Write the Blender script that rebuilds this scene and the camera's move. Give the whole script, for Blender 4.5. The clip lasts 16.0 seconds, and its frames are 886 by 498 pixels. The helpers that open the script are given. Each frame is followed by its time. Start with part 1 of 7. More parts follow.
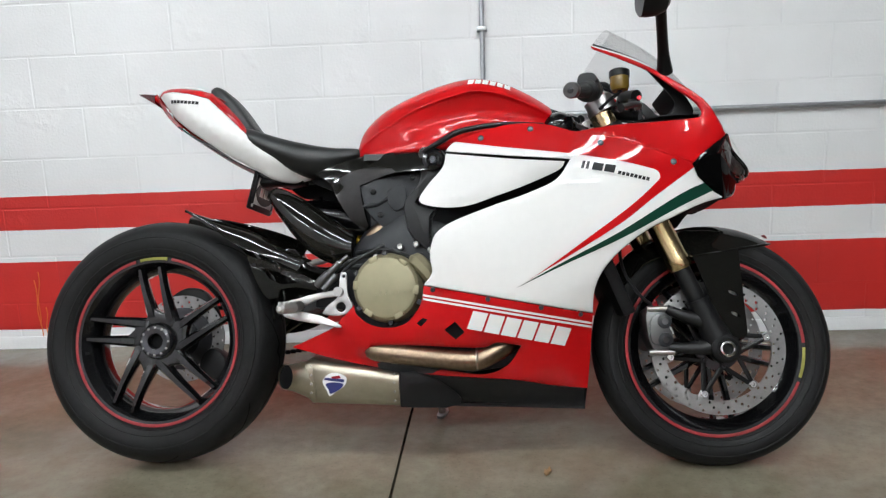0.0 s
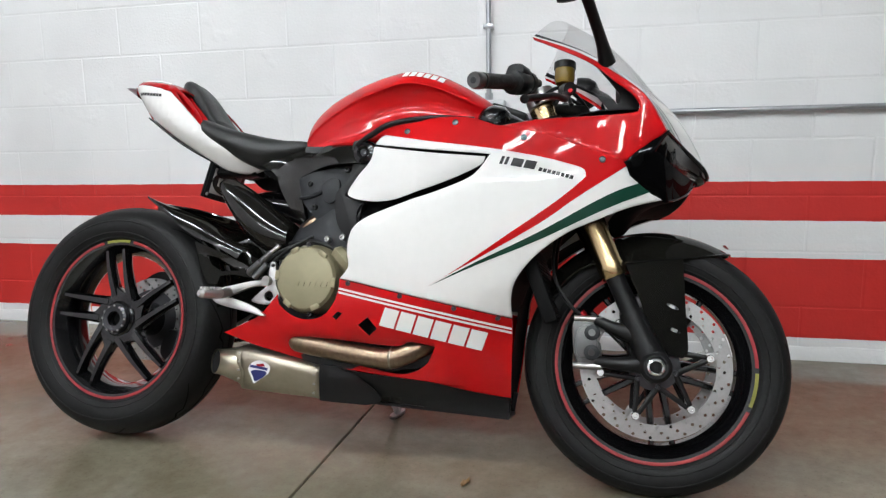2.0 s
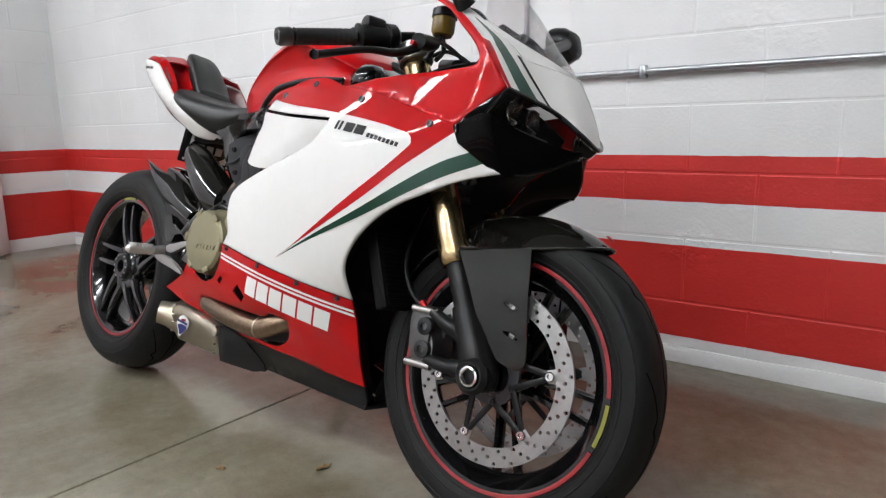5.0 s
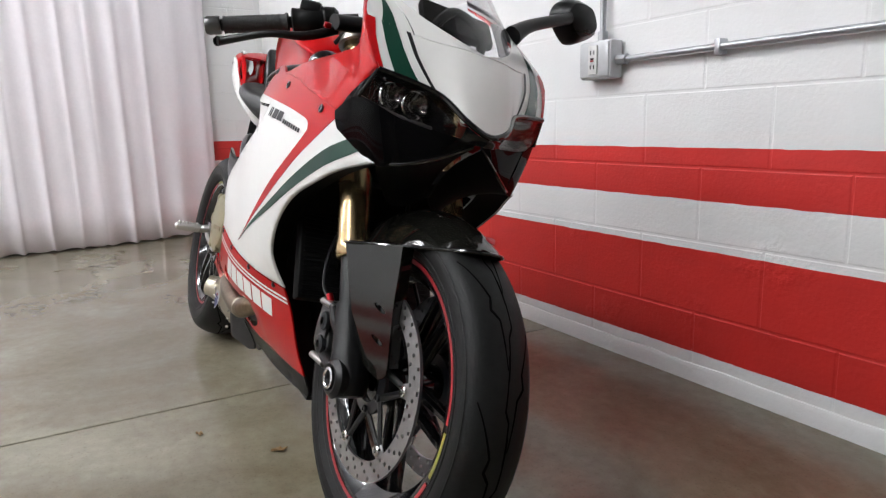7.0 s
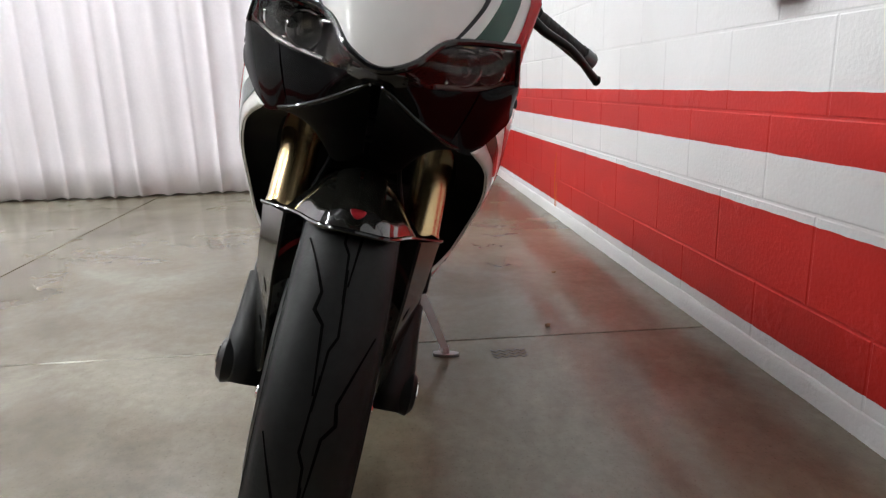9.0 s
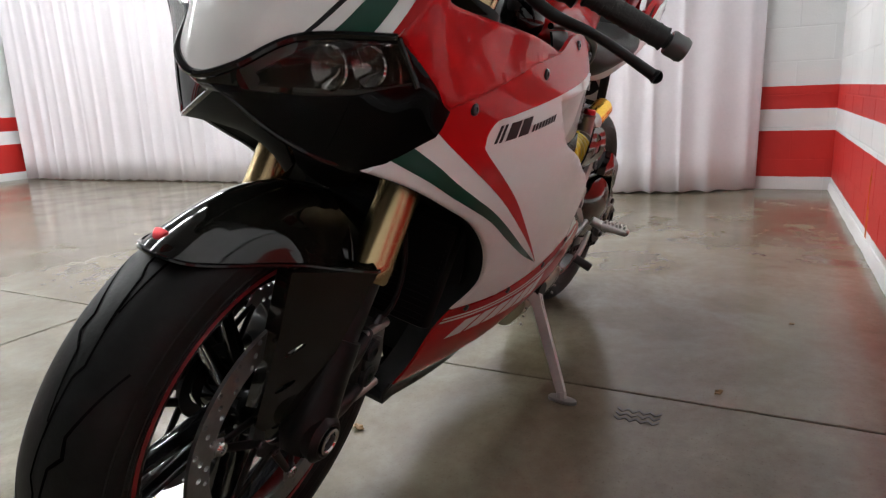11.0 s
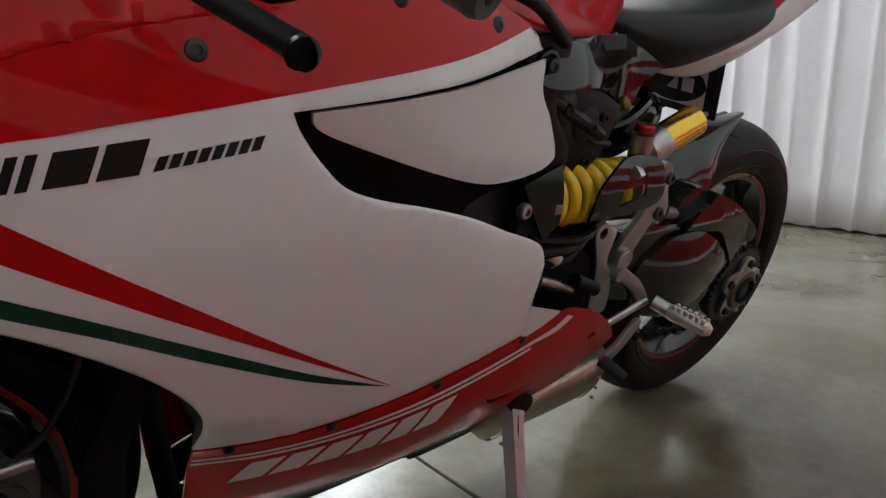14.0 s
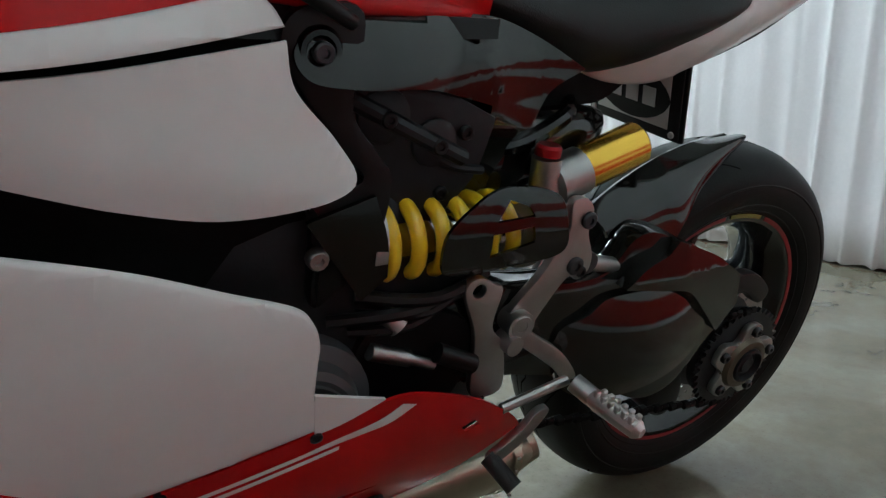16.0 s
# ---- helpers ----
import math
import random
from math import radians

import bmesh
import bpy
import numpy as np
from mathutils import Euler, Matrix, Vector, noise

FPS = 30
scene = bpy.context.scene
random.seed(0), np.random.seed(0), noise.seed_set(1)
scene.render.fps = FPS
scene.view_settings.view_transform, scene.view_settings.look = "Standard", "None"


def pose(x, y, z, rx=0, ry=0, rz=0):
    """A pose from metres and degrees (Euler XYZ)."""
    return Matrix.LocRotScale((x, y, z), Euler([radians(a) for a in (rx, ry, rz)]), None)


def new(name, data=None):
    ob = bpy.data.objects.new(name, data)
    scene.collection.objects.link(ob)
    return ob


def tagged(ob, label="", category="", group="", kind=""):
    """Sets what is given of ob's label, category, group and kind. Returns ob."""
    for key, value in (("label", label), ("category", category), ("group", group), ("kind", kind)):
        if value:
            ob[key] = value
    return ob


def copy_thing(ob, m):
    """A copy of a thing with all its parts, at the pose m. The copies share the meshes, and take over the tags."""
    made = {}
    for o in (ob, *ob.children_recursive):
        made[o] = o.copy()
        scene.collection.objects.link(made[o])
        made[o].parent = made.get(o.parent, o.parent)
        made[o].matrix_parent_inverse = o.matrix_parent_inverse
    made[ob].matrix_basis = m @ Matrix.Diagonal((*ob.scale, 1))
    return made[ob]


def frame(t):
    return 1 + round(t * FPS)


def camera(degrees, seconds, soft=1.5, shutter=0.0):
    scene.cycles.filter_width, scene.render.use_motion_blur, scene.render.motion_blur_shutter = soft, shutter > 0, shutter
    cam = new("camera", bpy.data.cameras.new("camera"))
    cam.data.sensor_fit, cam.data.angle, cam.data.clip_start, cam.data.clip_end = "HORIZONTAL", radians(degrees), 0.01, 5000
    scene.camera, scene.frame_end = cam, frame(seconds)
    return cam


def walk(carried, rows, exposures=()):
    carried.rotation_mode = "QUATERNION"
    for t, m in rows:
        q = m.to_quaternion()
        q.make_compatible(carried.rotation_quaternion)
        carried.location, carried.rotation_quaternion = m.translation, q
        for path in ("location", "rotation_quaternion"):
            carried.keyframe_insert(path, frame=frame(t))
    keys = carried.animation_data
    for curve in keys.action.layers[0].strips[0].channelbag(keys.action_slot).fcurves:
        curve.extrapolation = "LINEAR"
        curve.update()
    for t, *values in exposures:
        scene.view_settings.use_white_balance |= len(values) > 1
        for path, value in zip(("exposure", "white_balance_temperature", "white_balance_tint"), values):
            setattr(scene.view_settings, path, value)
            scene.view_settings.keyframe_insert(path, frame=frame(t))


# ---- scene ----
cam = camera(68.27, 16.0, soft=1.3)
PATH = [
    (0, pose(1.144, -1.171, 0.847, 80.12, 2.07, 2.14)),
    (0.5, pose(1.231, -1.188, 0.832, 80.70, 1.98, 4.21)),
    (1, pose(1.351, -1.179, 0.813, 81.10, 1.14, 6.53)),
    (1.5, pose(1.472, -1.138, 0.808, 81.16, 0.81, 9.40)),
    (2, pose(1.608, -1.073, 0.798, 81.15, 0.98, 12.91)),
    (2.5, pose(1.769, -0.997, 0.800, 80.09, 1.42, 16.98)),
    (3, pose(1.895, -0.932, 0.793, 79.60, 1.32, 19.70)),
    (3.5, pose(2.034, -0.829, 0.782, 79.87, 1.14, 24.01)),
    (4, pose(2.144, -0.749, 0.785, 79.00, 1.00, 27.66)),
    (4.2, pose(2.190, -0.722, 0.782, 78.88, 1.06, 29.29)),
    (6.3, pose(2.633, -0.219, 0.728, 80.14, 1.06, 51.13)),
    (6.5, pose(2.663, -0.173, 0.725, 80.04, 1.09, 53.14)),
    (7, pose(2.726, -0.023, 0.731, 79.34, 1.35, 58.87)),
    (7.5, pose(2.768, 0.168, 0.729, 78.47, 1.77, 66.48)),
    (8, pose(2.777, 0.285, 0.710, 78.13, 1.28, 71.07)),
    (8.5, pose(2.698, 0.447, 0.691, 76.88, 1.01, 77.92)),
    (9, pose(2.640, 0.579, 0.693, 75.89, 1.63, 84.38)),
    (9.5, pose(2.597, 0.710, 0.693, 76.21, 2.36, 91.66)),
    (10, pose(2.541, 0.864, 0.687, 77.02, 3.25, 100.46)),
    (10.2, pose(2.512, 0.918, 0.682, 77.08, 3.04, 103.82)),
    (12.3, pose(2.067, 1.257, 0.673, 77.64, 1.23, 130.71)),
    (12.5, pose(2.015, 1.263, 0.669, 77.85, 0.84, 132.41)),
    (13, pose(1.880, 1.252, 0.670, 77.32, 0.45, 135.07)),
    (13.5, pose(1.753, 1.247, 0.670, 76.94, 0.46, 136.94)),
    (14, pose(1.634, 1.255, 0.669, 77.27, 0.51, 139.45)),
    (14.5, pose(1.522, 1.254, 0.666, 77.26, 0.54, 141.12)),
    (15, pose(1.419, 1.252, 0.663, 78.22, 0.36, 142.92)),
    (15.5, pose(1.338, 1.248, 0.660, 79.02, 0.31, 145.21)),
    (16, pose(1.257, 1.249, 0.658, 78.87, -0.88, 148.08)),
]
EXPOSURES = [(0.0, -0.25, 6330, 7), (4.2, -0.27, 6400, 9), (7.0, -0.04, 6480, 11), (10.2, 0.03, 6550, 9), (12.3, -0.25, 6500, 11), (13.0, -0.32, 6450, 8), (14.0, -0.4, 6250, 3), (15.0, -0.46, 5870, -11), (16.0, -0.46, 5790, -6)]
walk(cam, PATH, EXPOSURES)

# ---- world and light ----
world = bpy.data.worlds.new("world")
scene.world = world
world.use_nodes = True
world.node_tree.nodes["Background"].inputs[0].default_value = (0.9, 0.95, 1.0, 1)
world.node_tree.nodes["Background"].inputs[1].default_value = 0.02
LAMP = 96.0          # strength of the ceiling tubes


# ---- materials ----
def material(name, color, rough=0.5, metal=0.0, coat=0.0, var=0.06, scale=6.0, bump=0.0, bump_scale=120.0, spec=0.5, rough_var=0.0):
    """A procedural surface: colour mottled at two scales, fine relief, optional clear coat."""
    m = bpy.data.materials.new(name)
    m.use_nodes = True
    nt = m.node_tree
    b = nt.nodes["Principled BSDF"]
    b.inputs["Roughness"].default_value = rough
    b.inputs["Metallic"].default_value = metal
    b.inputs["Coat Weight"].default_value = coat
    b.inputs["Coat Roughness"].default_value = 0.03
    b.inputs["Coat IOR"].default_value = 1.42
    b.inputs["Specular IOR Level"].default_value = spec
    geo = nt.nodes.new("ShaderNodeTexCoord")
    n1, n2 = nt.nodes.new("ShaderNodeTexNoise"), nt.nodes.new("ShaderNodeTexNoise")
    n1.inputs["Scale"].default_value, n2.inputs["Scale"].default_value = scale, scale * 9
    n1.inputs["Detail"].default_value = 6
    for n in (n1, n2):
        nt.links.new(geo.outputs["Object"], n.inputs["Vector"])
    add = nt.nodes.new("ShaderNodeMath")
    add.operation = "ADD"
    nt.links.new(n1.outputs["Fac"], add.inputs[0])
    nt.links.new(n2.outputs["Fac"], add.inputs[1])
    ramp = nt.nodes.new("ShaderNodeMapRange")
    ramp.inputs["From Min"].default_value, ramp.inputs["From Max"].default_value = 0.6, 1.4
    ramp.inputs["To Min"].default_value, ramp.inputs["To Max"].default_value = 1 - var, 1 + var
    nt.links.new(add.outputs[0], ramp.inputs["Value"])
    mul = nt.nodes.new("ShaderNodeVectorMath")
    mul.operation = "SCALE"
    mul.inputs[0].default_value = color
    nt.links.new(ramp.outputs[0], mul.inputs["Scale"])
    nt.links.new(mul.outputs[0], b.inputs["Base Color"])
    if rough_var:
        rr = nt.nodes.new("ShaderNodeMapRange")
        rr.inputs["To Min"].default_value, rr.inputs["To Max"].default_value = rough - rough_var, rough + rough_var
        nt.links.new(n1.outputs["Fac"], rr.inputs["Value"])
        nt.links.new(rr.outputs[0], b.inputs["Roughness"])
    if bump:
        n3, bp_ = nt.nodes.new("ShaderNodeTexNoise"), nt.nodes.new("ShaderNodeBump")
        n3.inputs["Scale"].default_value = bump_scale
        n3.inputs["Detail"].default_value = 4
        bp_.inputs["Strength"].default_value = bump
        bp_.inputs["Distance"].default_value = 0.002
        nt.links.new(geo.outputs["Object"], n3.inputs["Vector"])
        nt.links.new(n3.outputs["Fac"], bp_.inputs["Height"])
        nt.links.new(bp_.outputs[0], b.inputs["Normal"])
    return m


RED = material("red_paint", (0.42, 0.003, 0.005), 0.4, coat=0.65, var=0.03, spec=0.06)
WHITE = material("white_paint", (0.77, 0.76, 0.74), 0.4, coat=0.75, var=0.02, spec=0.1)
GREEN = material("green_paint", (0.005, 0.04, 0.024), 0.4, coat=1.0, var=0.04, spec=0.08)
DECAL = material("black_decal", (0.010, 0.010, 0.011), 0.4, coat=0.1, spec=0.2, var=0.04)
GLOSSB = material("gloss_black", (0.004, 0.004, 0.0045), 0.2, coat=1.0, var=0.05, spec=0.1)
DEEPB = material("deep_black_plastic", (0.0018, 0.0018, 0.0019), 0.3, coat=0.3, spec=0.0, var=0.05)
SATINB = material("satin_black_plastic", (0.006, 0.006, 0.0063), 0.36, var=0.15, spec=0.25, bump=0.05, bump_scale=400)
DARKIN = material("dark_inner_plastic", (0.003, 0.003, 0.0032), 0.6, spec=0.12, var=0.2, bump=0.1, bump_scale=200)
RUBBER = material("tyre_rubber", (0.0080, 0.0080, 0.0080), 0.5, spec=0.16, var=0.25, scale=9, bump=0.12, bump_scale=260, rough_var=0.1)
RIM = material("black_wheel_paint", (0.004, 0.004, 0.0045), 0.2, coat=1.0, spec=0.2, var=0.1)
REDTAPE = material("red_rim_tape", (0.24, 0.012, 0.016), 0.35, var=0.05)
YELTAPE = material("yellow_rim_tape", (0.20, 0.19, 0.03), 0.35, var=0.1)
GOLD = material("gold_anodised_tube", (0.52, 0.39, 0.21), 0.24, metal=1.0, var=0.06, bump=0.03, bump_scale=500)
TITAN = material("brushed_titanium", (0.47, 0.43, 0.34), 0.36, metal=1.0, var=0.08, bump=0.06, bump_scale=600)
BRONZE = material("heat_tinted_pipe", (0.24, 0.175, 0.12), 0.3, metal=1.0, var=0.3, scale=10)
ALU = material("cast_aluminium", (0.42, 0.41, 0.40), 0.36, metal=1.0, var=0.1, bump=0.08, bump_scale=500)
STEEL = material("brake_steel", (0.34, 0.335, 0.33), 0.42, metal=1.0, var=0.08, scale=20, bump=0.03, bump_scale=900)
CHROME = material("polished_steel", (0.72, 0.72, 0.72), 0.12, metal=1.0, var=0.03)
CALI = material("grey_caliper", (0.12, 0.12, 0.12), 0.35, metal=0.9, var=0.1, bump=0.05, bump_scale=400)
GREYC = material("grey_engine_cover", (0.075, 0.075, 0.078), 0.42, metal=0.3, var=0.1, bump=0.05, bump_scale=400)
TAILRED = material("dark_red_lens", (0.06, 0.003, 0.004), 0.1, coat=1.0, var=0.1)
STAND = material("pale_alloy", (0.52, 0.50, 0.49), 0.45, metal=0.4, var=0.06, bump=0.05, bump_scale=400)
DKBRONZE = material("dark_bronze_alloy", (0.13, 0.105, 0.075), 0.4, metal=0.8, var=0.12)
ENGINE = material("dark_grey_magnesium", (0.011, 0.012, 0.014), 0.45, metal=0.1, spec=0.3, var=0.15, bump=0.1, bump_scale=300)
CLUTCH = material("olive_bronze_cover", (0.24, 0.215, 0.13), 0.45, metal=0.35, var=0.06, bump=0.06, bump_scale=400)
PEG = material("bright_machined_alloy", (0.68, 0.67, 0.65), 0.4, metal=0.9, var=0.08, bump=0.1, bump_scale=500)
YELLOW = material("yellow_spring_paint", (0.78, 0.50, 0.01), 0.3, coat=0.6, var=0.05)
GOLDRES = material("gold_reservoir", (0.80, 0.52, 0.08), 0.22, metal=0.9, var=0.04)
REDAN = material("red_anodised", (0.30, 0.008, 0.014), 0.3, metal=0.7, var=0.05)
SEAT = material("black_seat_vinyl", (0.012, 0.0125, 0.0125), 0.42, spec=0.4, var=0.12, bump=0.25, bump_scale=600)
GRIP = material("grip_rubber", (0.012, 0.012, 0.012), 0.65, var=0.2, bump=0.3, bump_scale=300)
BOLT = material("dark_bolt", (0.06, 0.06, 0.065), 0.35, metal=0.9, var=0.1)
FLUID = material("amber_fluid", (0.16, 0.10, 0.015), 0.2, var=0.1)
PLATEW = material("plate_white", (0.55, 0.53, 0.52), 0.4, var=0.05)
BLUE = material("blue_sticker", (0.01, 0.015, 0.11), 0.35, var=0.05)
WHITEP = material("white_plastic", (0.6, 0.6, 0.58), 0.4, var=0.05)
GALV = material("galvanised_conduit", (0.42, 0.43, 0.45), 0.38, metal=0.8, var=0.12, bump=0.05)
BOXPAINT = material("pale_grey_box_paint", (0.50, 0.51, 0.52), 0.45, metal=0.2, var=0.08, bump=0.05)
LAMPCASE = material("white_lamp_housing", (0.75, 0.75, 0.74), 0.4)


def carbon_material():
    """Woven carbon under lacquer: fine diagonal checks of two dark greys."""
    m = material("carbon_fibre", (0.02, 0.02, 0.021), 0.3, coat=1.0, spec=0.0)
    nt = m.node_tree
    b = nt.nodes["Principled BSDF"]
    b.inputs["Coat IOR"].default_value = 1.5
    b.inputs["Coat Roughness"].default_value = 0.07
    co = nt.nodes.new("ShaderNodeTexCoord")
    rot = nt.nodes.new("ShaderNodeMapping")
    rot.inputs["Rotation"].default_value = (0.0, radians(45), 0.0)
    ch = nt.nodes.new("ShaderNodeTexChecker")
    ch.inputs["Scale"].default_value = 420
    rot.inputs["Scale"].default_value = (1, 0.0, 1)
    ch.inputs["Color1"].default_value = (0.0042, 0.0041, 0.0034, 1)
    ch.inputs["Color2"].default_value = (0.0088, 0.0085, 0.0068, 1)
    nt.links.new(co.outputs["Object"], rot.inputs["Vector"])
    nt.links.new(rot.outputs[0], ch.inputs["Vector"])
    nt.links.new(ch.outputs["Color"], b.inputs["Base Color"])
    return m


CARBON = carbon_material()


def glass_material(name, tint, rough):
    m = bpy.data.materials.new(name)
    m.use_nodes = True
    nt = m.node_tree
    nt.nodes.remove(nt.nodes["Principled BSDF"])
    tr, gl, mix = nt.nodes.new("ShaderNodeBsdfTransparent"), nt.nodes.new("ShaderNodeBsdfGlossy"), nt.nodes.new("ShaderNodeMixShader")
    fr, pw, ad = nt.nodes.new("ShaderNodeLayerWeight"), nt.nodes.new("ShaderNodeMath"), nt.nodes.new("ShaderNodeMath")
    fr.inputs["Blend"].default_value = 0.5
    pw.operation, pw.inputs[1].default_value = "POWER", 4.0
    ad.operation, ad.inputs[1].default_value, ad.inputs[2].default_value = "MULTIPLY_ADD", 0.5, 0.025
    nt.links.new(fr.outputs["Facing"], pw.inputs[0])
    nt.links.new(pw.outputs[0], ad.inputs[0])
    tr.inputs["Color"].default_value = (*tint, 1)
    gl.inputs["Roughness"].default_value = rough
    nt.links.new(ad.outputs[0], mix.inputs[0])
    nt.links.new(tr.outputs[0], mix.inputs[1])
    nt.links.new(gl.outputs[0], mix.inputs[2])
    nt.links.new(mix.outputs[0], nt.nodes["Material Output"].inputs["Surface"])
    return m


SCREEN = glass_material("clear_screen", (0.93, 0.93, 0.93), 0.02)
LENS = glass_material("smoked_lens", (0.62, 0.61, 0.60), 0.03)


# ---- building helpers ----
def mesh_object(name, bm, mat, parent=None, sharp=35, label=""):
    me = bpy.data.meshes.new(name)
    bm.to_mesh(me)
    bm.free()
    me.materials.append(mat)
    me.polygons.foreach_set("use_smooth", [True] * len(me.polygons))
    me.set_sharp_from_angle(angle=radians(sharp))
    ob = new(name, me)
    ob.parent = parent
    if label:
        tagged(ob, label)
    return ob


def part(name, bm, mat, parent, label="", sharp=35):
    """One mesh object under a thing or under a part."""
    return mesh_object(name, bm, mat, parent, sharp, label)


def box_bm(a, b, bevel=0.0, seg=2):
    bm = bmesh.new()
    bmesh.ops.create_cube(bm, size=1)
    for v in bm.verts:
        v.co = Vector([a[i] + (v.co[i] + 0.5) * (b[i] - a[i]) for i in range(3)])
    if bevel:
        bmesh.ops.bevel(bm, geom=bm.edges[:], offset=bevel, segments=seg, affect="EDGES", profile=0.5)
    return bm


def join(*bms):
    """Several bmeshes as one."""
    out = bmesh.new()
    for b in bms:
        me = bpy.data.meshes.new("tmp")
        b.to_mesh(me)
        b.free()
        out.from_mesh(me)
        bpy.data.meshes.remove(me)
    return out


def moved(bm, m):
    bm.transform(m)
    return bm


def loft_bm(rings, caps=True, closed=True):
    """Skin over rings of equal length."""
    bm = bmesh.new()
    vs = [[bm.verts.new(p) for p in r] for r in rings]
    n = len(rings[0])
    for a, b in zip(vs, vs[1:]):
        for i in range(n if closed else n - 1):
            j = (i + 1) % n
            bm.faces.new((a[i], a[j], b[j], b[i]))
    if caps and closed:
        bm.faces.new(list(reversed(vs[0])))
        bm.faces.new(vs[-1])
    bmesh.ops.recalc_face_normals(bm, faces=bm.faces[:])
    return bm


def spline(pts, n=8, closed=False):
    """Catmull-Rom through points of any dimension."""
    P = [np.array(p, float) for p in pts]
    m = len(P)
    out = []
    for i in range(m if closed else m - 1):
        g = lambda k: P[k % m] if closed else P[min(max(k, 0), m - 1)]
        a, b, c, d = g(i - 1), g(i), g(i + 1), g(i + 2)
        for k in range(n):
            t = k / n
            out.append(0.5 * (2 * b + (c - a) * t + (2 * a - 5 * b + 4 * c - d) * t * t + (3 * b - a - 3 * c + d) * t ** 3))
    if not closed:
        out.append(P[-1])
    return out


def tube_bm(pts, radius, seg=14, n=8, caps=True, smooth=True):
    """A round bar along a curve; radius: a number or one for each point."""
    r = radius if hasattr(radius, "__len__") else [radius] * len(pts)
    path = spline([(*p, q) for p, q in zip(pts, r)], n) if smooth and len(pts) > 2 else [np.array((*p, q), float) for p, q in zip(pts, r)]
    rings, up = [], None
    for i, p in enumerate(path):
        d = Vector(path[min(i + 1, len(path) - 1)][:3] - path[max(i - 1, 0)][:3]).normalized()
        if up is None:
            up = d.orthogonal().normalized()
        up = (up - d * up.dot(d)).normalized()
        side = d.cross(up)
        rings.append([Vector(p[:3]) + float(p[3]) * (math.cos(a) * up + math.sin(a) * side) for a in (2 * math.pi * k / seg for k in range(seg))])
    return loft_bm(rings, caps)


def turned_bm(profile, seg=64, axis="y", center=(0, 0, 0), closed=False, arc=None):
    """A profile of (radius, along) turned round an axis."""
    bm = bmesh.new()
    a0, a1 = arc or (0, 2 * math.pi)
    full = arc is None
    steps = seg if full else seg + 1
    cols = []
    for k in range(steps):
        a = a0 + (a1 - a0) * k / seg
        col = []
        for r, h in profile:
            p = (r * math.cos(a), h, r * math.sin(a)) if axis == "y" else ((h, r * math.cos(a), r * math.sin(a)) if axis == "x" else (r * math.cos(a), r * math.sin(a), h))
            col.append(bm.verts.new(Vector(p) + Vector(center)))
        cols.append(col)
    m = len(profile)
    for k in range(seg):
        c, d = cols[k], cols[(k + 1) % steps]
        for i in range(m if closed else m - 1):
            j = (i + 1) % m
            bm.faces.new((c[i], c[j], d[j], d[i]))
    bmesh.ops.remove_doubles(bm, verts=bm.verts[:], dist=1e-5)
    bmesh.ops.recalc_face_normals(bm, faces=bm.faces[:])
    return bm


def rod_bm(a, b, r, seg=16, r2=None):
    return tube_bm([a, b], [r, r2 or r], seg, smooth=False)


# ---- the room ----
WALL_Y, WEST_X, EAST_X, SOUTH_Y, TOP = 1.49, -2.43, 6.5, -6.1, 3.2
BLOCK_L, BLOCK_H, BLOCK_Z, BLOCK_X = 0.396, 0.2035, -0.005, 1.167


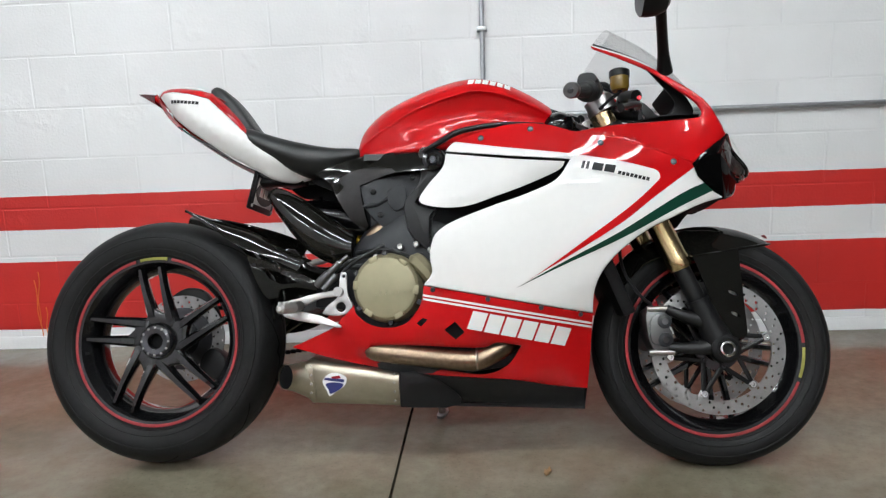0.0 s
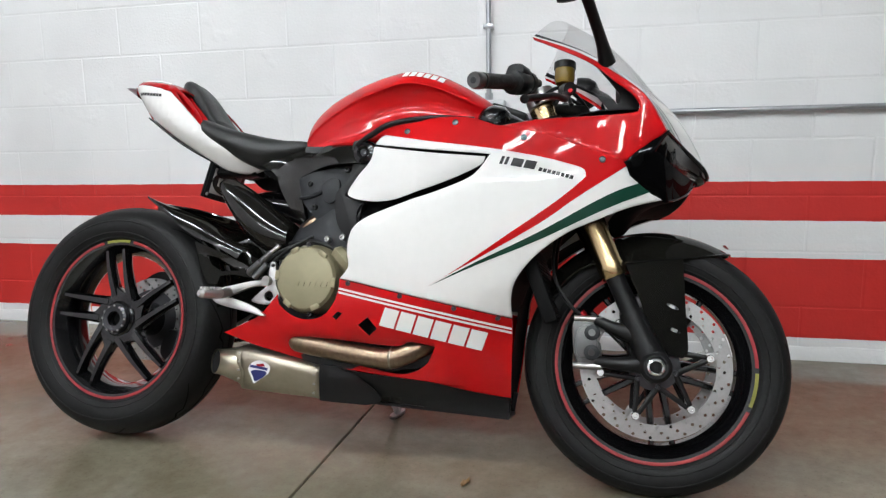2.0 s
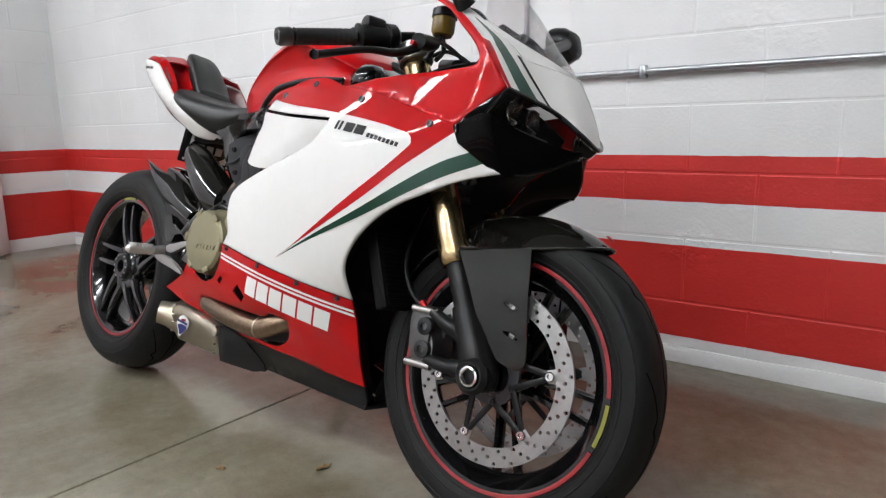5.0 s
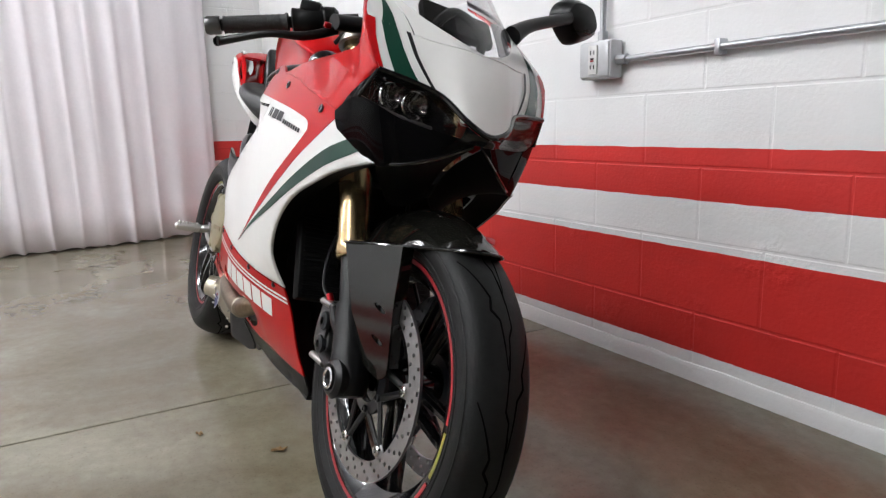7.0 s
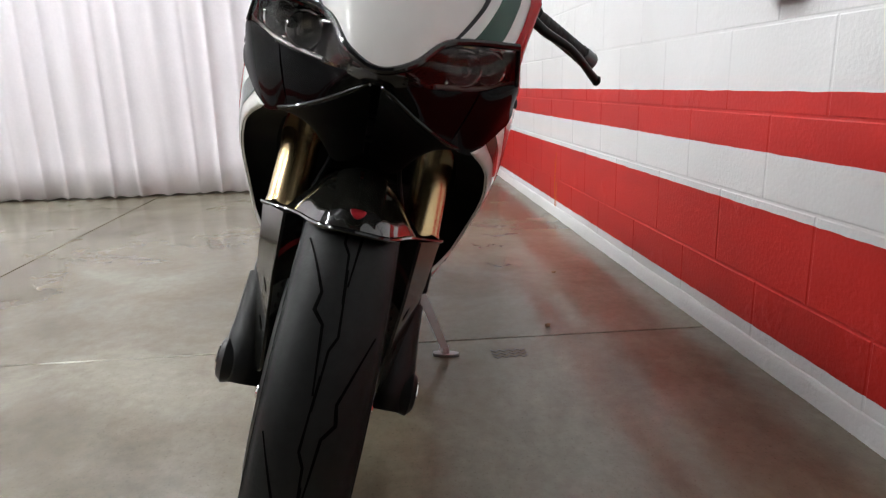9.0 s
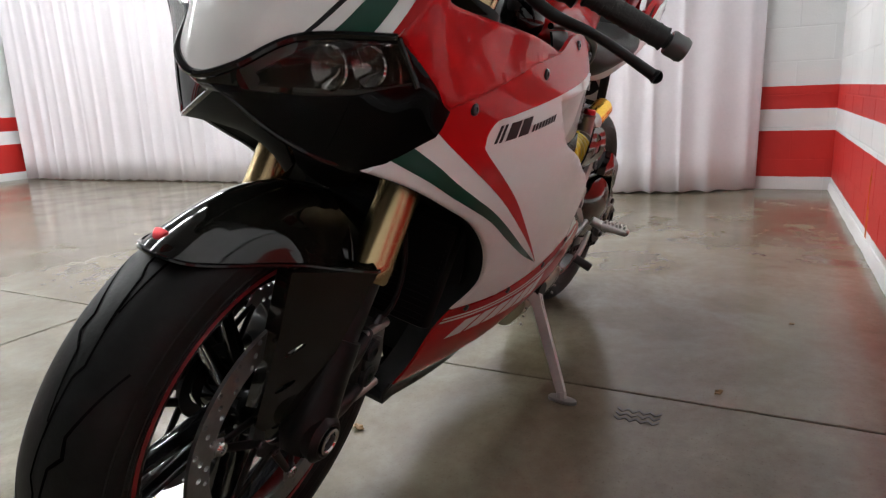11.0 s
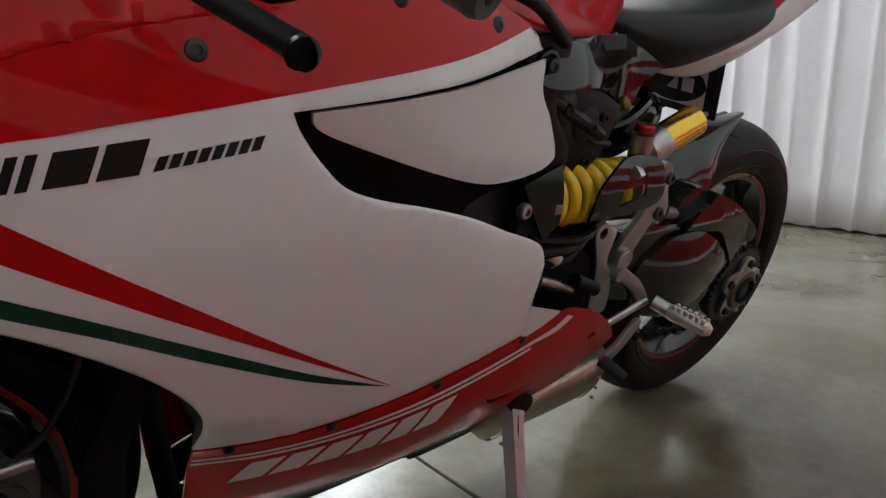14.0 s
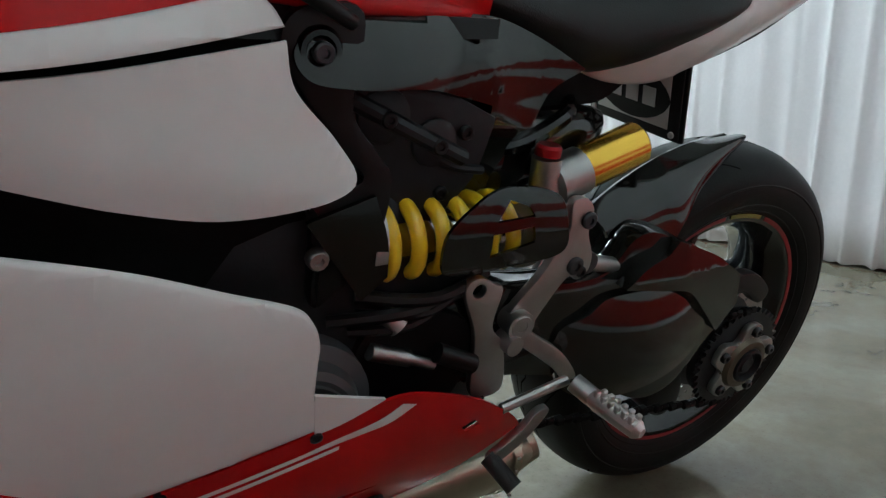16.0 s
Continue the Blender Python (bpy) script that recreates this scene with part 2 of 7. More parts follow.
def striped_paint(name, grime):
    """White masonry paint with two red bands at fixed heights; rolled texture, scuffs and pitting."""
    m = material(name, (0.8, 0.8, 0.8), 0.5, bump=0.55, bump_scale=95)
    nt = m.node_tree
    b = nt.nodes["Principled BSDF"]
    geo, sep = nt.nodes.new("ShaderNodeNewGeometry"), nt.nodes.new("ShaderNodeSeparateXYZ")
    nt.links.new(geo.outputs["Position"], sep.inputs[0])
    wob = nt.nodes.new("ShaderNodeTexNoise")
    wob.inputs["Scale"].default_value = 14
    nt.links.new(geo.outputs["Position"], wob.inputs["Vector"])
    z = nt.nodes.new("ShaderNodeMath")
    z.operation = "MULTIPLY_ADD"
    z.inputs[1].default_value = 0.006
    nt.links.new(wob.outputs["Fac"], z.inputs[0])
    nt.links.new(sep.outputs["Z"], z.inputs[2])

    def math_node(op, a, val):
        n = nt.nodes.new("ShaderNodeMath")
        n.operation = op
        nt.links.new(a, n.inputs[0])
        if isinstance(val, (int, float)):
            n.inputs[1].default_value = val
        else:
            nt.links.new(val, n.inputs[1])
        return n.outputs[0]

    def band(lo, hi):
        return math_node("MULTIPLY", math_node("GREATER_THAN", z.outputs[0], lo), math_node("LESS_THAN", z.outputs[0], hi))

    red = math_node("ADD", band(0.086, 0.381), band(0.518, 0.660))
    mott = nt.nodes.new("ShaderNodeTexNoise")
    mott.inputs["Scale"].default_value, mott.inputs["Detail"].default_value = 2.2, 8
    nt.links.new(geo.outputs["Position"], mott.inputs["Vector"])
    tone = nt.nodes.new("ShaderNodeMapRange")
    tone.inputs["From Min"].default_value, tone.inputs["From Max"].default_value = 0.3, 0.7
    tone.inputs["To Min"].default_value, tone.inputs["To Max"].default_value = 1 - grime, 1.0
    nt.links.new(mott.outputs["Fac"], tone.inputs["Value"])
    info = nt.nodes.new("ShaderNodeObjectInfo")
    rnd = nt.nodes.new("ShaderNodeMapRange")
    rnd.inputs["To Min"].default_value, rnd.inputs["To Max"].default_value = 0.965, 1.0
    nt.links.new(info.outputs["Random"], rnd.inputs["Value"])
    mix = nt.nodes.new("ShaderNodeMix")
    mix.data_type = "RGBA"
    mix.inputs["A"].default_value = (0.80, 0.80, 0.80, 1)
    mix.inputs["B"].default_value = (0.52, 0.018, 0.014, 1)
    nt.links.new(red, mix.inputs["Factor"])
    sc = nt.nodes.new("ShaderNodeVectorMath")
    sc.operation = "SCALE"
    nt.links.new(mix.outputs["Result"], sc.inputs[0])
    nt.links.new(math_node("MULTIPLY", tone.outputs[0], rnd.outputs[0]), sc.inputs["Scale"])
    nt.links.new(sc.outputs[0], b.inputs["Base Color"])
    # pitting of the block faces: larger shallow hollows in places
    pit, amt = nt.nodes.new("ShaderNodeTexNoise"), nt.nodes.new("ShaderNodeMapRange")
    pit.inputs["Scale"].default_value, pit.inputs["Detail"].default_value = 55, 4
    nt.links.new(geo.outputs["Position"], pit.inputs["Vector"])
    amt.inputs["From Min"].default_value, amt.inputs["From Max"].default_value = 0.61, 0.72
    patch = nt.nodes.new("ShaderNodeTexNoise")
    patch.inputs["Scale"].default_value, patch.inputs["Detail"].default_value = 4.5, 3
    nt.links.new(geo.outputs["Position"], patch.inputs["Vector"])
    nt.links.new(patch.outputs["Fac"], amt.inputs["Value"])
    h = math_node("MULTIPLY", pit.outputs["Fac"], amt.outputs[0])
    b2 = nt.nodes.new("ShaderNodeBump")
    b2.inputs["Strength"].default_value, b2.inputs["Distance"].default_value = 0.7, 0.006
    nt.links.new(h, b2.inputs["Height"])
    old = b.inputs["Normal"].links[0].from_node
    nt.links.new(b2.outputs[0], old.inputs["Normal"])
    return m


MASONRY = striped_paint("painted_masonry", 0.10)


def concrete():
    """Polished concrete: warm grey, brownish and greenish clouds, dark stains, scuffs, uneven gloss."""
    m = bpy.data.materials.new("polished_concrete")
    m.use_nodes = True
    nt = m.node_tree
    b = nt.nodes["Principled BSDF"]
    geo = nt.nodes.new("ShaderNodeNewGeometry")

    def noise_node(scale, detail, rough=0.55, dist=0.0):
        n = nt.nodes.new("ShaderNodeTexNoise")
        n.inputs["Scale"].default_value, n.inputs["Detail"].default_value = scale, detail
        n.inputs["Roughness"].default_value, n.inputs["Distortion"].default_value = rough, dist
        nt.links.new(geo.outputs["Position"], n.inputs["Vector"])
        return n.outputs["Fac"]

    def ramp(src, stops):
        r = nt.nodes.new("ShaderNodeValToRGB")
        e = r.color_ramp.elements
        e[0].position, e[0].color = stops[0][0], (*stops[0][1], 1)
        e[1].position, e[1].color = stops[-1][0], (*stops[-1][1], 1)
        for p, c in stops[1:-1]:
            k = e.new(p)
            k.color = (*c, 1)
        nt.links.new(src, r.inputs[0])
        return r.outputs["Color"]

    def mult(a, c):
        n = nt.nodes.new("ShaderNodeMix")
        n.data_type, n.blend_type = "RGBA", "MULTIPLY"
        n.inputs["Factor"].default_value = 1
        nt.links.new(a, n.inputs["A"])
        nt.links.new(c, n.inputs["B"])
        return n.outputs["Result"]

    base = ramp(noise_node(1.5, 8, 0.6, 0.6), [(0.30, (0.133, 0.111, 0.071)), (0.5, (0.200, 0.178, 0.129)), (0.70, (0.268, 0.252, 0.192))])
    fine = ramp(noise_node(26, 10, 0.7), [(0.25, (0.78, 0.77, 0.75)), (0.75, (1.12, 1.12, 1.12))])
    stain = ramp(noise_node(1.1, 5, 0.5, 1.2), [(0.50, (1, 1, 1)), (0.72, (0.60, 0.56, 0.48))])
    speck = ramp(noise_node(150, 2), [(0.25, (0.72, 0.70, 0.67)), (0.40, (1, 1, 1))])
    color = mult(mult(base, fine), mult(stain, speck))
    # dried spills, each with a ragged rim of its own
    ragged = nt.nodes.new("ShaderNodeTexNoise")
    ragged.inputs["Scale"].default_value, ragged.inputs["Detail"].default_value = 6.0, 5
    nt.links.new(geo.outputs["Position"], ragged.inputs["Vector"])
    for sx, sy, size in ((-0.95, -0.80, 0.22), (0.30, -0.75, 0.16), (0.45, 0.80, 0.17), (-0.25, 0.66, 0.20), (0.80, 0.60, 0.13), (0.15, 1.05, 0.14), (-0.85, 0.35, 0.18)):
        dist = nt.nodes.new("ShaderNodeVectorMath")
        dist.operation = "DISTANCE"
        dist.inputs[1].default_value = (sx, sy, 0)
        nt.links.new(geo.outputs["Position"], dist.inputs[0])
        edge = nt.nodes.new("ShaderNodeMath")
        edge.operation = "MULTIPLY_ADD"
        edge.inputs[1].default_value = 0.85 * size * 2
        nt.links.new(ragged.outputs["Fac"], edge.inputs[0])
        nt.links.new(dist.outputs["Value"], edge.inputs[2])
        lo = 0.85 * size + size
        color = mult(color, ramp(edge.outputs[0], [(lo - 0.07, (0.76, 0.73, 0.66)), (lo + 0.015, (1, 1, 1))]))
    nt.links.new(color, b.inputs["Base Color"])
    rr = nt.nodes.new("ShaderNodeMapRange")
    rr.inputs["From Min"].default_value, rr.inputs["From Max"].default_value = 0.3, 0.7
    rr.inputs["To Min"].default_value, rr.inputs["To Max"].default_value = 0.11, 0.26
    nt.links.new(noise_node(3.5, 6), rr.inputs["Value"])
    nt.links.new(rr.outputs[0], b.inputs["Roughness"])
    bp_ = nt.nodes.new("ShaderNodeBump")
    bp_.inputs["Strength"].default_value, bp_.inputs["Distance"].default_value = 0.08, 0.002
    nt.links.new(noise_node(14, 8), bp_.inputs["Height"])
    nt.links.new(bp_.outputs[0], b.inputs["Normal"])
    return m


CONCRETE = concrete()
JOINT = material("joint_filler", (0.05, 0.045, 0.04), 0.8, var=0.3, scale=30)

# floor: a bed and four slabs with a sawn joint between them
floor = tagged(mesh_object("floor", box_bm((-4.5, -7, -0.20), (7, 1.75, -0.05)), JOINT), "concrete floor bed under polished slabs", "floor", kind="structure")


def slab_bm(xa, xb, ya, yb):
    """xa and xb: the joint's x at y = 0, skewed a little as the saw cut runs."""
    bm = bmesh.new()
    sk = lambda x, y: x + (0.02 * y if abs(x) < 2 else 0)
    c = [(sk(xa, ya), ya), (sk(xb, ya), ya), (sk(xb, yb), yb), (sk(xa, yb), yb)]
    lo, hi = [bm.verts.new((*p, -0.06)) for p in c], [bm.verts.new((*p, 0)) for p in c]
    bm.faces.new(hi), bm.faces.new(lo[::-1])
    for i in range(4):
        j = (i + 1) % 4
        bm.faces.new((lo[i], lo[j], hi[j], hi[i]))
    bmesh.ops.bevel(bm, geom=[e for e in bm.edges if all(v in hi for v in e.verts)], offset=0.002, segments=1, affect="EDGES")
    return bm


for xa, xb in ((-4.4, 0.925), (0.931, 6.9)):
    for ya, yb in ((-6.9, -0.955), (-0.949, 1.72)):
        part("slab", slab_bm(xa, xb, ya, yb), CONCRETE, floor)


def block_mesh(length):
    bm = bmesh.new()
    l, h, d, e, f = length / 2 - 0.002, BLOCK_H / 2 - 0.002, 0.0016, 0.0035, 0.05
    back = [bm.verts.new(p) for p in ((-l, f, -h), (l, f, -h), (l, f, h), (-l, f, h))]
    mid = [bm.verts.new(p) for p in ((-l, d, -h), (l, d, -h), (l, d, h), (-l, d, h))]
    top = [bm.verts.new(p) for p in ((-l + e, 0, -h + e), (l - e, 0, -h + e), (l - e, 0, h - e), (-l + e, 0, h - e))]
    bm.faces.new(top)
    for a, b in ((back, mid), (mid, top)):
        for i in range(4):
            j = (i + 1) % 4
            bm.faces.new((a[i], a[j], b[j], b[i]))
    bmesh.ops.recalc_face_normals(bm, faces=bm.faces[:])
    me = bpy.data.meshes.new("block")
    bm.to_mesh(me)
    bm.free()
    me.materials.append(MASONRY)
    return me


BLOCK = block_mesh(BLOCK_L)
PLAIN = material("grey_wall_paint", (0.09, 0.09, 0.093), 0.6, var=0.1, bump=0.2)
wall_north = tagged(mesh_object("wall_north", box_bm((-2.6, WALL_Y + 0.0014, -0.05), (6.7, WALL_Y + 0.25, TOP)), MASONRY), "painted concrete block wall with red bands", "wall", kind="structure")
wall_west = tagged(mesh_object("wall_west", box_bm((WEST_X - 0.25, -6.7, -0.05), (WEST_X - 0.0014, WALL_Y + 0.003, TOP)), MASONRY), "painted concrete block wall behind the curtain", "wall", kind="structure")
wall_south = tagged(mesh_object("wall_south", box_bm((-2.6, SOUTH_Y - 0.2, -0.05), (6.7, SOUTH_Y, TOP)), MASONRY), "painted block wall with red bands", "wall", kind="structure")
wall_east = tagged(mesh_object("wall_east", box_bm((EAST_X, SOUTH_Y + 0.001, -0.05), (EAST_X + 0.2, WALL_Y + 0.003, TOP)), PLAIN), "plain dark grey wall", "wall", kind="structure")
ceiling = tagged(mesh_object("ceiling", box_bm((-2.7, -6.7, TOP + 0.001), (6.7, 1.74, TOP + 0.15)), material("ceiling_paint", (0.22, 0.22, 0.225), 0.7, bump=0.2)), "plain dark grey ceiling", "ceiling", kind="structure")

# a narrow painted kerb along the foot of the walls
def kerb_bm(length):
    rng = random.Random(4)
    rings = []
    for i in range(int(length / 0.12) + 1):
        h, d = 0.052 + rng.uniform(-0.003, 0.003), 0.011 + rng.uniform(-0.002, 0.002)
        rings.append([Vector((i * 0.12, y, z)) for y, z in ((0.004, 0), (0.004, h), (-d * 0.5, h - 0.002), (-d, h - 0.012), (-d - 0.002, 0))])
    return loft_bm(rings)


tagged(mesh_object("baseboard", moved(kerb_bm(9), pose(-2.42, WALL_Y, 0)), MASONRY), "thick white paint edge at the wall foot", "baseboard", kind="structure")

# ceiling lamps
TUBE = bpy.data.materials.new("lit_tube")
TUBE.use_nodes = True
tube_bsdf = TUBE.node_tree.nodes["Principled BSDF"]
tube_bsdf.inputs["Emission Color"].default_value = (0.95, 0.98, 1.0, 1)
tube_bsdf.inputs["Emission Strength"].default_value = LAMP


def ceiling_lamp():
    ob = tagged(new("ceiling_lamp"), "white ceiling fixture with lit tubes", "lamp", "ceiling lamps")
    bm = loft_bm([[Vector((x, y, z)) for y, z in ((-0.11, 0), (-0.09, -0.05), (0.09, -0.05), (0.11, 0))] for x in (-0.62, 0.62)])
    part("housing", bm, LAMPCASE, ob)
    for y in (-0.055, 0.055):
        part("tube", rod_bm((-0.6, y, -0.075), (0.6, y, -0.075), 0.019, 10), TUBE, ob)
    return ob


lamp = ceiling_lamp()
lamp.matrix_basis = pose(-1.3, -1.2, TOP)
for x, y in ((0.15, -1.2), (1.6, -1.2), (2.6, -2.0), (-1.75, -4.0), (-0.3, -4.0), (1.15, -4.0), (2.6, -4.0)):
    copy_thing(lamp, pose(x, y, TOP))


# curtain
def curtain_cloth():
    m = material("white_curtain_cloth", (0.85, 0.81, 0.85), 0.85, var=0.03, bump=0.1, bump_scale=900)
    b = m.node_tree.nodes["Principled BSDF"]
    b.inputs["Sheen Weight"].default_value = 0.2
    return m


CLOTH = curtain_cloth()


def curtain_bm(y0, y1, seed):
    rng = random.Random(seed)
    bm = bmesh.new()
    n, rows = int((y1 - y0) / 0.012), 14
    ph, folds = 0.0, []
    for i in range(n + 1):
        ph += 0.012 * 2 * math.pi / (0.17 + 0.10 * noise.noise(Vector((i * 0.035, seed, 0))))
        folds.append((ph, 0.010 + 0.018 * noise.noise(Vector((i * 0.04, 7, seed)))))
    grid = []
    for k in range(rows + 1):
        u = k / rows
        row = []
        for i in range(n + 1):
            y = y0 + (y1 - y0) * i / n
            p, a = folds[i]
            base = -2.04 - 0.05 * math.sin(y * 1.3) - (0.235 * max(0, (y - 0.3) / 0.7) ** 2 if y > 0.3 else 0)
            flare = 0.55 + 0.75 * (1 - u) ** 1.5
            x = base + a * flare * math.sin(p) + 0.005 * math.sin(1.7 * p + 4 * u) + 0.03 * (1 - u) * noise.noise(Vector((y * 2, u * 2, seed)))
            z = 0.012 + (TOP - 0.03) * u + 0.006 * math.sin(p * 1.5) * (1 - u) ** 6
            row.append(bm.verts.new((x, y + 0.012 * math.cos(p) * flare, z)))
        grid.append(row)
    for r, s in zip(grid, grid[1:]):
        for i in range(n):
            bm.faces.new((r[i], r[i + 1], s[i + 1], s[i]))
    return bm


curtain = tagged(new("curtain"), "white pleated floor-length curtain hanging from a rail", "curtain")
for ya, yb, sd in ((-6.0, -2.45, 3), (-2.43, 1.07, 5)):
    c = part("cloth", curtain_bm(ya, yb, sd), CLOTH, curtain, sharp=80)
    mod = c.modifiers.new("thick", "SOLIDIFY")
    mod.thickness = 0.002
part("rail", rod_bm((-2.06, -6.05, TOP - 0.012), (-2.06, 1.05, TOP - 0.012), 0.012), GALV, curtain)

# conduit and outlet on the block wall
conduit = tagged(new("conduit"), "galvanised steel electrical conduit with clamps on the wall", "conduit")
CY = WALL_Y - 0.024
part("pipe", rod_bm((1.21, CY, TOP), (1.21, CY, 0.978), 0.0095), GALV, conduit)
part("pipe", rod_bm((1.29, CY, 0.912), (6.4, CY, 0.912), 0.0095), GALV, conduit)
for x, z, up in ((1.21, 1.245, 1), (1.62, 0.912, 0), (3.0, 0.912, 0), (4.4, 0.912, 0)):
    bm = box_bm((-0.009, -0.012, -0.020), (0.009, 0.022, 0.020), 0.004)
    part("clamp", moved(bm, pose(x, CY, z, 0, 0 if not up else 90, 0)), GALV, conduit)
for p, q in (((1.275, CY, 0.912), (1.312, CY, 0.912)), ((1.21, CY, 0.972), (1.21, CY, 1.0))):
    part("connector", rod_bm(p, q, 0.015, 8), GALV, conduit)
outlet = tagged(new("power_outlet"), "grey metal outlet box with a white double socket", "outlet")
part("back_box", box_bm((1.145, WALL_Y - 0.055, 0.86), (1.275, WALL_Y - 0.003, 0.972), 0.008), BOXPAINT, outlet)
part("cover", box_bm((1.15, WALL_Y - 0.060, 0.866), (1.27, WALL_Y - 0.0545, 0.966), 0.003), BOXPAINT, outlet, "flat steel cover plate")
part("socket", box_bm((1.192, WALL_Y - 0.066, 0.874), (1.228, WALL_Y - 0.0595, 0.958), 0.002), WHITEP, outlet, "white double socket")
for z in (0.895, 0.937):
    for dx in (-0.007, 0.007):
        part("slot", box_bm((1.21 + dx - 0.0015, WALL_Y - 0.067, z - 0.006), (1.21 + dx + 0.0015, WALL_Y - 0.0655, z + 0.006)), DARKIN, outlet)
for z, mt in ((0.913, REDAN), (0.919, DARKIN)):
    part("button", box_bm((1.204, WALL_Y - 0.0685, z - 0.0025), (1.216, WALL_Y - 0.0655, z + 0.0025)), mt, outlet)

# zigzag rubber scuff on the slab
SCUFF = material("rubber_scuff", (0.06, 0.055, 0.045), 0.5, var=0.4, scale=80)
scuff = tagged(new("scuff_mark"), "dark zigzag rubber scuff on the concrete floor", "mark")
for k in range(3):
    run = []
    for i in range(9):
        y, x = 0.845 + 0.0115 * i, 1.035 + 0.020 * k + (0.007 if i % 2 else -0.007)
        run.append([Vector((x + dx, y, 0.0012)) for dx in (-0.0045, 0.0045)])
    bm = loft_bm(run, False, False)
    bmesh.ops.solidify(bm, geom=bm.faces[:], thickness=0.0008)
    part("scuff_line", bm, SCUFF, scuff)

# orange paint runs low on the block wall
ORANGE = material("orange_paint_run", (0.60, 0.16, 0.02), 0.5, var=0.2, scale=40)
runs = tagged(new("paint_run"), "thin orange paint runs on the red band", "paint run")
for x0, x1, za, zb in ((-0.703, -0.726, 0.335, 0.10), (-0.726, -0.722, 0.30, 0.03), (-0.690, -0.700, 0.18, 0.01)):
    pts = [Vector((x0 + (x1 - x0) * u + 0.004 * math.sin(9 * u), WALL_Y - 0.0006, za + (zb - za) * u)) for u in (k / 8 for k in range(9))]
    part("run_line", tube_bm(pts, 0.0022, 6), ORANGE, runs)

# dry leaves and scraps on the slab
LEAF = material("dry_leaf", (0.22, 0.13, 0.05), 0.8, var=0.3, scale=60)


def scrap(x, y, r, turn, seed):
    rng = random.Random(seed)
    bm = bmesh.new()
    c = bm.verts.new((0, 0, 0.004))
    vs = [bm.verts.new((r * (0.5 + rng.random() * 0.6) * math.cos(a), r * 0.45 * math.sin(a), 0.002 + rng.random() * 0.007)) for a in (k * math.pi / 5 for k in range(10))]
    for i in range(10):
        bm.faces.new((c, vs[i], vs[(i + 1) % 10]))
    low = bmesh.ops.extrude_face_region(bm, geom=bm.faces[:])
    for v in low["geom"]:
        if isinstance(v, bmesh.types.BMVert):
            v.co.z -= 0.002
    ob = mesh_object("dry_leaf", moved(bm, pose(x, y, 0.0005, 0, 0, turn)), LEAF)
    return tagged(ob, "small dry brown leaf on the floor", "leaf", "leaves")


scrap(1.13, 0.222, 0.014, 20, 1)
scrap(1.32, 0.36, 0.02, 70, 2)
scrap(0.88, 1.04, 0.016, 150, 3)
scrap(0.35, 1.2, 0.01, 40, 5)


# ---- the motorcycle ----
bike = tagged(new("motorcycle"), "red and white sport motorcycle leaning on its side stand", "motorcycle")
bike.matrix_basis = pose(0.309, 0.451, 0.003, 0, 0, -2.17) @ pose(0, 0, 0, -14.98, 0, 0)
REAR, FRONT = Vector((0, 0, 0.326)), Vector((1.437, 0, 0.293))
RR, FR = 0.3225, 0.2975
# front end turned a little to the left about the steering axis
AXIS_P, AXIS_D = Vector((1.537, 0, 0)), Vector((-math.sin(radians(24.5)), 0, math.cos(radians(24.5))))
STEER = Matrix.Translation(AXIS_P) @ Matrix.Rotation(radians(2.4), 4, AXIS_D) @ Matrix.Translation(-AXIS_P)
MIRROR = Matrix.Diagonal((1, -1, 1, 1))

# half-width of the bodywork over length and height
WX = (0.40, 0.60, 0.75, 0.90, 1.05, 1.20, 1.35, 1.47)
WZ = (0.14, 0.25, 0.35, 0.45, 0.58, 0.70, 0.80, 0.90, 1.06)
WIDTH = (
    (.06, .06, .06, .06, .05, .03, .02, .02),
    (.12, .13, .135, .135, .11, .07, .05, .04),
    (.15, .175, .19, .19, .160, .10, .08, .06),
    (.16, .19, .207, .213, .205, .17, .13, .09),
    (.16, .19, .220, .230, .232, .215, .175, .12),
    (.15, .16, .190, .230, .240, .225, .192, .145),
    (.13, .14, .162, .203, .217, .212, .193, .168),
    (.10, .11, .130, .160, .180, .190, .186, .172),
    (.10, .10, .11, .12, .133, .14, .15, .15),
)


def half_width(x, z):
    def cell(axis, v):
        v = min(max(v, axis[0]), axis[-1])
        i = max(k for k in range(len(axis) - 1) if axis[k] <= v)
        return i, (v - axis[i]) / (axis[i + 1] - axis[i])

    def cr(a, b, c, d, t):
        return 0.5 * (2 * b + (c - a) * t + (2 * a - 5 * b + 4 * c - d) * t * t + (3 * b - a - 3 * c + d) * t ** 3)

    i, u = cell(WX, x)
    j, v = cell(WZ, z)
    cl = lambda k, m: min(max(k, 0), m)
    rows = [cr(*[WIDTH[cl(k, 8)][cl(m, 7)] for m in range(i - 1, i + 3)], u) for k in range(j - 1, j + 3)]
    return cr(*rows, v)


def outline(pts, n=6):
    """A closed curve in (x, z), smooth but at points given with a third number."""
    m = len(pts)
    corners = [i for i, p in enumerate(pts) if len(p) > 2]
    if not corners:
        return [tuple(p) for p in spline([p[:2] for p in pts], n, True)]
    out = []
    for a, b in zip(corners, corners[1:] + [corners[0] + m]):
        run = [pts[k % m][:2] for k in range(a, b + 1)]
        out += [tuple(p) for p in (spline(run, n) if len(run) > 2 else [np.array(r) for r in run])][:-1]
    return out


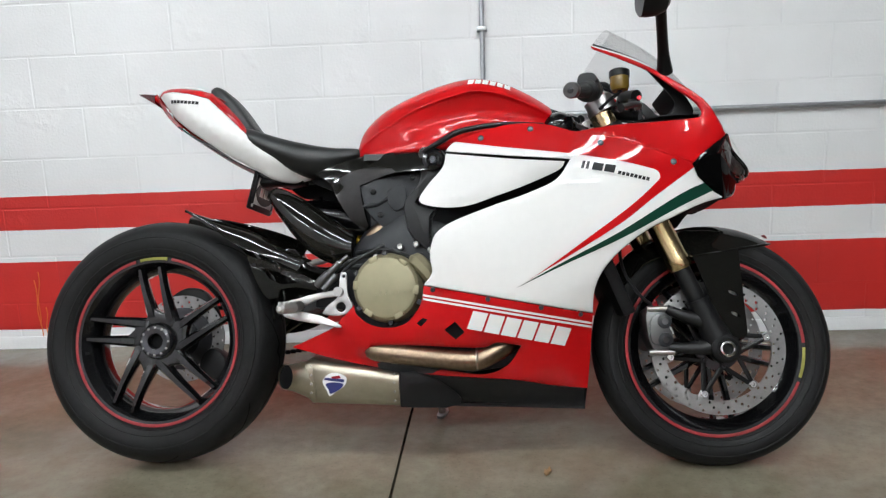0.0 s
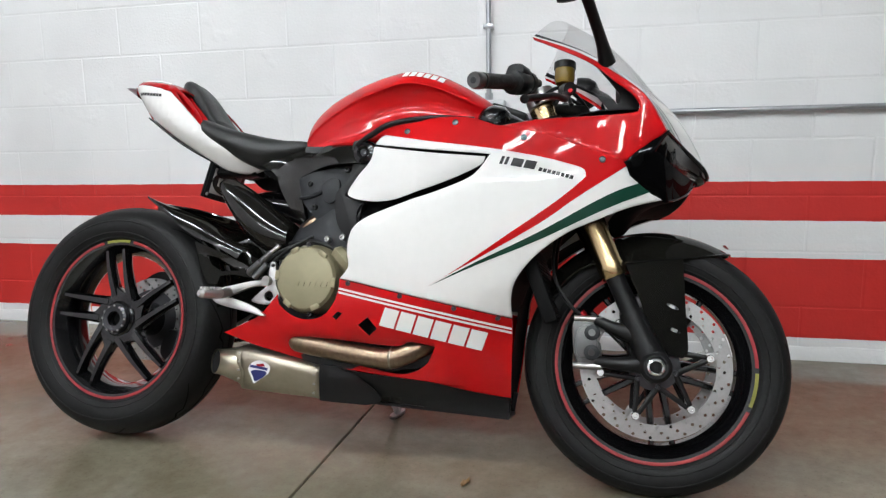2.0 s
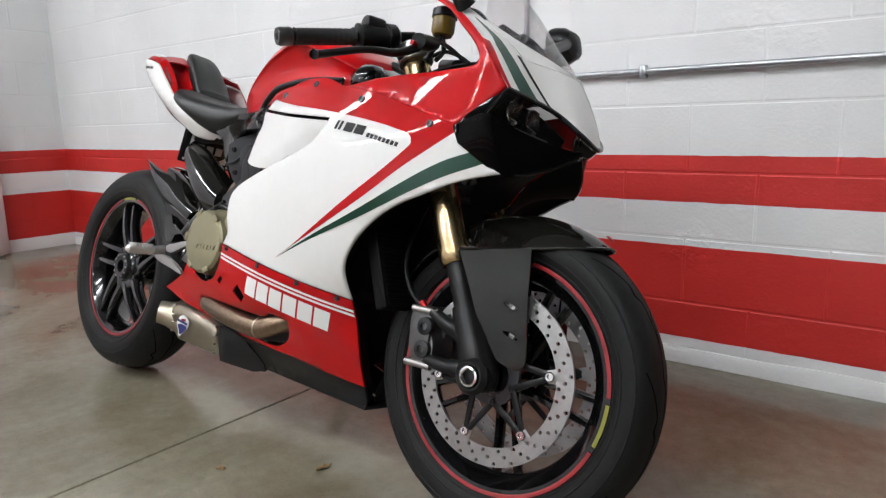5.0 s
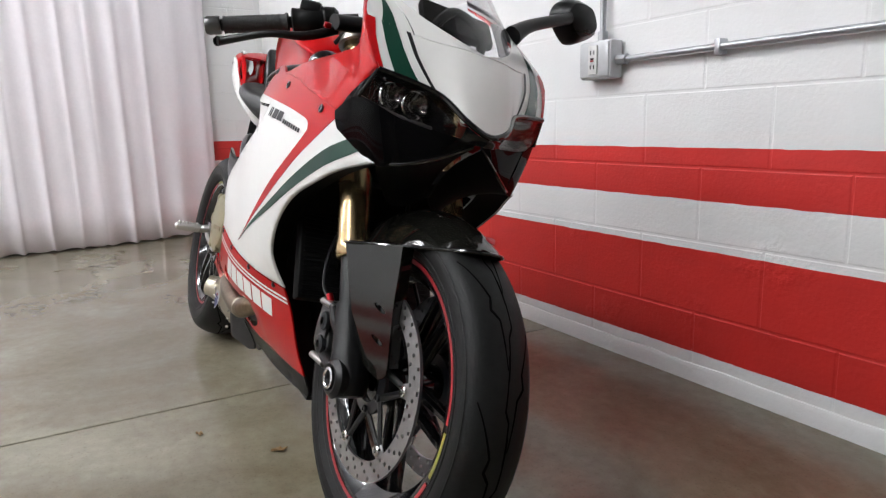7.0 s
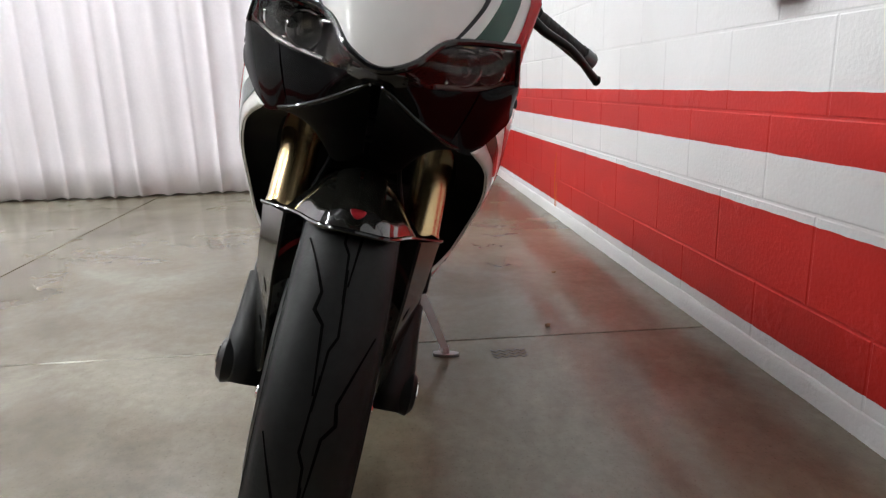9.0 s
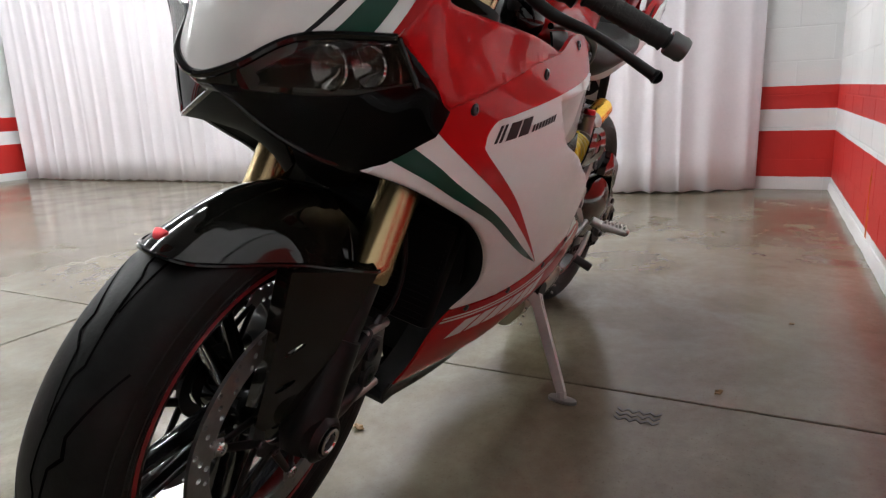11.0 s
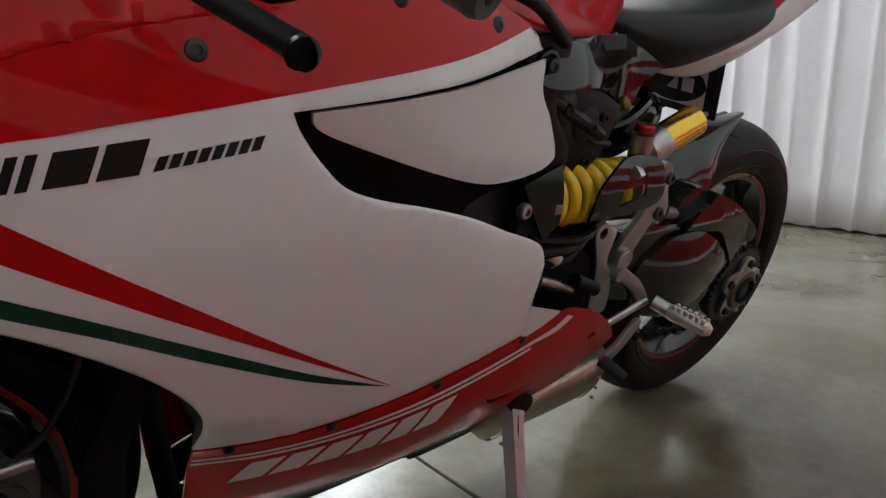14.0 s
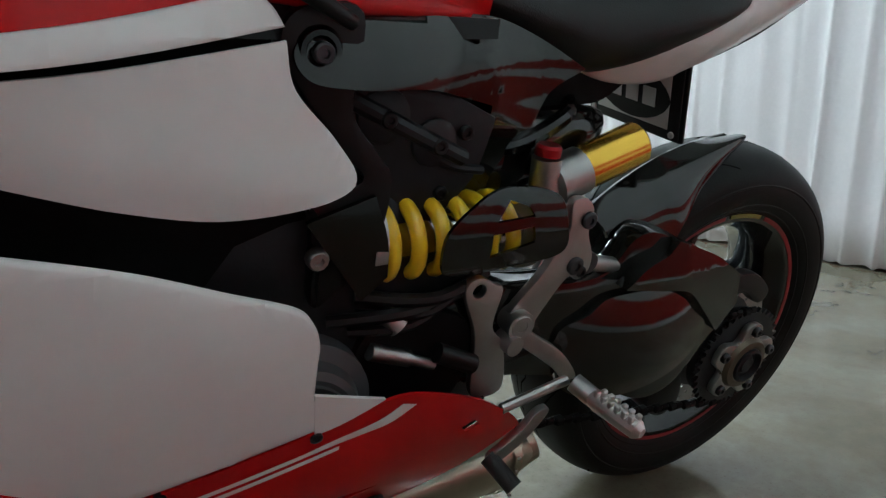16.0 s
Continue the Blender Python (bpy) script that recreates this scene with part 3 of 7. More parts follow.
def sheet(outer, fn, side, off=0.0, thick=0.004, holes=(), grid=0.02, n=6, soft=0.0):
    """A panel cut to an outline in (x, z), laid on y = fn(x, z), with thickness inwards."""
    bm = bmesh.new()
    for loop in (outer, *holes):
        pts = outline(loop, n)
        vs = [bm.verts.new((p[0], 0, p[1])) for p in pts]
        for i in range(len(vs)):
            bm.edges.new((vs[i], vs[(i + 1) % len(vs)]))
    bmesh.ops.triangle_fill(bm, edges=bm.edges[:], use_beauty=True, normal=(0, -1, 0))
    if soft:
        bmesh.ops.inset_region(bm, faces=bm.faces[:], thickness=soft * 1.6, depth=0, use_boundary=True, use_even_offset=True)
        for v in bm.verts:
            v.co.y = 0
    xs, zs = [v.co.x for v in bm.verts], [v.co.z for v in bm.verts]
    for axis, lo, hi in ((0, min(xs), max(xs)), (2, min(zs), max(zs))):
        k = math.floor(lo / grid) + 1
        while k * grid < hi - 1e-4:
            co, no = [0, 0, 0], [0, 0, 0]
            co[axis], no[axis] = k * grid, 1
            bmesh.ops.bisect_plane(bm, geom=bm.verts[:] + bm.edges[:] + bm.faces[:], dist=1e-5, plane_co=co, plane_no=no)
            k += 1
    bmesh.ops.triangulate(bm, faces=bm.faces[:])
    for v in bm.verts:
        v.co.y = side * (fn(v.co.x, v.co.z) + off - (soft if v.is_boundary and soft else 0.0))
    for f in bm.faces:
        f.normal_update()
        if f.normal.y * side < 0:
            f.normal_flip()
    if thick:
        rim = [e for e in bm.edges if e.is_boundary]
        front = bm.faces[:]
        pair = {}
        for v in bm.verts[:]:
            pair[v] = bm.verts.new((v.co.x, v.co.y - side * thick, v.co.z))
        for f in front:
            bm.faces.new([pair[v] for v in reversed(f.verts)])
        for e in rim:
            a, b = e.verts
            bm.faces.new((a, b, pair[b], pair[a]))
        bmesh.ops.recalc_face_normals(bm, faces=bm.faces[:])
    return bm


def slab(outer, y0, y1, bevel=0.0, n=6, holes=()):
    """A plate cut to an outline in (x, z), from y0 to y1, with rounded edges."""
    bm = sheet(outer, lambda x, z: 0, 1, 0, 0, holes, grid=9, n=n)
    geom = bmesh.ops.extrude_face_region(bm, geom=bm.faces[:])
    for v in geom["geom"]:
        if isinstance(v, bmesh.types.BMVert):
            v.co.y = y1 - y0
    bmesh.ops.dissolve_limit(bm, angle_limit=radians(1), verts=bm.verts[:], edges=bm.edges[:])
    bmesh.ops.recalc_face_normals(bm, faces=bm.faces[:])
    if bevel:
        es = [e for e in bm.edges if len(e.link_faces) == 2 and e.calc_face_angle(0) > radians(50)]
        bmesh.ops.bevel(bm, geom=es, offset=bevel, segments=2, affect="EDGES", profile=0.6)
    bm.transform(Matrix.Translation((0, y0, 0)))
    return bm


def bolt(p, d, r=0.007, h=0.004):
    """A socket-head screw at p facing d."""
    d = Vector(d).normalized()
    q = Vector(p)
    bm = turned_bm([(0, -0.004), (r, -0.004), (r, h * 0.6), (r * 0.8, h), (r * 0.45, h), (r * 0.4, h * 0.3), (0, h * 0.3)], 12, "z")
    return moved(bm, Matrix.Translation(q) @ d.to_track_quat("Z", "Y").to_matrix().to_4x4())


def ring_x(x, half, n=4):
    """A closed ring in the plane x from a half profile of (y, z), bottom centre to top centre."""
    h = spline(half, n)
    return [Vector((x, -p[0], p[1])) for p in h] + [Vector((x, p[0], p[1])) for p in h[::-1][1:-1]]


# wheels
def tyre_profile(r, w, bead):
    """Half-round tread, side wall and bead."""
    side = []
    for k in range(29):
        a = math.pi * k / 28
        side.append((r - 0.36 * w * (1 - math.sin(a) ** 0.85) * 1.0, -w / 2 * math.cos(a)))
    low = r - 0.36 * w
    return [(bead, -0.36 * w), (bead + 0.004, -0.40 * w), (bead + (low - bead) * 0.45, -0.475 * w)] + side + [(bead + (low - bead) * 0.45, 0.475 * w), (bead + 0.004, 0.40 * w), (bead, 0.36 * w)]


def groove_bm(r, w, start, pts, wid):
    """A tread groove as a flat strip laid on the tread, its shade put into the dark colour; pts: (turn in degrees,
    share of half-width).
    """
    bm = bmesh.new()
    run = []
    dense = [np.array(p, float) for p in pts]
    fine = []
    for a, b in zip(dense, dense[1:]):
        fine += [a + (b - a) * k / 6 for k in range(6)]
    fine.append(dense[-1])

    def surf(turn, share):
        sh = max(-0.98, min(0.98, share))
        rad = r - 0.36 * w * (1 - (1 - sh * sh) ** 0.425) + 0.0005
        a = radians(turn + start)
        return Vector((rad * math.cos(a), sh * w / 2, rad * math.sin(a)))

    for k, (t, s) in enumerate(fine):
        d = fine[min(k + 1, len(fine) - 1)] - fine[max(k - 1, 0)]
        dx, dy = d[0] * radians(1) * r, d[1] * w / 2
        ln = math.hypot(dx, dy) or 1
        taper = wid * (0.35 + 0.65 * math.sin(math.pi * min(max(k / (len(fine) - 1), 0.06), 0.94)))
        ot, os_ = -dy / ln * taper / r / radians(1), dx / ln * taper / (w / 2)
        run.append((bm.verts.new(surf(t + ot, s + os_)), bm.verts.new(surf(t - ot, s - os_))))
    for a, b in zip(run, run[1:]):
        bm.faces.new((a[0], a[1], b[1], b[0]))
    return bm


# near-black matte colour that stands for the shade inside uncut tread grooves
GROOVE_SHADE = material("groove_shade", (0.0035, 0.0035, 0.0035), 0.9, var=0.1, spec=0.0)


def disc_bm(r0, r1, y0, y1, n=72, rows=3, hole=0.0042):
    """A brake band with drilled holes, cell by cell."""
    bm = bmesh.new()
    cache = {}

    def vert(r, a, y):
        key = (round(r * math.cos(a), 6), round(r * math.sin(a), 6), y)
        if key not in cache:
            cache[key] = bm.verts.new((r * math.cos(a), y, r * math.sin(a)))
        return cache[key]

    dr, da = (r1 - r0) / rows, 2 * math.pi / n
    for row in range(rows):
        for k in range(n):
            ra, rb, aa, ab = r0 + row * dr, r0 + (row + 1) * dr, k * da, (k + 1) * da
            rm, am = (ra + rb) / 2, (aa + ab) / 2
            border = [(ra, aa), (ra, am), (ra, ab), (rm, ab), (rb, ab), (rb, am), (rb, aa), (rm, aa)]
            holed = (k + 2 * row) % 3 == 0
            for y in (y0, y1):
                ring = [vert(r, a, y) for r, a in border]
                if holed:
                    inner = []
                    for r, a in border:
                        th = math.atan2(r - rm, (a - am) * rm)
                        inner.append(vert(rm + hole * math.sin(th), am + hole * math.cos(th) / rm, y))
                    for i in range(8):
                        j = (i + 1) % 8
                        bm.faces.new((ring[i], ring[j], inner[j], inner[i]))
                else:
                    bm.faces.new(ring)
            if holed:
                for i in range(8):
                    j = (i + 1) % 8
                    q = []
                    for (r, a), y in ((border[i], y0), (border[j], y0), (border[j], y1), (border[i], y1)):
                        th = math.atan2(r - rm, (a - am) * rm)
                        q.append(vert(rm + hole * math.sin(th), am + hole * math.cos(th) / rm, y))
                    bm.faces.new(q)
            if row in (0, rows - 1):
                rr = ra if row == 0 else rb
                for a, b in ((aa, am), (am, ab)):
                    bm.faces.new((vert(rr, a, y0), vert(rr, b, y0), vert(rr, b, y1), vert(rr, a, y1)))
    bmesh.ops.recalc_face_normals(bm, faces=bm.faces[:])
    return bm


def arm_bm(a, b, wa, wb, ta, tb, bow=0.0):
    """A spoke from a to b in the wheel's plane: width across, thickness along the axle, rounded section."""
    a, b = Vector(a), Vector(b)
    d = (b - a).normalized()
    across, axle = Vector((0, 1, 0)).cross(d), Vector((0, 1, 0))
    rings = []
    for k in range(7):
        u = k / 6
        c = a.lerp(b, u) + axle * bow * math.sin(math.pi * u)
        w, t = wa + (wb - wa) * u, ta + (tb - ta) * u
        rings.append([c + across * (w * sx) + axle * (t * sy) for sx, sy in ((-.5, -.2), (-.25, -.5), (.25, -.5), (.5, -.2), (.5, .2), (.25, .5), (-.25, .5), (-.5, .2))])
    return loft_bm(rings)


def polar(r, deg, y=0.0):
    return (r * math.cos(radians(deg)), y, r * math.sin(radians(deg)))


def wheel(name, at, r, w, rim_r, phase, m, hub_r, hub_w, label):
    """Rim with barrel and flanges; tyre, spokes, tapes and grooves are its parts."""
    T = m @ Matrix.Translation(at)
    hw = 0.365 * w
    prof = [(rim_r + 0.006, -hw - 0.004), (rim_r + 0.010, -hw), (rim_r - 0.004, -hw + 0.006), (rim_r - 0.018, -hw + 0.022), (rim_r - 0.026, -hw * 0.45), (rim_r - 0.026, hw * 0.45),
            (rim_r - 0.018, hw - 0.022), (rim_r - 0.004, hw - 0.006), (rim_r + 0.010, hw), (rim_r + 0.006, hw + 0.004), (rim_r - 0.008, hw + 0.002), (rim_r - 0.026, hw - 0.020), (rim_r - 0.034, hw * 0.4), (rim_r - 0.034, -hw * 0.4), (rim_r - 0.026, -hw + 0.020), (rim_r - 0.008, -hw - 0.002)]
    ob = part(name, moved(turned_bm(prof, 96, closed=True), T), RIM, bike, label)
    part("tyre", moved(turned_bm(tyre_profile(r, w, rim_r + 0.004), 128), T), RUBBER, ob, "black road tyre with angled tread grooves", 50)
    prof_t = tyre_profile(r, w, rim_r + 0.004)[:12]
    for rad in (rim_r + 0.013, rim_r + 0.026, r - 0.36 * w + 0.012):
        h = float(np.interp(rad, [p[0] for p in prof_t], [p[1] for p in prof_t]))
        for sg in (1, -1):
            rib = [(rad - 0.0022, sg * h), (rad - 0.0008, sg * (h - 0.0013)), (rad + 0.0008, sg * (h - 0.0013)), (rad + 0.0022, sg * h)]
            part("sidewall_rib", moved(turned_bm(rib, 128), T), RUBBER, ob)
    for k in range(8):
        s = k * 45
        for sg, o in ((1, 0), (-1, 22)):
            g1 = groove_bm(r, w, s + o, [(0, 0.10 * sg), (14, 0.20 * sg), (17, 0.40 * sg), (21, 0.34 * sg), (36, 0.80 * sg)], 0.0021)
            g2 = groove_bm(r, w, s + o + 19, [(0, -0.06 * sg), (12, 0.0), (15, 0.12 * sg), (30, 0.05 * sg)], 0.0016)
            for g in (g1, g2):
                part("groove_shade", moved(g, T), GROOVE_SHADE, ob)
    for y, s in ((hw + 0.0062, 1), (-hw - 0.0062, -1)):
        tp = turned_bm([(rim_r - 0.0015, y - s * 0.0022), (rim_r + 0.002, y - s * 0.0012), (rim_r + 0.006, y - s * 0.0014)], 90, arc=(radians(phase + 10), radians(phase + 344)))
        part("rim_tape", moved(tp, T), REDTAPE, ob, "thin red rim tape")
        tp = turned_bm([(rim_r - 0.0015, y - s * 0.0022), (rim_r + 0.002, y - s * 0.0012), (rim_r + 0.006, y - s * 0.0014)], 12, arc=(radians(phase - 13), radians(phase + 7)))
        part("rim_label", moved(tp, T), YELTAPE, ob, "yellow-green rim label")
    return ob, T


# rear wheel
rear, RW = wheel("rear_wheel", REAR + Vector((0, -0.022, 0)), RR, 0.167, 0.2160, 96, Matrix.Identity(4), 0.06, 0.1, "gloss black five-spoke rear wheel")
RT = Matrix.Translation(REAR)
for c in (98, 26, -46, -118, 170):
    for r0, a0, a1 in ((0.066, 10, 8), (0.060, -40, -8)):
        part("spoke", moved(arm_bm(polar(r0, c + a0, -0.036), polar(0.197, c + a1, -0.044), 0.032, 0.015, 0.034, 0.028, -0.006), RW), RIM, rear)
    web = [(r * math.cos(radians(c + a)), r * math.sin(radians(c + a))) for r, a in ((0.048, 30), (0.082, 17), (0.094, 6), (0.076, -14), (0.080, -34), (0.066, -52), (0.048, -60), (0.044, -15))]
    part("spoke_web", moved(slab(web, -0.052, -0.018, 0.006, 3), RW), RIM, rear, "thick web at the foot of a spoke pair")
part("hub", moved(turned_bm([(0.02, -0.055), (0.044, -0.058), (0.051, -0.050), (0.060, -0.046), (0.064, -0.02), (0.055, 0.02), (0.05, 0.09), (0.02, 0.09)], 48, closed=True), RW), RIM, rear)
part("axle_nut", moved(turned_bm([(0.021, -0.070), (0.034, -0.072), (0.040, -0.068), (0.042, -0.055), (0.021, -0.05)], 24, closed=True), RW), BOLT, rear, "large hollow wheel nut")
part("axle_bore", moved(turned_bm([(0, -0.045), (0.021, -0.045), (0.021, -0.068)], 24), RW), DARKIN, rear)
for k in range(12):
    part("nut_notch", moved(box_bm((0.0335, -0.0725, -0.0025), (0.0385, -0.0685, 0.0025)), RW @ Matrix.Rotation(k * math.pi / 6, 4, "Y")), ALU, rear)
part("rear_disc", moved(disc_bm(0.085, 0.1225, 0.060, 0.065, 60, 3, 0.0038), RT), STEEL, bike, "drilled steel rear brake disc")
part("disc_carrier", moved(turned_bm([(0.05, 0.058), (0.088, 0.060), (0.088, 0.066), (0.05, 0.068)], 32, closed=True), RT), BOLT, bike)


def sprocket_bm():
    pts = []
    for k in range(39):
        a = 2 * math.pi * k / 39
        for r, o in ((0.084, -0.3), (0.092, -0.1), (0.092, 0.1), (0.084, 0.3)):
            pts.append((r * math.cos(a + o * 2 * math.pi / 39), r * math.sin(a + o * 2 * math.pi / 39), 1))
    return slab(pts, 0.112, 0.118, 0)


part("sprocket", moved(sprocket_bm(), RT), ENGINE, bike, "toothed dark steel rear sprocket")
lobes = []
for k in range(5):
    for r, o in ((0.066, -16), (0.070, 0), (0.066, 16), (0.047, 36)):
        lobes.append((r * math.cos(radians(72 * k + 20 + o)), r * math.sin(radians(72 * k + 20 + o))))
carrier = part("sprocket_carrier", moved(slab(lobes, 0.119, 0.131, 0.003), RT), ALU, bike, "pale alloy five-lobed sprocket carrier")
part("carrier_hub", moved(turned_bm([(0.016, 0.128), (0.032, 0.140), (0.042, 0.138), (0.048, 0.128)], 40), RT), DKBRONZE, carrier)
for k in range(5):
    part("carrier_bolt", moved(bolt(polar(0.058, 72 * k + 20, 0.132), (0, 1, 0), 0.009, 0.006), RT), BOLT, carrier)
part("axle_end", moved(turned_bm([(0, 0.140), (0.012, 0.140), (0.018, 0.135), (0.024, 0.135), (0.026, 0.145), (0.03, 0.143), (0.03, 0.128)], 28), RT), ENGINE, bike)
# chain: top and bottom runs to the front sprocket
CH = []
for z0, z1 in ((0.088, 0.075), (-0.088, -0.005)):
    for k in range(34):
        u = k / 33
        x, z = u * 0.56, z0 + (z1 - z0) * u
        CH.append(box_bm((x - 0.008, 0.108 if k % 2 else 0.111, z - 0.006), (x + 0.009, 0.122 if k % 2 else 0.119, z + 0.006), 0.003, 1))
tagged(part("chain", moved(join(*CH), RT), DARKIN, bike, "dark steel drive chain"), kind="stuff")

# front wheel, turned with the fork
front, FT = wheel("front_wheel", FRONT, FR, 0.117, 0.2165, -8, STEER, 0.04, 0.06, "gloss black spoked front wheel with red tape")
for k in range(5):
    c = 72 * k - 10
    for s in (-1, 1):
        part("spoke", moved(arm_bm(polar(0.036, c + s * 22), polar(0.196, c + s * 7), 0.020, 0.013, 0.030, 0.024), FT), RIM, front)
part("hub", moved(turned_bm([(0.018, -0.062), (0.034, -0.062), (0.042, -0.03), (0.042, 0.03), (0.034, 0.062), (0.018, 0.062)], 40, closed=True), FT), RIM, front)
for s in (-1, 1):
    d = part("brake_disc", moved(disc_bm(0.131, 0.165, s * 0.066 - 0.0025, s * 0.066 + 0.0025, 80, 3, 0.0038), FT), STEEL, front, "drilled steel front brake disc")
    part("disc_ring", moved(turned_bm([(0.036, s * 0.062), (0.056, s * 0.060), (0.056, s * 0.067), (0.036, s * 0.069)], 32, closed=True), FT), BOLT, front)
    for k in range(6):
        c = 60 * k + 11
        for e in (-1, 1):
            part("disc_arm", moved(arm_bm(polar(0.050, c + e * 27, s * 0.0655), polar(0.120, c + e * 1, s * 0.0655), 0.013, 0.010, 0.007, 0.006), FT), SATINB, front)
        part("disc_lug", moved(arm_bm(polar(0.114, c, s * 0.066), polar(0.134, c, s * 0.066), 0.022, 0.028, 0.005, 0.005), FT), STEEL, front)
        part("disc_bobbin", moved(bolt(polar(0.120, c, s * 0.069), (0, s, 0), 0.0095, 0.005), FT), CHROME, front)
        part("carrier_screw", moved(bolt(polar(0.047, c + 30, s * 0.070), (0, s, 0), 0.0065, 0.004), FT), BOLT, front)

# fork
UP = AXIS_D
for s in (-1, 1):
    foot = Vector((1.434, s * 0.104, 0.293))
    leg = part("fork_leg", moved(tube_bm([foot + UP * q for q in (0.03, 0.10, 0.215)], [0.025, 0.0225, 0.0215], 24), STEER), SATINB, bike, "black lower fork leg")
    part("fork_tube", moved(tube_bm([foot + UP * q for q in (0.213, 0.218, 0.240, 0.246, 0.33, 0.345, 0.56, 0.660)], [0.028, 0.031, 0.031, 0.0295, 0.0295, 0.0315, 0.030, 0.029], 28, smooth=False), STEER), GOLD, bike, "gold anodised fork tube")
    part("fork_cap", moved(tube_bm([foot + UP * 0.660, foot + UP * 0.675], [0.024, 0.02], 16, smooth=False), STEER), BLUE, bike)
    lug = tube_bm([foot + UP * 0.13, foot + UP * 0.06, foot + UP * 0.03, foot - UP * 0.005, foot - UP * 0.03], [0.027, 0.031, 0.034, 0.034, 0.024], 20)
    part("axle_lug", moved(lug, STEER), SATINB, leg, "black cast axle lug")
    part("lug_face", moved(turned_bm([(0.014, s * 0.012), (0.030, s * 0.012), (0.034, s * 0.030), (0.026, s * 0.038), (0.022, s * 0.038), (0.014, s * 0.02)], 32, closed=True), STEER @ Matrix.Translation(foot)), SATINB, leg)
    part("axle", moved(turned_bm([(0.0125, s * 0.010), (0.0125, s * 0.040), (0.0145, s * 0.042), (0.0185, s * 0.041), (0.0185, s * 0.02)], 28), STEER @ Matrix.Translation(foot)), CHROME, leg, "bright hollow axle end")
    part("axle_bore", moved(turned_bm([(0, s * 0.012), (0.0127, s * 0.012)], 20), STEER @ Matrix.Translation(foot)), DARKIN, leg)
    # arms from the lug to the caliper
    cal = Vector((1.294, s * 0.100, 0.337))
    for dz, da in ((0.052, 0.10), (-0.040, 0.0)):
        a = foot + UP * (0.075 if dz > 0 else 0.005) + Vector((-0.015, 0, 0))
        b = cal + Vector((0.012, 0, dz))
        part("caliper_arm", moved(tube_bm([a, a.lerp(b, 0.5) + Vector((0, s * 0.004, -0.004)), b], [0.023, 0.015, 0.0115], 12), STEER), SATINB, leg)
    body = slab([(-0.030, 0.052), (0.006, 0.060), (0.020, 0.045), (0.016, 0.012), (0.024, -0.012), (0.016, -0.050), (-0.016, -0.056), (-0.034, -0.036), (-0.038, 0.008)], -0.036, 0.036, 0.009)
    cp = part("brake_caliper", moved(body, STEER @ Matrix.Translation(cal + Vector((0, -s * 0.03, 0))) @ Matrix.Rotation(radians(-8), 4, "Y")), CALI, bike, "grey radial front brake caliper")
    part("caliper_bridge", moved(slab([(-0.026, 0.030), (0.012, 0.034), (0.012, -0.030), (-0.028, -0.028)], 0, 0.010, 0.004), STEER @ Matrix.Translation(cal + Vector((0, s * 0.006 - 0.005, 0)))), CALI, cp)
    for dz in (0.022, -0.022):
        c = cal + Vector((0.004, s * 0.006, dz))
        part("piston_cap", moved(turned_bm([(0.008, s * 0.010), (0.017, s * 0.008), (0.0185, 0)], 20), STEER @ Matrix.Translation(c)), ENGINE, cp)
        part("caliper_bolt", moved(rod_bm(cal + Vector((0.026, s * 0.004, dz * 2.4)), cal + Vector((-0.036, s * 0.004, dz * 2.4)), 0.0072, 14), STEER), ALU, cp)
    for k in range(5):
        z = -0.026 + k * 0.012
        part("caliper_mark", moved(box_bm((-0.0035, 0, z), (0.0035, 0.0008, z + 0.008)), STEER @ Matrix.Translation(cal + Vector((-0.017, s * 0.0068, 0)))), REDAN, cp, "red raised mark")
    hose = [cal + Vector(v) for v in ((-0.01, s * 0.0, 0.055), (-0.05, s * 0.005, 0.085), (-0.085, -s * 0.01, 0.15), (-0.085, -s * 0.04, 0.24), (-0.05, -s * 0.06, 0.34))]
    part("brake_hose", moved(tube_bm(hose, 0.0042, 8), STEER), SATINB, bike)
    part("hose_union", moved(tube_bm([cal + Vector((-0.005, 0, 0.05)), cal + Vector((-0.02, s * 0.002, 0.068))], 0.007, 10, smooth=False), STEER), REDAN if s < 0 else BOLT, bike)
for q, t in ((0.40, 0.03), (0.60, 0.022)):
    c = Vector((1.434, 0, 0.293)) + UP * q
    yoke = slab([(-0.035, 0.115), (0.0, 0.145), (0.035, 0.115), (0.028, 0.06), (-0.02, 0.035), (-0.02, -0.035), (0.028, -0.06), (0.035, -0.115), (0.0, -0.145), (-0.035, -0.115), (-0.055, -0.03), (-0.055, 0.03)], -t / 2, t / 2, 0.004)
    yoke.transform(Matrix.Rotation(radians(90), 4, "X"))
    part("fork_yoke", moved(yoke, STEER @ Matrix.Translation(c) @ Matrix.Rotation(radians(-24.5), 4, "Y")), SATINB, bike)

# front mudguard: arched blade with side wings
GUARD = [(57, 1.604, 0.012, 0.554), (60, 1.592, 0.034, 0.551), (66, 1.558, 0.052, 0.546), (74, 1.503, 0.068, 0.538), (82, 1.456, 0.084, 0.530), (88, 1.425, 0.106, 0.525), (96, 1.387, 0.130, 0.519), (101, 1.367, 0.134, 0.516),
         (105, 1.346, 0.092, 0.530), (122, 1.265, 0.086, 0.505), (140, 1.200, 0.070, 0.440)]


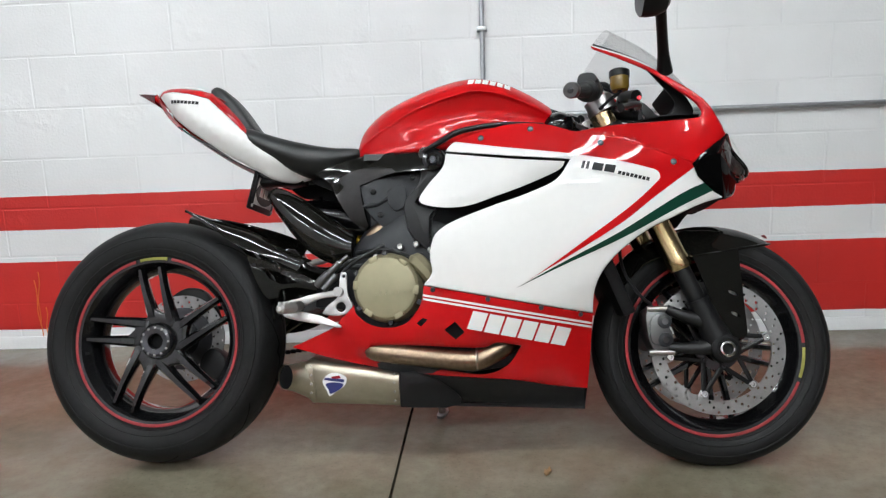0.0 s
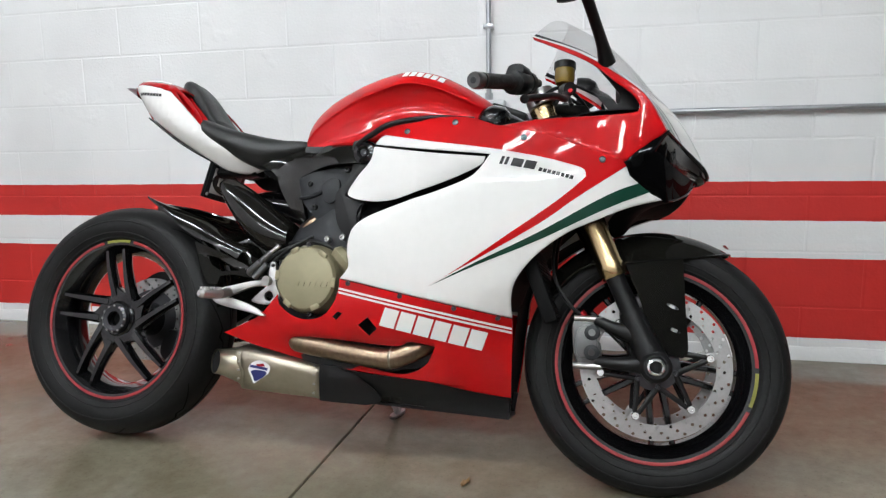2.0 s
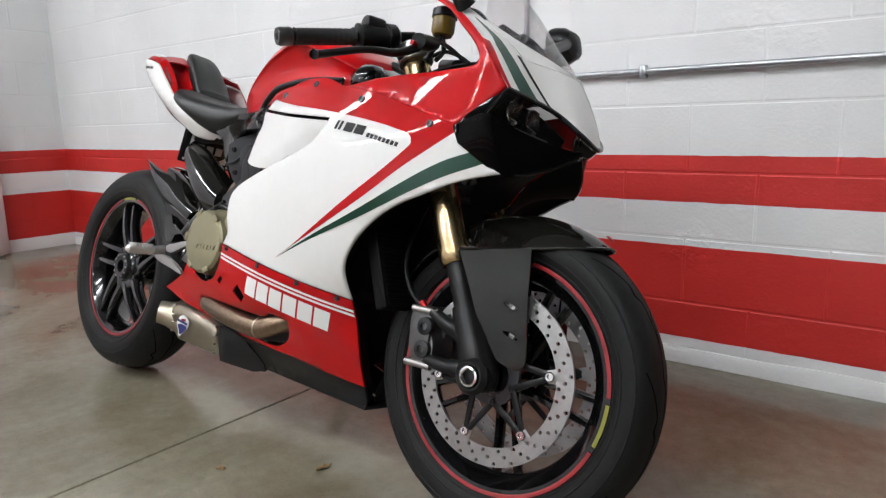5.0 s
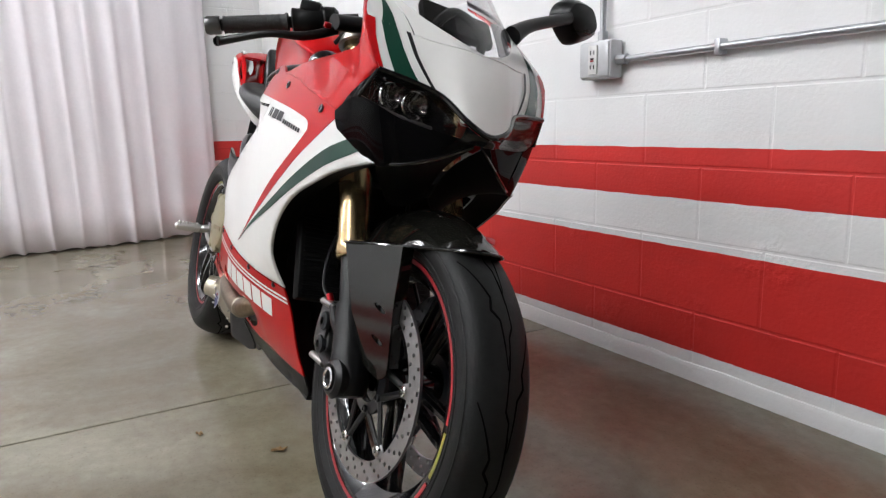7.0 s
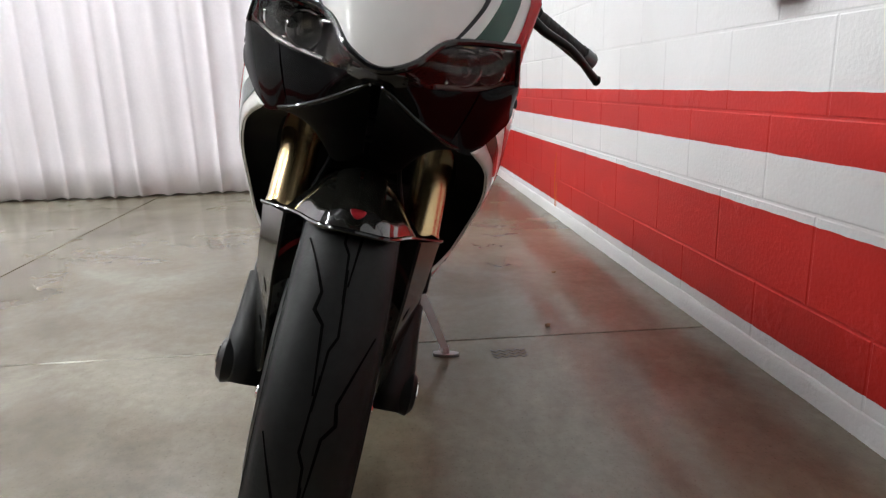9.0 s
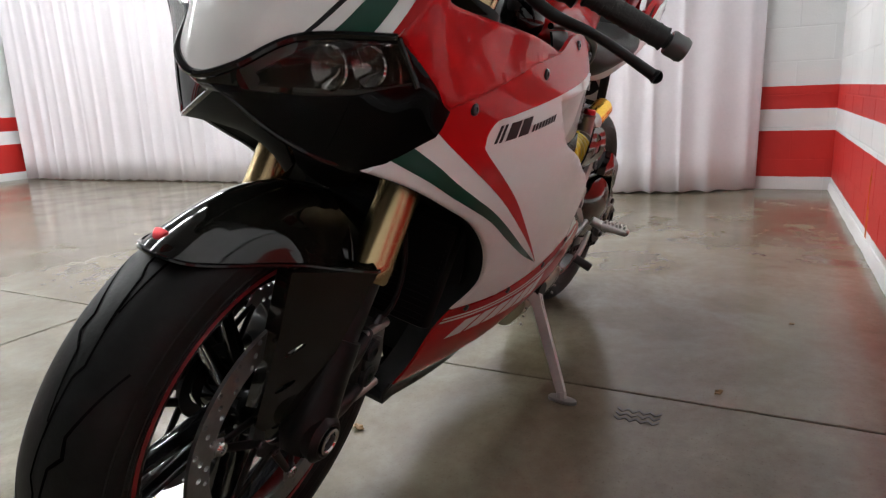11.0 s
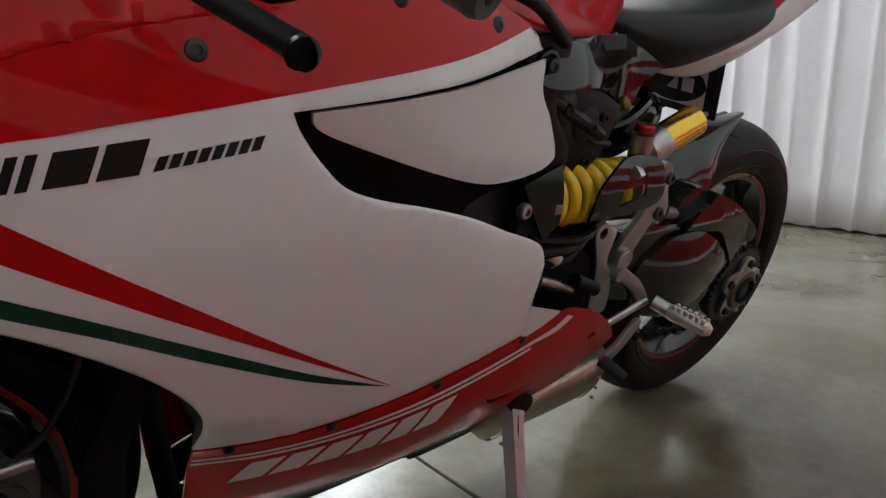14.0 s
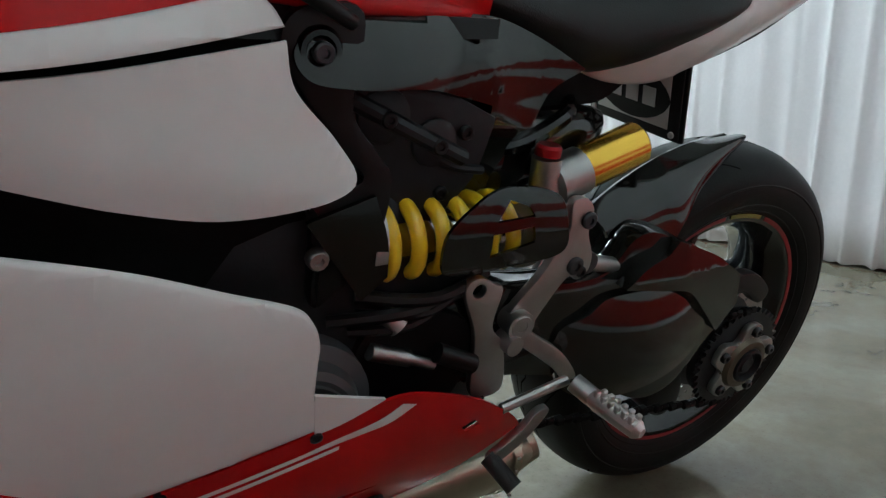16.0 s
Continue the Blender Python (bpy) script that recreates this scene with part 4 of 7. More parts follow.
def mudguard_bm():
    """Domed blade over the tyre, its lip bowed round the front and level along the sides."""
    rings = []
    for a, xe, ye, ze in [tuple(p) for p in spline(GUARD[:8], 3)] + [tuple(p) for p in spline(GUARD[8:], 3)]:
        r = FR + 0.014
        top = Vector((r * math.cos(radians(a)), 0, r * math.sin(radians(a))))
        lip = Vector((xe, 0, ze)) - FRONT
        ring = []
        for j in range(17):
            v = -1 + j / 8
            c = top.lerp(lip, min(1.0, abs(v) / min(1.0, 0.082 / ye)) ** 2.3)
            ring.append(Vector((c.x, ye * v, c.z)))
        rings.append(ring)
    return loft_bm(rings, False, False)


guard_bm = moved(mudguard_bm(), STEER @ Matrix.Translation(FRONT))
bmesh.ops.solidify(guard_bm, geom=guard_bm.faces[:], thickness=0.0035)
guard = part("front_mudguard", guard_bm, CARBON, bike, "glossy carbon front mudguard", 50)
lip_run = [Vector((p[1], sg * p[2], p[3])) for sg, run in ((-1, GUARD[:8][::-1]), (1, GUARD[:8])) for p in run]
part("guard_lip", moved(tube_bm(lip_run, 0.0032, 8, 4), STEER), GLOSSB, guard, "rolled glossy edge of the mudguard")
wing = [(1.366, 0.515, 1), (1.448, 0.527), (1.492, 0.534, 1), (1.496, 0.478), (1.500, 0.415), (1.507, 0.335), (1.500, 0.318), (1.488, 0.314), (1.452, 0.332), (1.418, 0.388), (1.394, 0.450)]
wing_y = lambda x, z: 0.133 - 0.34 * (x - 1.368) - 0.05 * max(0, 0.45 - z)
for s in (-1, 1):
    holes = [[(cx + 0.013 * math.cos(a) - 0.003 * math.sin(a), cz + 0.0055 * math.sin(a) - 0.004 * math.cos(a)) for a in (k * math.pi / 4 for k in range(8))] for cx, cz in ((1.471, 0.426), (1.476, 0.374))]
    bm = sheet(wing, wing_y, s, 0, 0.004, holes, 0.02)
    part("mudguard_wing", moved(bm, STEER), CARBON, guard, "carbon side wing down to the fork")
    inner_edge = [(1.492, 0.534), (1.496, 0.478), (1.500, 0.415), (1.507, 0.335)]
    bm = loft_bm([[Vector((x - d * 0.3, s * (wing_y(x, z) - d), z)) for x, z in inner_edge] for d in (0.002, 0.014, 0.026)], False, False)
    bmesh.ops.solidify(bm, geom=bm.faces[:], thickness=0.003)
    part("wing_return", moved(bm, STEER), CARBON, guard, "folded inner edge of the wing")
    for cx, cz in ((1.471, 0.426), (1.476, 0.374)):
        part("wing_screw", moved(bolt((cx, s * (wing_y(cx, cz) - 0.010), cz), (0, s, 0), 0.0075, 0.004), STEER), ALU, guard)
bm = slab([(-0.009, 0.004), (0, 0.006), (0.009, 0.004), (0.006, -0.004), (0, -0.008), (-0.006, -0.004)], 0, 0.002, 0.0006)
part("emblem", moved(bm, STEER @ Matrix.Translation((1.597, 0, 0.574)) @ Matrix.Rotation(radians(-90), 4, "Z") @ Matrix.Rotation(radians(52), 4, "X")), REDAN, guard, "small red shield emblem")

# side bodywork, both sides alike
upper_side = [(0.745, 0.556), (0.757, 0.580), (0.785, 0.600), (0.828, 0.618), (0.895, 0.641), (0.955, 0.659), (1.020, 0.684), (1.050, 0.706), (1.075, 0.745, 1), (0.92, 0.7620), (0.778, 0.7875, 1),
              (0.798, 0.808), (0.865, 0.826), (0.934, 0.840), (1.015, 0.835), (1.08, 0.813, 1), (1.184, 0.794), (1.275, 0.764), (1.366, 0.732, 1), (1.371, 0.717), (1.378, 0.706, 1), (1.397, 0.690), (1.419, 0.673), (1.445, 0.658, 1),
              (1.384, 0.639), (1.311, 0.606), (1.256, 0.580), (1.209, 0.548), (1.169, 0.512), (1.138, 0.470), (1.126, 0.43), (1.126, 0.384, 1), (0.92, 0.420), (0.722, 0.457, 1), (0.744, 0.485), (0.740, 0.520)]
left_upper = [(0.753, 0.530), (0.753, 0.553), (0.760, 0.574), (0.776, 0.590), (0.828, 0.611), (0.887, 0.636), (0.949, 0.656), (1.004, 0.671), (1.037, 0.685), (1.060, 0.707), (1.076, 0.729), (1.082, 0.744, 1)] + upper_side[9:-3] + [(0.722, 0.457, 1), (0.752, 0.496, 1)]
lower_side = [(0.722, 0.455, 1), (0.92, 0.418), (1.126, 0.382, 1), (1.124, 0.32), (1.118, 0.196, 1), (1.032, 0.206), (0.934, 0.223), (0.851, 0.229), (0.75, 0.236), (0.656, 0.246), (0.53, 0.270), (0.384, 0.310, 1), (0.448, 0.337), (0.493, 0.358), (0.520, 0.382), (0.549, 0.412, 1),
              (0.556, 0.388), (0.590, 0.364), (0.632, 0.356), (0.676, 0.366), (0.706, 0.396), (0.720, 0.43)]
left_lower = [(0.722, 0.457, 1), (0.92, 0.418), (1.126, 0.382, 1), (1.124, 0.32), (1.118, 0.196, 1), (1.032, 0.206), (0.934, 0.223), (0.851, 0.229), (0.75, 0.240), (0.656, 0.258), (0.56, 0.290), (0.464, 0.345, 1), (0.49, 0.375), (0.548, 0.420, 1), (0.60, 0.446), (0.66, 0.466)]
pipe_hole = [(0.575, 0.292), (0.60, 0.312), (0.72, 0.311), (0.854, 0.305), (0.895, 0.317), (0.952, 0.309, 1), (0.921, 0.262), (0.865, 0.238), (0.782, 0.246), (0.643, 0.266)]
vent_a = [(0.703, 0.366), (0.719, 0.379), (0.731, 0.375), (0.714, 0.358)]
vent_b = [(0.770, 0.350), (0.796, 0.369), (0.818, 0.344), (0.796, 0.326)]
sharp = lambda pts: [(*p[:2], 1) for p in pts]
red_top = [(0.798, 0.8110, 1), (0.865, 0.8290), (0.934, 0.8430), (1.015, 0.8380), (1.08, 0.8160, 1), (1.184, 0.7955), (1.275, 0.7655), (1.366, 0.7330, 1), (1.368, 0.7240, 1), (1.27, 0.654), (1.188, 0.592), (1.056, 0.512), (0.944, 0.4485, 1), (1.003, 0.4835), (1.109, 0.558), (1.210, 0.631), (1.275, 0.688), (1.283, 0.703), (1.276, 0.715), (1.255, 0.722), (1.193, 0.737), (1.076, 0.758), (0.92, 0.7825)]
green = [(1.396, 0.690, 1), (1.418, 0.672, 1), (1.325, 0.628), (1.189, 0.557), (1.056, 0.4985), (0.944, 0.4465, 1), (1.056, 0.506), (1.188, 0.574), (1.326, 0.657)]
left_red = red_top[:8] + [(1.371, 0.7090, 1), (1.346, 0.692), (1.317, 0.675), (1.271, 0.6484), (1.217, 0.617), (1.147, 0.574), (1.054, 0.5164), (0.945, 0.4475, 1), (1.058, 0.5271), (1.154, 0.5976), (1.221, 0.6445), (1.274, 0.682), (1.280, 0.693), (1.279, 0.707), (1.264, 0.7222), (1.231, 0.729)] + red_top[-3:]
left_green = [(1.394, 0.688, 1), (1.418, 0.672, 1), (1.392, 0.6603), (1.356, 0.6436), (1.313, 0.6224), (1.265, 0.601), (1.207, 0.574), (1.133, 0.5326), (1.041, 0.485), (0.945, 0.4460, 1), (1.046, 0.4978), (1.139, 0.5507), (1.211, 0.5908), (1.268, 0.6189), (1.315, 0.643), (1.357, 0.6674)]
band = [(0.7245, 0.4545, 1), (0.92, 0.4175), (1.1250, 0.3815, 1), (1.1245, 0.370, 1), (0.92, 0.406), (0.7225, 0.443, 1)]
pin = lambda a, b: [(0.7205 if a < .45 else 0.722, a, 1), (0.92, a - 0.0365), (1.1245, a - 0.0735, 1), (1.1245, b - 0.0735, 1), (0.92, b - 0.0365), (0.7205, b, 1)]


def low_width(x, z):
    """The lower fairing, drawn in along the exhaust pipe."""
    fade = min(max((0.985 - x) / 0.10, 0), 1) * min(max((x - 0.48) / 0.10, 0), 1)
    return half_width(x, z) - 0.020 * fade * math.exp(-((z - 0.272) / 0.036) ** 2)


def word(x0, z0, x1, z1, h, n, slant, gap=0.2):
    """A row of n slanted bars that stands for lettering, along a line, with its height."""
    out = []
    for k in range(n):
        a, b = k / n, (k + 1 - gap) / n
        xa, xb, za, zb = x0 + (x1 - x0) * a, x0 + (x1 - x0) * b, z0 + (z1 - z0) * a, z0 + (z1 - z0) * b
        out.append([(xa, za, 1), (xb, zb, 1), (xb + slant, zb + h, 1), (xa + slant, za + h, 1)])
    return out


for s in (-1, 1):
    fairing = part("side_fairing", sheet(upper_side if s < 0 else left_upper, half_width, s, 0, 0.004, soft=0.002), WHITE, bike, "white side fairing with red and green stripes", 60)
    part("red_flash", sheet(red_top if s < 0 else left_red, half_width, s, 0.0009, 0.0055), RED, fairing, "red painted top and stripe", 60)
    part("green_stripe", sheet(green if s < 0 else left_green, half_width, s, 0.0009, 0), GREEN, fairing, "dark green painted stripe", 60)
    if s < 0:
        low = part("lower_fairing", sheet(lower_side, low_width, s, 0, 0.004, [pipe_hole, sharp(vent_a), sharp(vent_b)], 0.014), RED, bike, "red lower fairing with white pinstripes", 60)
    else:
        low = part("lower_fairing", sheet(left_lower, half_width, s, 0, 0.004, [[(0.66, 0.335, 1), (0.75, 0.345), (0.775, 0.36, 1), (0.74, 0.325)], [(0.569, 0.387, 1), (0.551, 0.392, 1), (0.540, 0.382, 1), (0.559, 0.377, 1)]]), RED, bike, "red lower fairing with white pinstripes", 60)
    if s > 0:
        part("white_corner", sheet([(0.747, 0.4490, 1), (0.7525, 0.4990, 1), (0.728, 0.4890), (0.678, 0.4690, 1), (0.702, 0.4600), (0.724, 0.4530)], half_width, s, 0.0005, 0.004), WHITE, low, "white painted rear corner", 60)
        part("pinstripe", sheet([(0.745, 0.4262, 1), (0.720, 0.4302), (0.697, 0.4325), (0.667, 0.4365), (0.640, 0.4500, 1), (0.657, 0.4565, 1), (0.677, 0.4460), (0.699, 0.4405), (0.720, 0.4372), (0.745, 0.4318, 1)], half_width, s, 0.001, 0), WHITE, low, "white line curving up", 60)
        part("vent_backing", sheet([(0.53, 0.365, 1), (0.53, 0.405, 1), (0.60, 0.405, 1), (0.80, 0.375, 1), (0.80, 0.32, 1), (0.64, 0.32, 1)], lambda x, z: half_width(x, z) - 0.016, s, 0, 0.003), DARKIN, bike, "dark backing of the vents")
    for a, b in ((0.4355, 0.4305), (0.4265, 0.4215)):
        part("pinstripe", sheet(pin(a, b), half_width, s, 0.0009, 0), WHITE, low, "thin white painted line", 60)
    # lettering as plain bars
    if s < 0:
        bars = word(0.824, 0.352, 1.062, 0.305, 0.042, 6, 0.016, 0.12)
        nums = word(1.097, 0.721, 1.118, 0.718, 0.018, 2, 0.006, 0.35) + word(1.122, 0.717, 1.178, 0.708, 0.018, 2, 0.006, 0.14)
        small = word(1.182, 0.706, 1.258, 0.689, 0.008, 8, 0.003, 0.25)
    else:
        bars = word(1.084, 0.304, 0.846, 0.351, 0.044, 6, -0.016, 0.16)
        nums = word(1.264, 0.692, 1.244, 0.695, 0.024, 2, -0.008, 0.35) + word(1.240, 0.6955, 1.182, 0.705, 0.024, 2, -0.008, 0.14)
        small = word(1.178, 0.706, 1.106, 0.720, 0.010, 8, -0.004, 0.25)
    for b in bars:
        part("lettering_bar", sheet(b, half_width, s, 0.001, 0), WHITE, low, "white slanted bar", 60)
    for b in nums + small:
        part("lettering_bar", sheet(b, half_width, s, 0.001, 0), DECAL, fairing, "black slanted bar", 60)
    for x, z in ((0.866, 0.811), (0.985, 0.826), (1.147, 0.783), (1.317, 0.736)):
        part("fairing_screw", bolt((x, s * (half_width(x, z) + 0.0015), z), (0, s, 0.15), 0.0075, 0.002), BOLT, fairing)
    for x, z in ((0.745, 0.4455), (0.875, 0.421), (1.00, 0.399), (1.095, 0.382)):
        part("fairing_screw", bolt((x, s * (half_width(x, z) + 0.0012), z), (0, s, -0.2), 0.006, 0.0015), BOLT, low)
    # recessed duct panel behind the side fairing
    soft_max = lambda a, b: 0.5 * (a + b + math.sqrt((a - b) ** 2 + 0.0002)) - 0.004
    duct_y = lambda x, z: soft_max(half_width(x, 0.85 - 0.095 * x) - 0.007 - 0.22 * max(0.0, 0.855 - 0.105 * x - z) - 2.6 * max(0.0, 0.855 - 0.105 * x - z) ** 2, 0.166 + 0.22 * (min(max(x, 0.70), 0.90) - 0.714))
    duct = [(0.779, 0.7795, 1), (0.92, 0.7555), (1.062, 0.741, 1), (1.050, 0.724), (0.987, 0.698), (0.909, 0.671), (0.824, 0.648), (0.745, 0.651), (0.709, 0.669), (0.733, 0.706), (0.770, 0.745)]
    folded = lambda x, z: duct_y(x, z) - 0.25 * max(0.0, 0.664 + 0.27 * (x - 0.78) - z) - 0.40 * max(0.0, 0.716 + 0.62 * (z - 0.672) - x)
    part("duct_panel", sheet(duct, folded, s, 0, 0.004, (), 0.014), WHITE, bike, "white air duct panel", 60)
    inner = [(0.70, 0.54, 1), (0.70, 0.66), (0.76, 0.72), (0.772, 0.80, 1), (0.92, 0.79), (1.12, 0.765, 1), (1.13, 0.66, 1), (1.0, 0.58), (0.86, 0.53, 1)]
    part("duct_lining", sheet(inner, lambda x, z: 0.125 + 0.06 * max(0.0, x - 0.80), s, 0, 0.003), DARKIN, bike, "black inner duct lining", 60)
    # black keel below the red
    keel = [(0.66, 0.244, 1), (0.75, 0.2345), (0.851, 0.2275), (0.934, 0.2215), (1.032, 0.2045), (1.118, 0.1945, 1), (1.113, 0.150, 1), (0.96, 0.156), (0.80, 0.163), (0.765, 0.152), (0.652, 0.157, 1)]
    part("belly_pan", sheet(keel, lambda x, z: half_width(x, max(z, 0.165)) - 0.003 - 0.02 * max(0, x - 1.0), s, 0, 0.004), SATINB, bike, "black belly pan below the red fairing", 60)
    part("belly_floor", sheet([(0.652, 0.1575, 1), (0.652, 0.150, 1), (1.112, 0.142, 1), (1.113, 0.1505, 1)], lambda x, z: 0.045 * (1.2 - x) + 0.01, s, 0, 0.06), SATINB, bike)
    # inner edge of the fairing that turns in towards the radiator
    edge = [(1.445, 0.657), (1.384, 0.638), (1.311, 0.605), (1.256, 0.579), (1.209, 0.547), (1.169, 0.511), (1.138, 0.469), (1.126, 0.43), (1.125, 0.384), (1.124, 0.32), (1.117, 0.196), (1.112, 0.152)]
    e = spline(edge, 4)
    rings = []
    for d, f in ((0, 0), (0.006, 0.006), (0.05, 0.012)):
        rings.append([Vector((p[0] - f * 2.0, s * max(half_width(p[0], p[1]) - 0.002 - d, 0.004), p[1] + (f if p[1] > 0.5 else 0))) for p in e])
    bm = loft_bm(rings, False, False)
    part("fairing_lip", bm, DARKIN, fairing, "black inner lip of the fairing", 60)

# nose
def ruled(a, b, n=10, m=6, bulge=(0, 0, 0), thick=0.003):
    """A surface between two curves, bulged in the middle, with thickness."""
    A, B = spline(a, n), spline(b, n)
    k = min(len(A), len(B))
    rings = []
    for j in range(m + 1):
        u = j / m
        h = Vector(bulge) * math.sin(math.pi * u)
        rings.append([Vector(A[i]).lerp(Vector(B[i]), u) + h for i in range(k)])
    bm = loft_bm(rings, False, False)
    if thick:
        bmesh.ops.solidify(bm, geom=bm.faces[:], thickness=thick)
    return bm


# stations of the nose from its tip up into the screen: centre (x, z), shoulder (x, y, z), edge (x, y, z)
NOSE = [((1.552, 0.735), (1.494, 0.078, 0.788), (1.452, 0.166, 0.806)),
        ((1.535, 0.785), (1.482, 0.088, 0.812), (1.432, 0.178, 0.838)),
        ((1.510, 0.838), (1.465, 0.094, 0.845), (1.408, 0.185, 0.874)),
        ((1.478, 0.886), (1.432, 0.098, 0.893), (1.380, 0.179, 0.908)),
        ((1.432, 0.940), (1.387, 0.098, 0.938), (1.338, 0.166, 0.944)),
        ((1.375, 1.014), (1.331, 0.096, 1.001), (1.285, 0.153, 0.984)),
        ((1.308, 1.080), (1.268, 0.094, 1.056), (1.225, 0.143, 1.018)),
        ((1.218, 1.138), (1.184, 0.090, 1.106), (1.146, 0.134, 1.052))]


def nose_rows(lo, hi, n=5):
    """Dense rows of the nose surface between two stations, from the right edge to the left."""
    flat = [(c[0], c[1], *sh, *ed) for c, sh, ed in NOSE]
    dense = spline(flat, n)
    rows = []
    for k in range(lo * n, hi * n + 1):
        cx, cz, sx, sy, sz, ex, ey, ez = dense[k]
        mx, my, mz = cx - 0.012, 0.5 * sy, cz + 0.30 * (sz - cz)
        rows.append(spline([(ex, -ey, ez), (sx, -sy, sz), (mx, -my, mz), (cx, 0, cz), (mx, my, mz), (sx, sy, sz), (ex, ey, ez)], 16)[::3])
    return rows


def nose_patch(rows, a, b, off=0.0, thick=0.0):
    """A strip of the nose between two cross positions (0 to 32), lifted a little."""
    bm = loft_bm([[Vector(p) for p in r[a:b + 1]] for r in rows], False, False)
    bmesh.ops.recalc_face_normals(bm, faces=bm.faces[:])
    bm.normal_update()
    if sum(f.normal.x + f.normal.z for f in bm.faces) < 0:
        bmesh.ops.reverse_faces(bm, faces=bm.faces[:])
        bm.normal_update()
    if off:
        nr = {v: v.normal.copy() for v in bm.verts}
        for v in bm.verts:
            v.co += nr[v] * off
    if thick:
        bmesh.ops.solidify(bm, geom=bm.faces[:], thickness=thick)
    return bm


nose_all = nose_rows(0, 7)
rows_a, rows_b = nose_all[:14], nose_all[13:]


def at_width(row, y):
    """The point of a cross row at the given y."""
    for p, q in zip(row, row[1:]):
        if p[1] <= y <= q[1]:
            t = (y - p[1]) / (q[1] - p[1])
            return Vector(p * (1 - t) + q * t)
    return Vector(row[0] if y < 0 else row[-1])


def nose_band(rows, s, y0, y1, off=0.0, thick=0.0, m=5):
    """A band up the nose between two widths, each given at even steps along the rows."""
    n = len(rows)
    grid = []
    for k, r in enumerate(rows):
        u = k / (n - 1)
        a = float(np.interp(u, np.linspace(0, 1, len(y0)), y0))
        b = float(np.interp(u, np.linspace(0, 1, len(y1)), y1))
        edge = r[-1][1]
        grid.append([at_width(r, s * min(a + (b - a) * j / m, edge)) for j in range(m + 1)])
    bm = loft_bm(grid, False, False)
    bm.normal_update()
    if sum(f.normal.x + f.normal.z for f in bm.faces) < 0:
        bmesh.ops.reverse_faces(bm, faces=bm.faces[:])
        bm.normal_update()
    for v in bm.verts:
        v.co += v.normal * off
    if thick:
        bmesh.ops.solidify(bm, geom=bm.faces[:], thickness=thick)
    return bm


nose = part("nose_fairing", nose_patch(rows_a, 0, 32, 0, 0.003), WHITE, bike, "white nose fairing between the headlamps", 60)
WIN = (0.112, 0.124, 0.138, 0.138, 0.131)
for s in (-1, 1):
    part("green_stripe", nose_band(rows_a, s, (0.103, 0.117, 0.129, 0.137), (0.141, 0.150, 0.157, 0.160), 0.0012), GREEN, nose, "dark green stripe up the nose", 60)
    part("black_line", nose_band(rows_a, s, (0.076, 0.092, 0.107, 0.116), (0.083, 0.099, 0.114, 0.123), 0.0012), DECAL, nose, "thin black line on the nose", 60)
    part("red_edge", nose_band(rows_a, s, (0.158, 0.166, 0.171, 0.169), (0.2,), 0.0014), RED, nose, "red painted edge of the nose", 60)
    edge = part("screen_arm", nose_band(rows_b, s, WIN, (0.2,), 0, 0.003), WHITE, bike, "white arm beside the screen", 60)
    part("green_stripe", nose_band(rows_b[:9], s, (0.137, 0.141, 0.145), (0.159, 0.152, 0.147), 0.0012), GREEN, edge, "dark green stripe", 60)
    part("screen_seal", nose_band(rows_b, s, [w - 0.005 for w in WIN], WIN, -0.0005, 0.003, 1), DECAL, bike, "black edge of the screen", 60)
for s in (-1, 1):
    part("screen_corner", nose_band(rows_b[:9], s, (0.0, 0.036, 0.058, 0.074, 0.087, 0.098, 0.108, 0.117, 0.125), [w - 0.003 for w in (0.113, 0.115, 0.118, 0.120, 0.123, 0.126, 0.129, 0.131, 0.133)], 0.0014, 0.002), WHITE, nose, "white rounded corner beside the screen", 60)
scr = part("windscreen", nose_band(rows_b, 1, [-w for w in WIN], WIN, 0.0, 0.002, 20), SCREEN, bike, "clear curved windscreen", 60)
scr.visible_shadow = False

EDGE_L = list(zip(*spline([n[2] for n in NOSE][::-1], 10)))
SEAM_L = list(zip(*spline([(1.08, 0.815), (1.184, 0.796), (1.275, 0.766), (1.365, 0.745), (1.45, 0.770)], 10)))
# red upper side panel round the cockpit, with its lower seam on the side fairing
upper = [(1.082, 0.8115, 1), (1.184, 0.7925), (1.275, 0.7625), (1.365, 0.7335, 1), (1.395, 0.758), (1.452, 0.806, 1), (1.434, 0.836), (1.412, 0.872), (1.382, 0.906), (1.338, 0.944), (1.285, 0.984), (1.225, 1.018), (1.146, 1.052, 1),
         (1.150, 1.044, 1), (1.218, 1.010), (1.285, 0.971), (1.332, 0.928), (1.372, 0.892), (1.390, 0.868), (1.392, 0.853), (1.376, 0.845), (1.292, 0.838), (1.183, 0.829)]
for s in (-1, 1):
    def upper_y(x, z):
        """From the seam's width out to the crease along the nose."""
        ze, ye = float(np.interp(x, EDGE_L[0], EDGE_L[2])), float(np.interp(x, EDGE_L[0], EDGE_L[1]))
        zl = float(np.interp(x, SEAM_L[0], SEAM_L[1]))
        yl = half_width(x, zl)
        t = min(max((z - zl) / max(ze - zl, 0.02), 0), 1)
        return yl + (ye - yl) * t
    part("upper_fairing", sheet(upper, upper_y, s, 0.0030, 0.004, (), 0.014, soft=0.0025), RED, bike, "red upper fairing round the cockpit", 60)

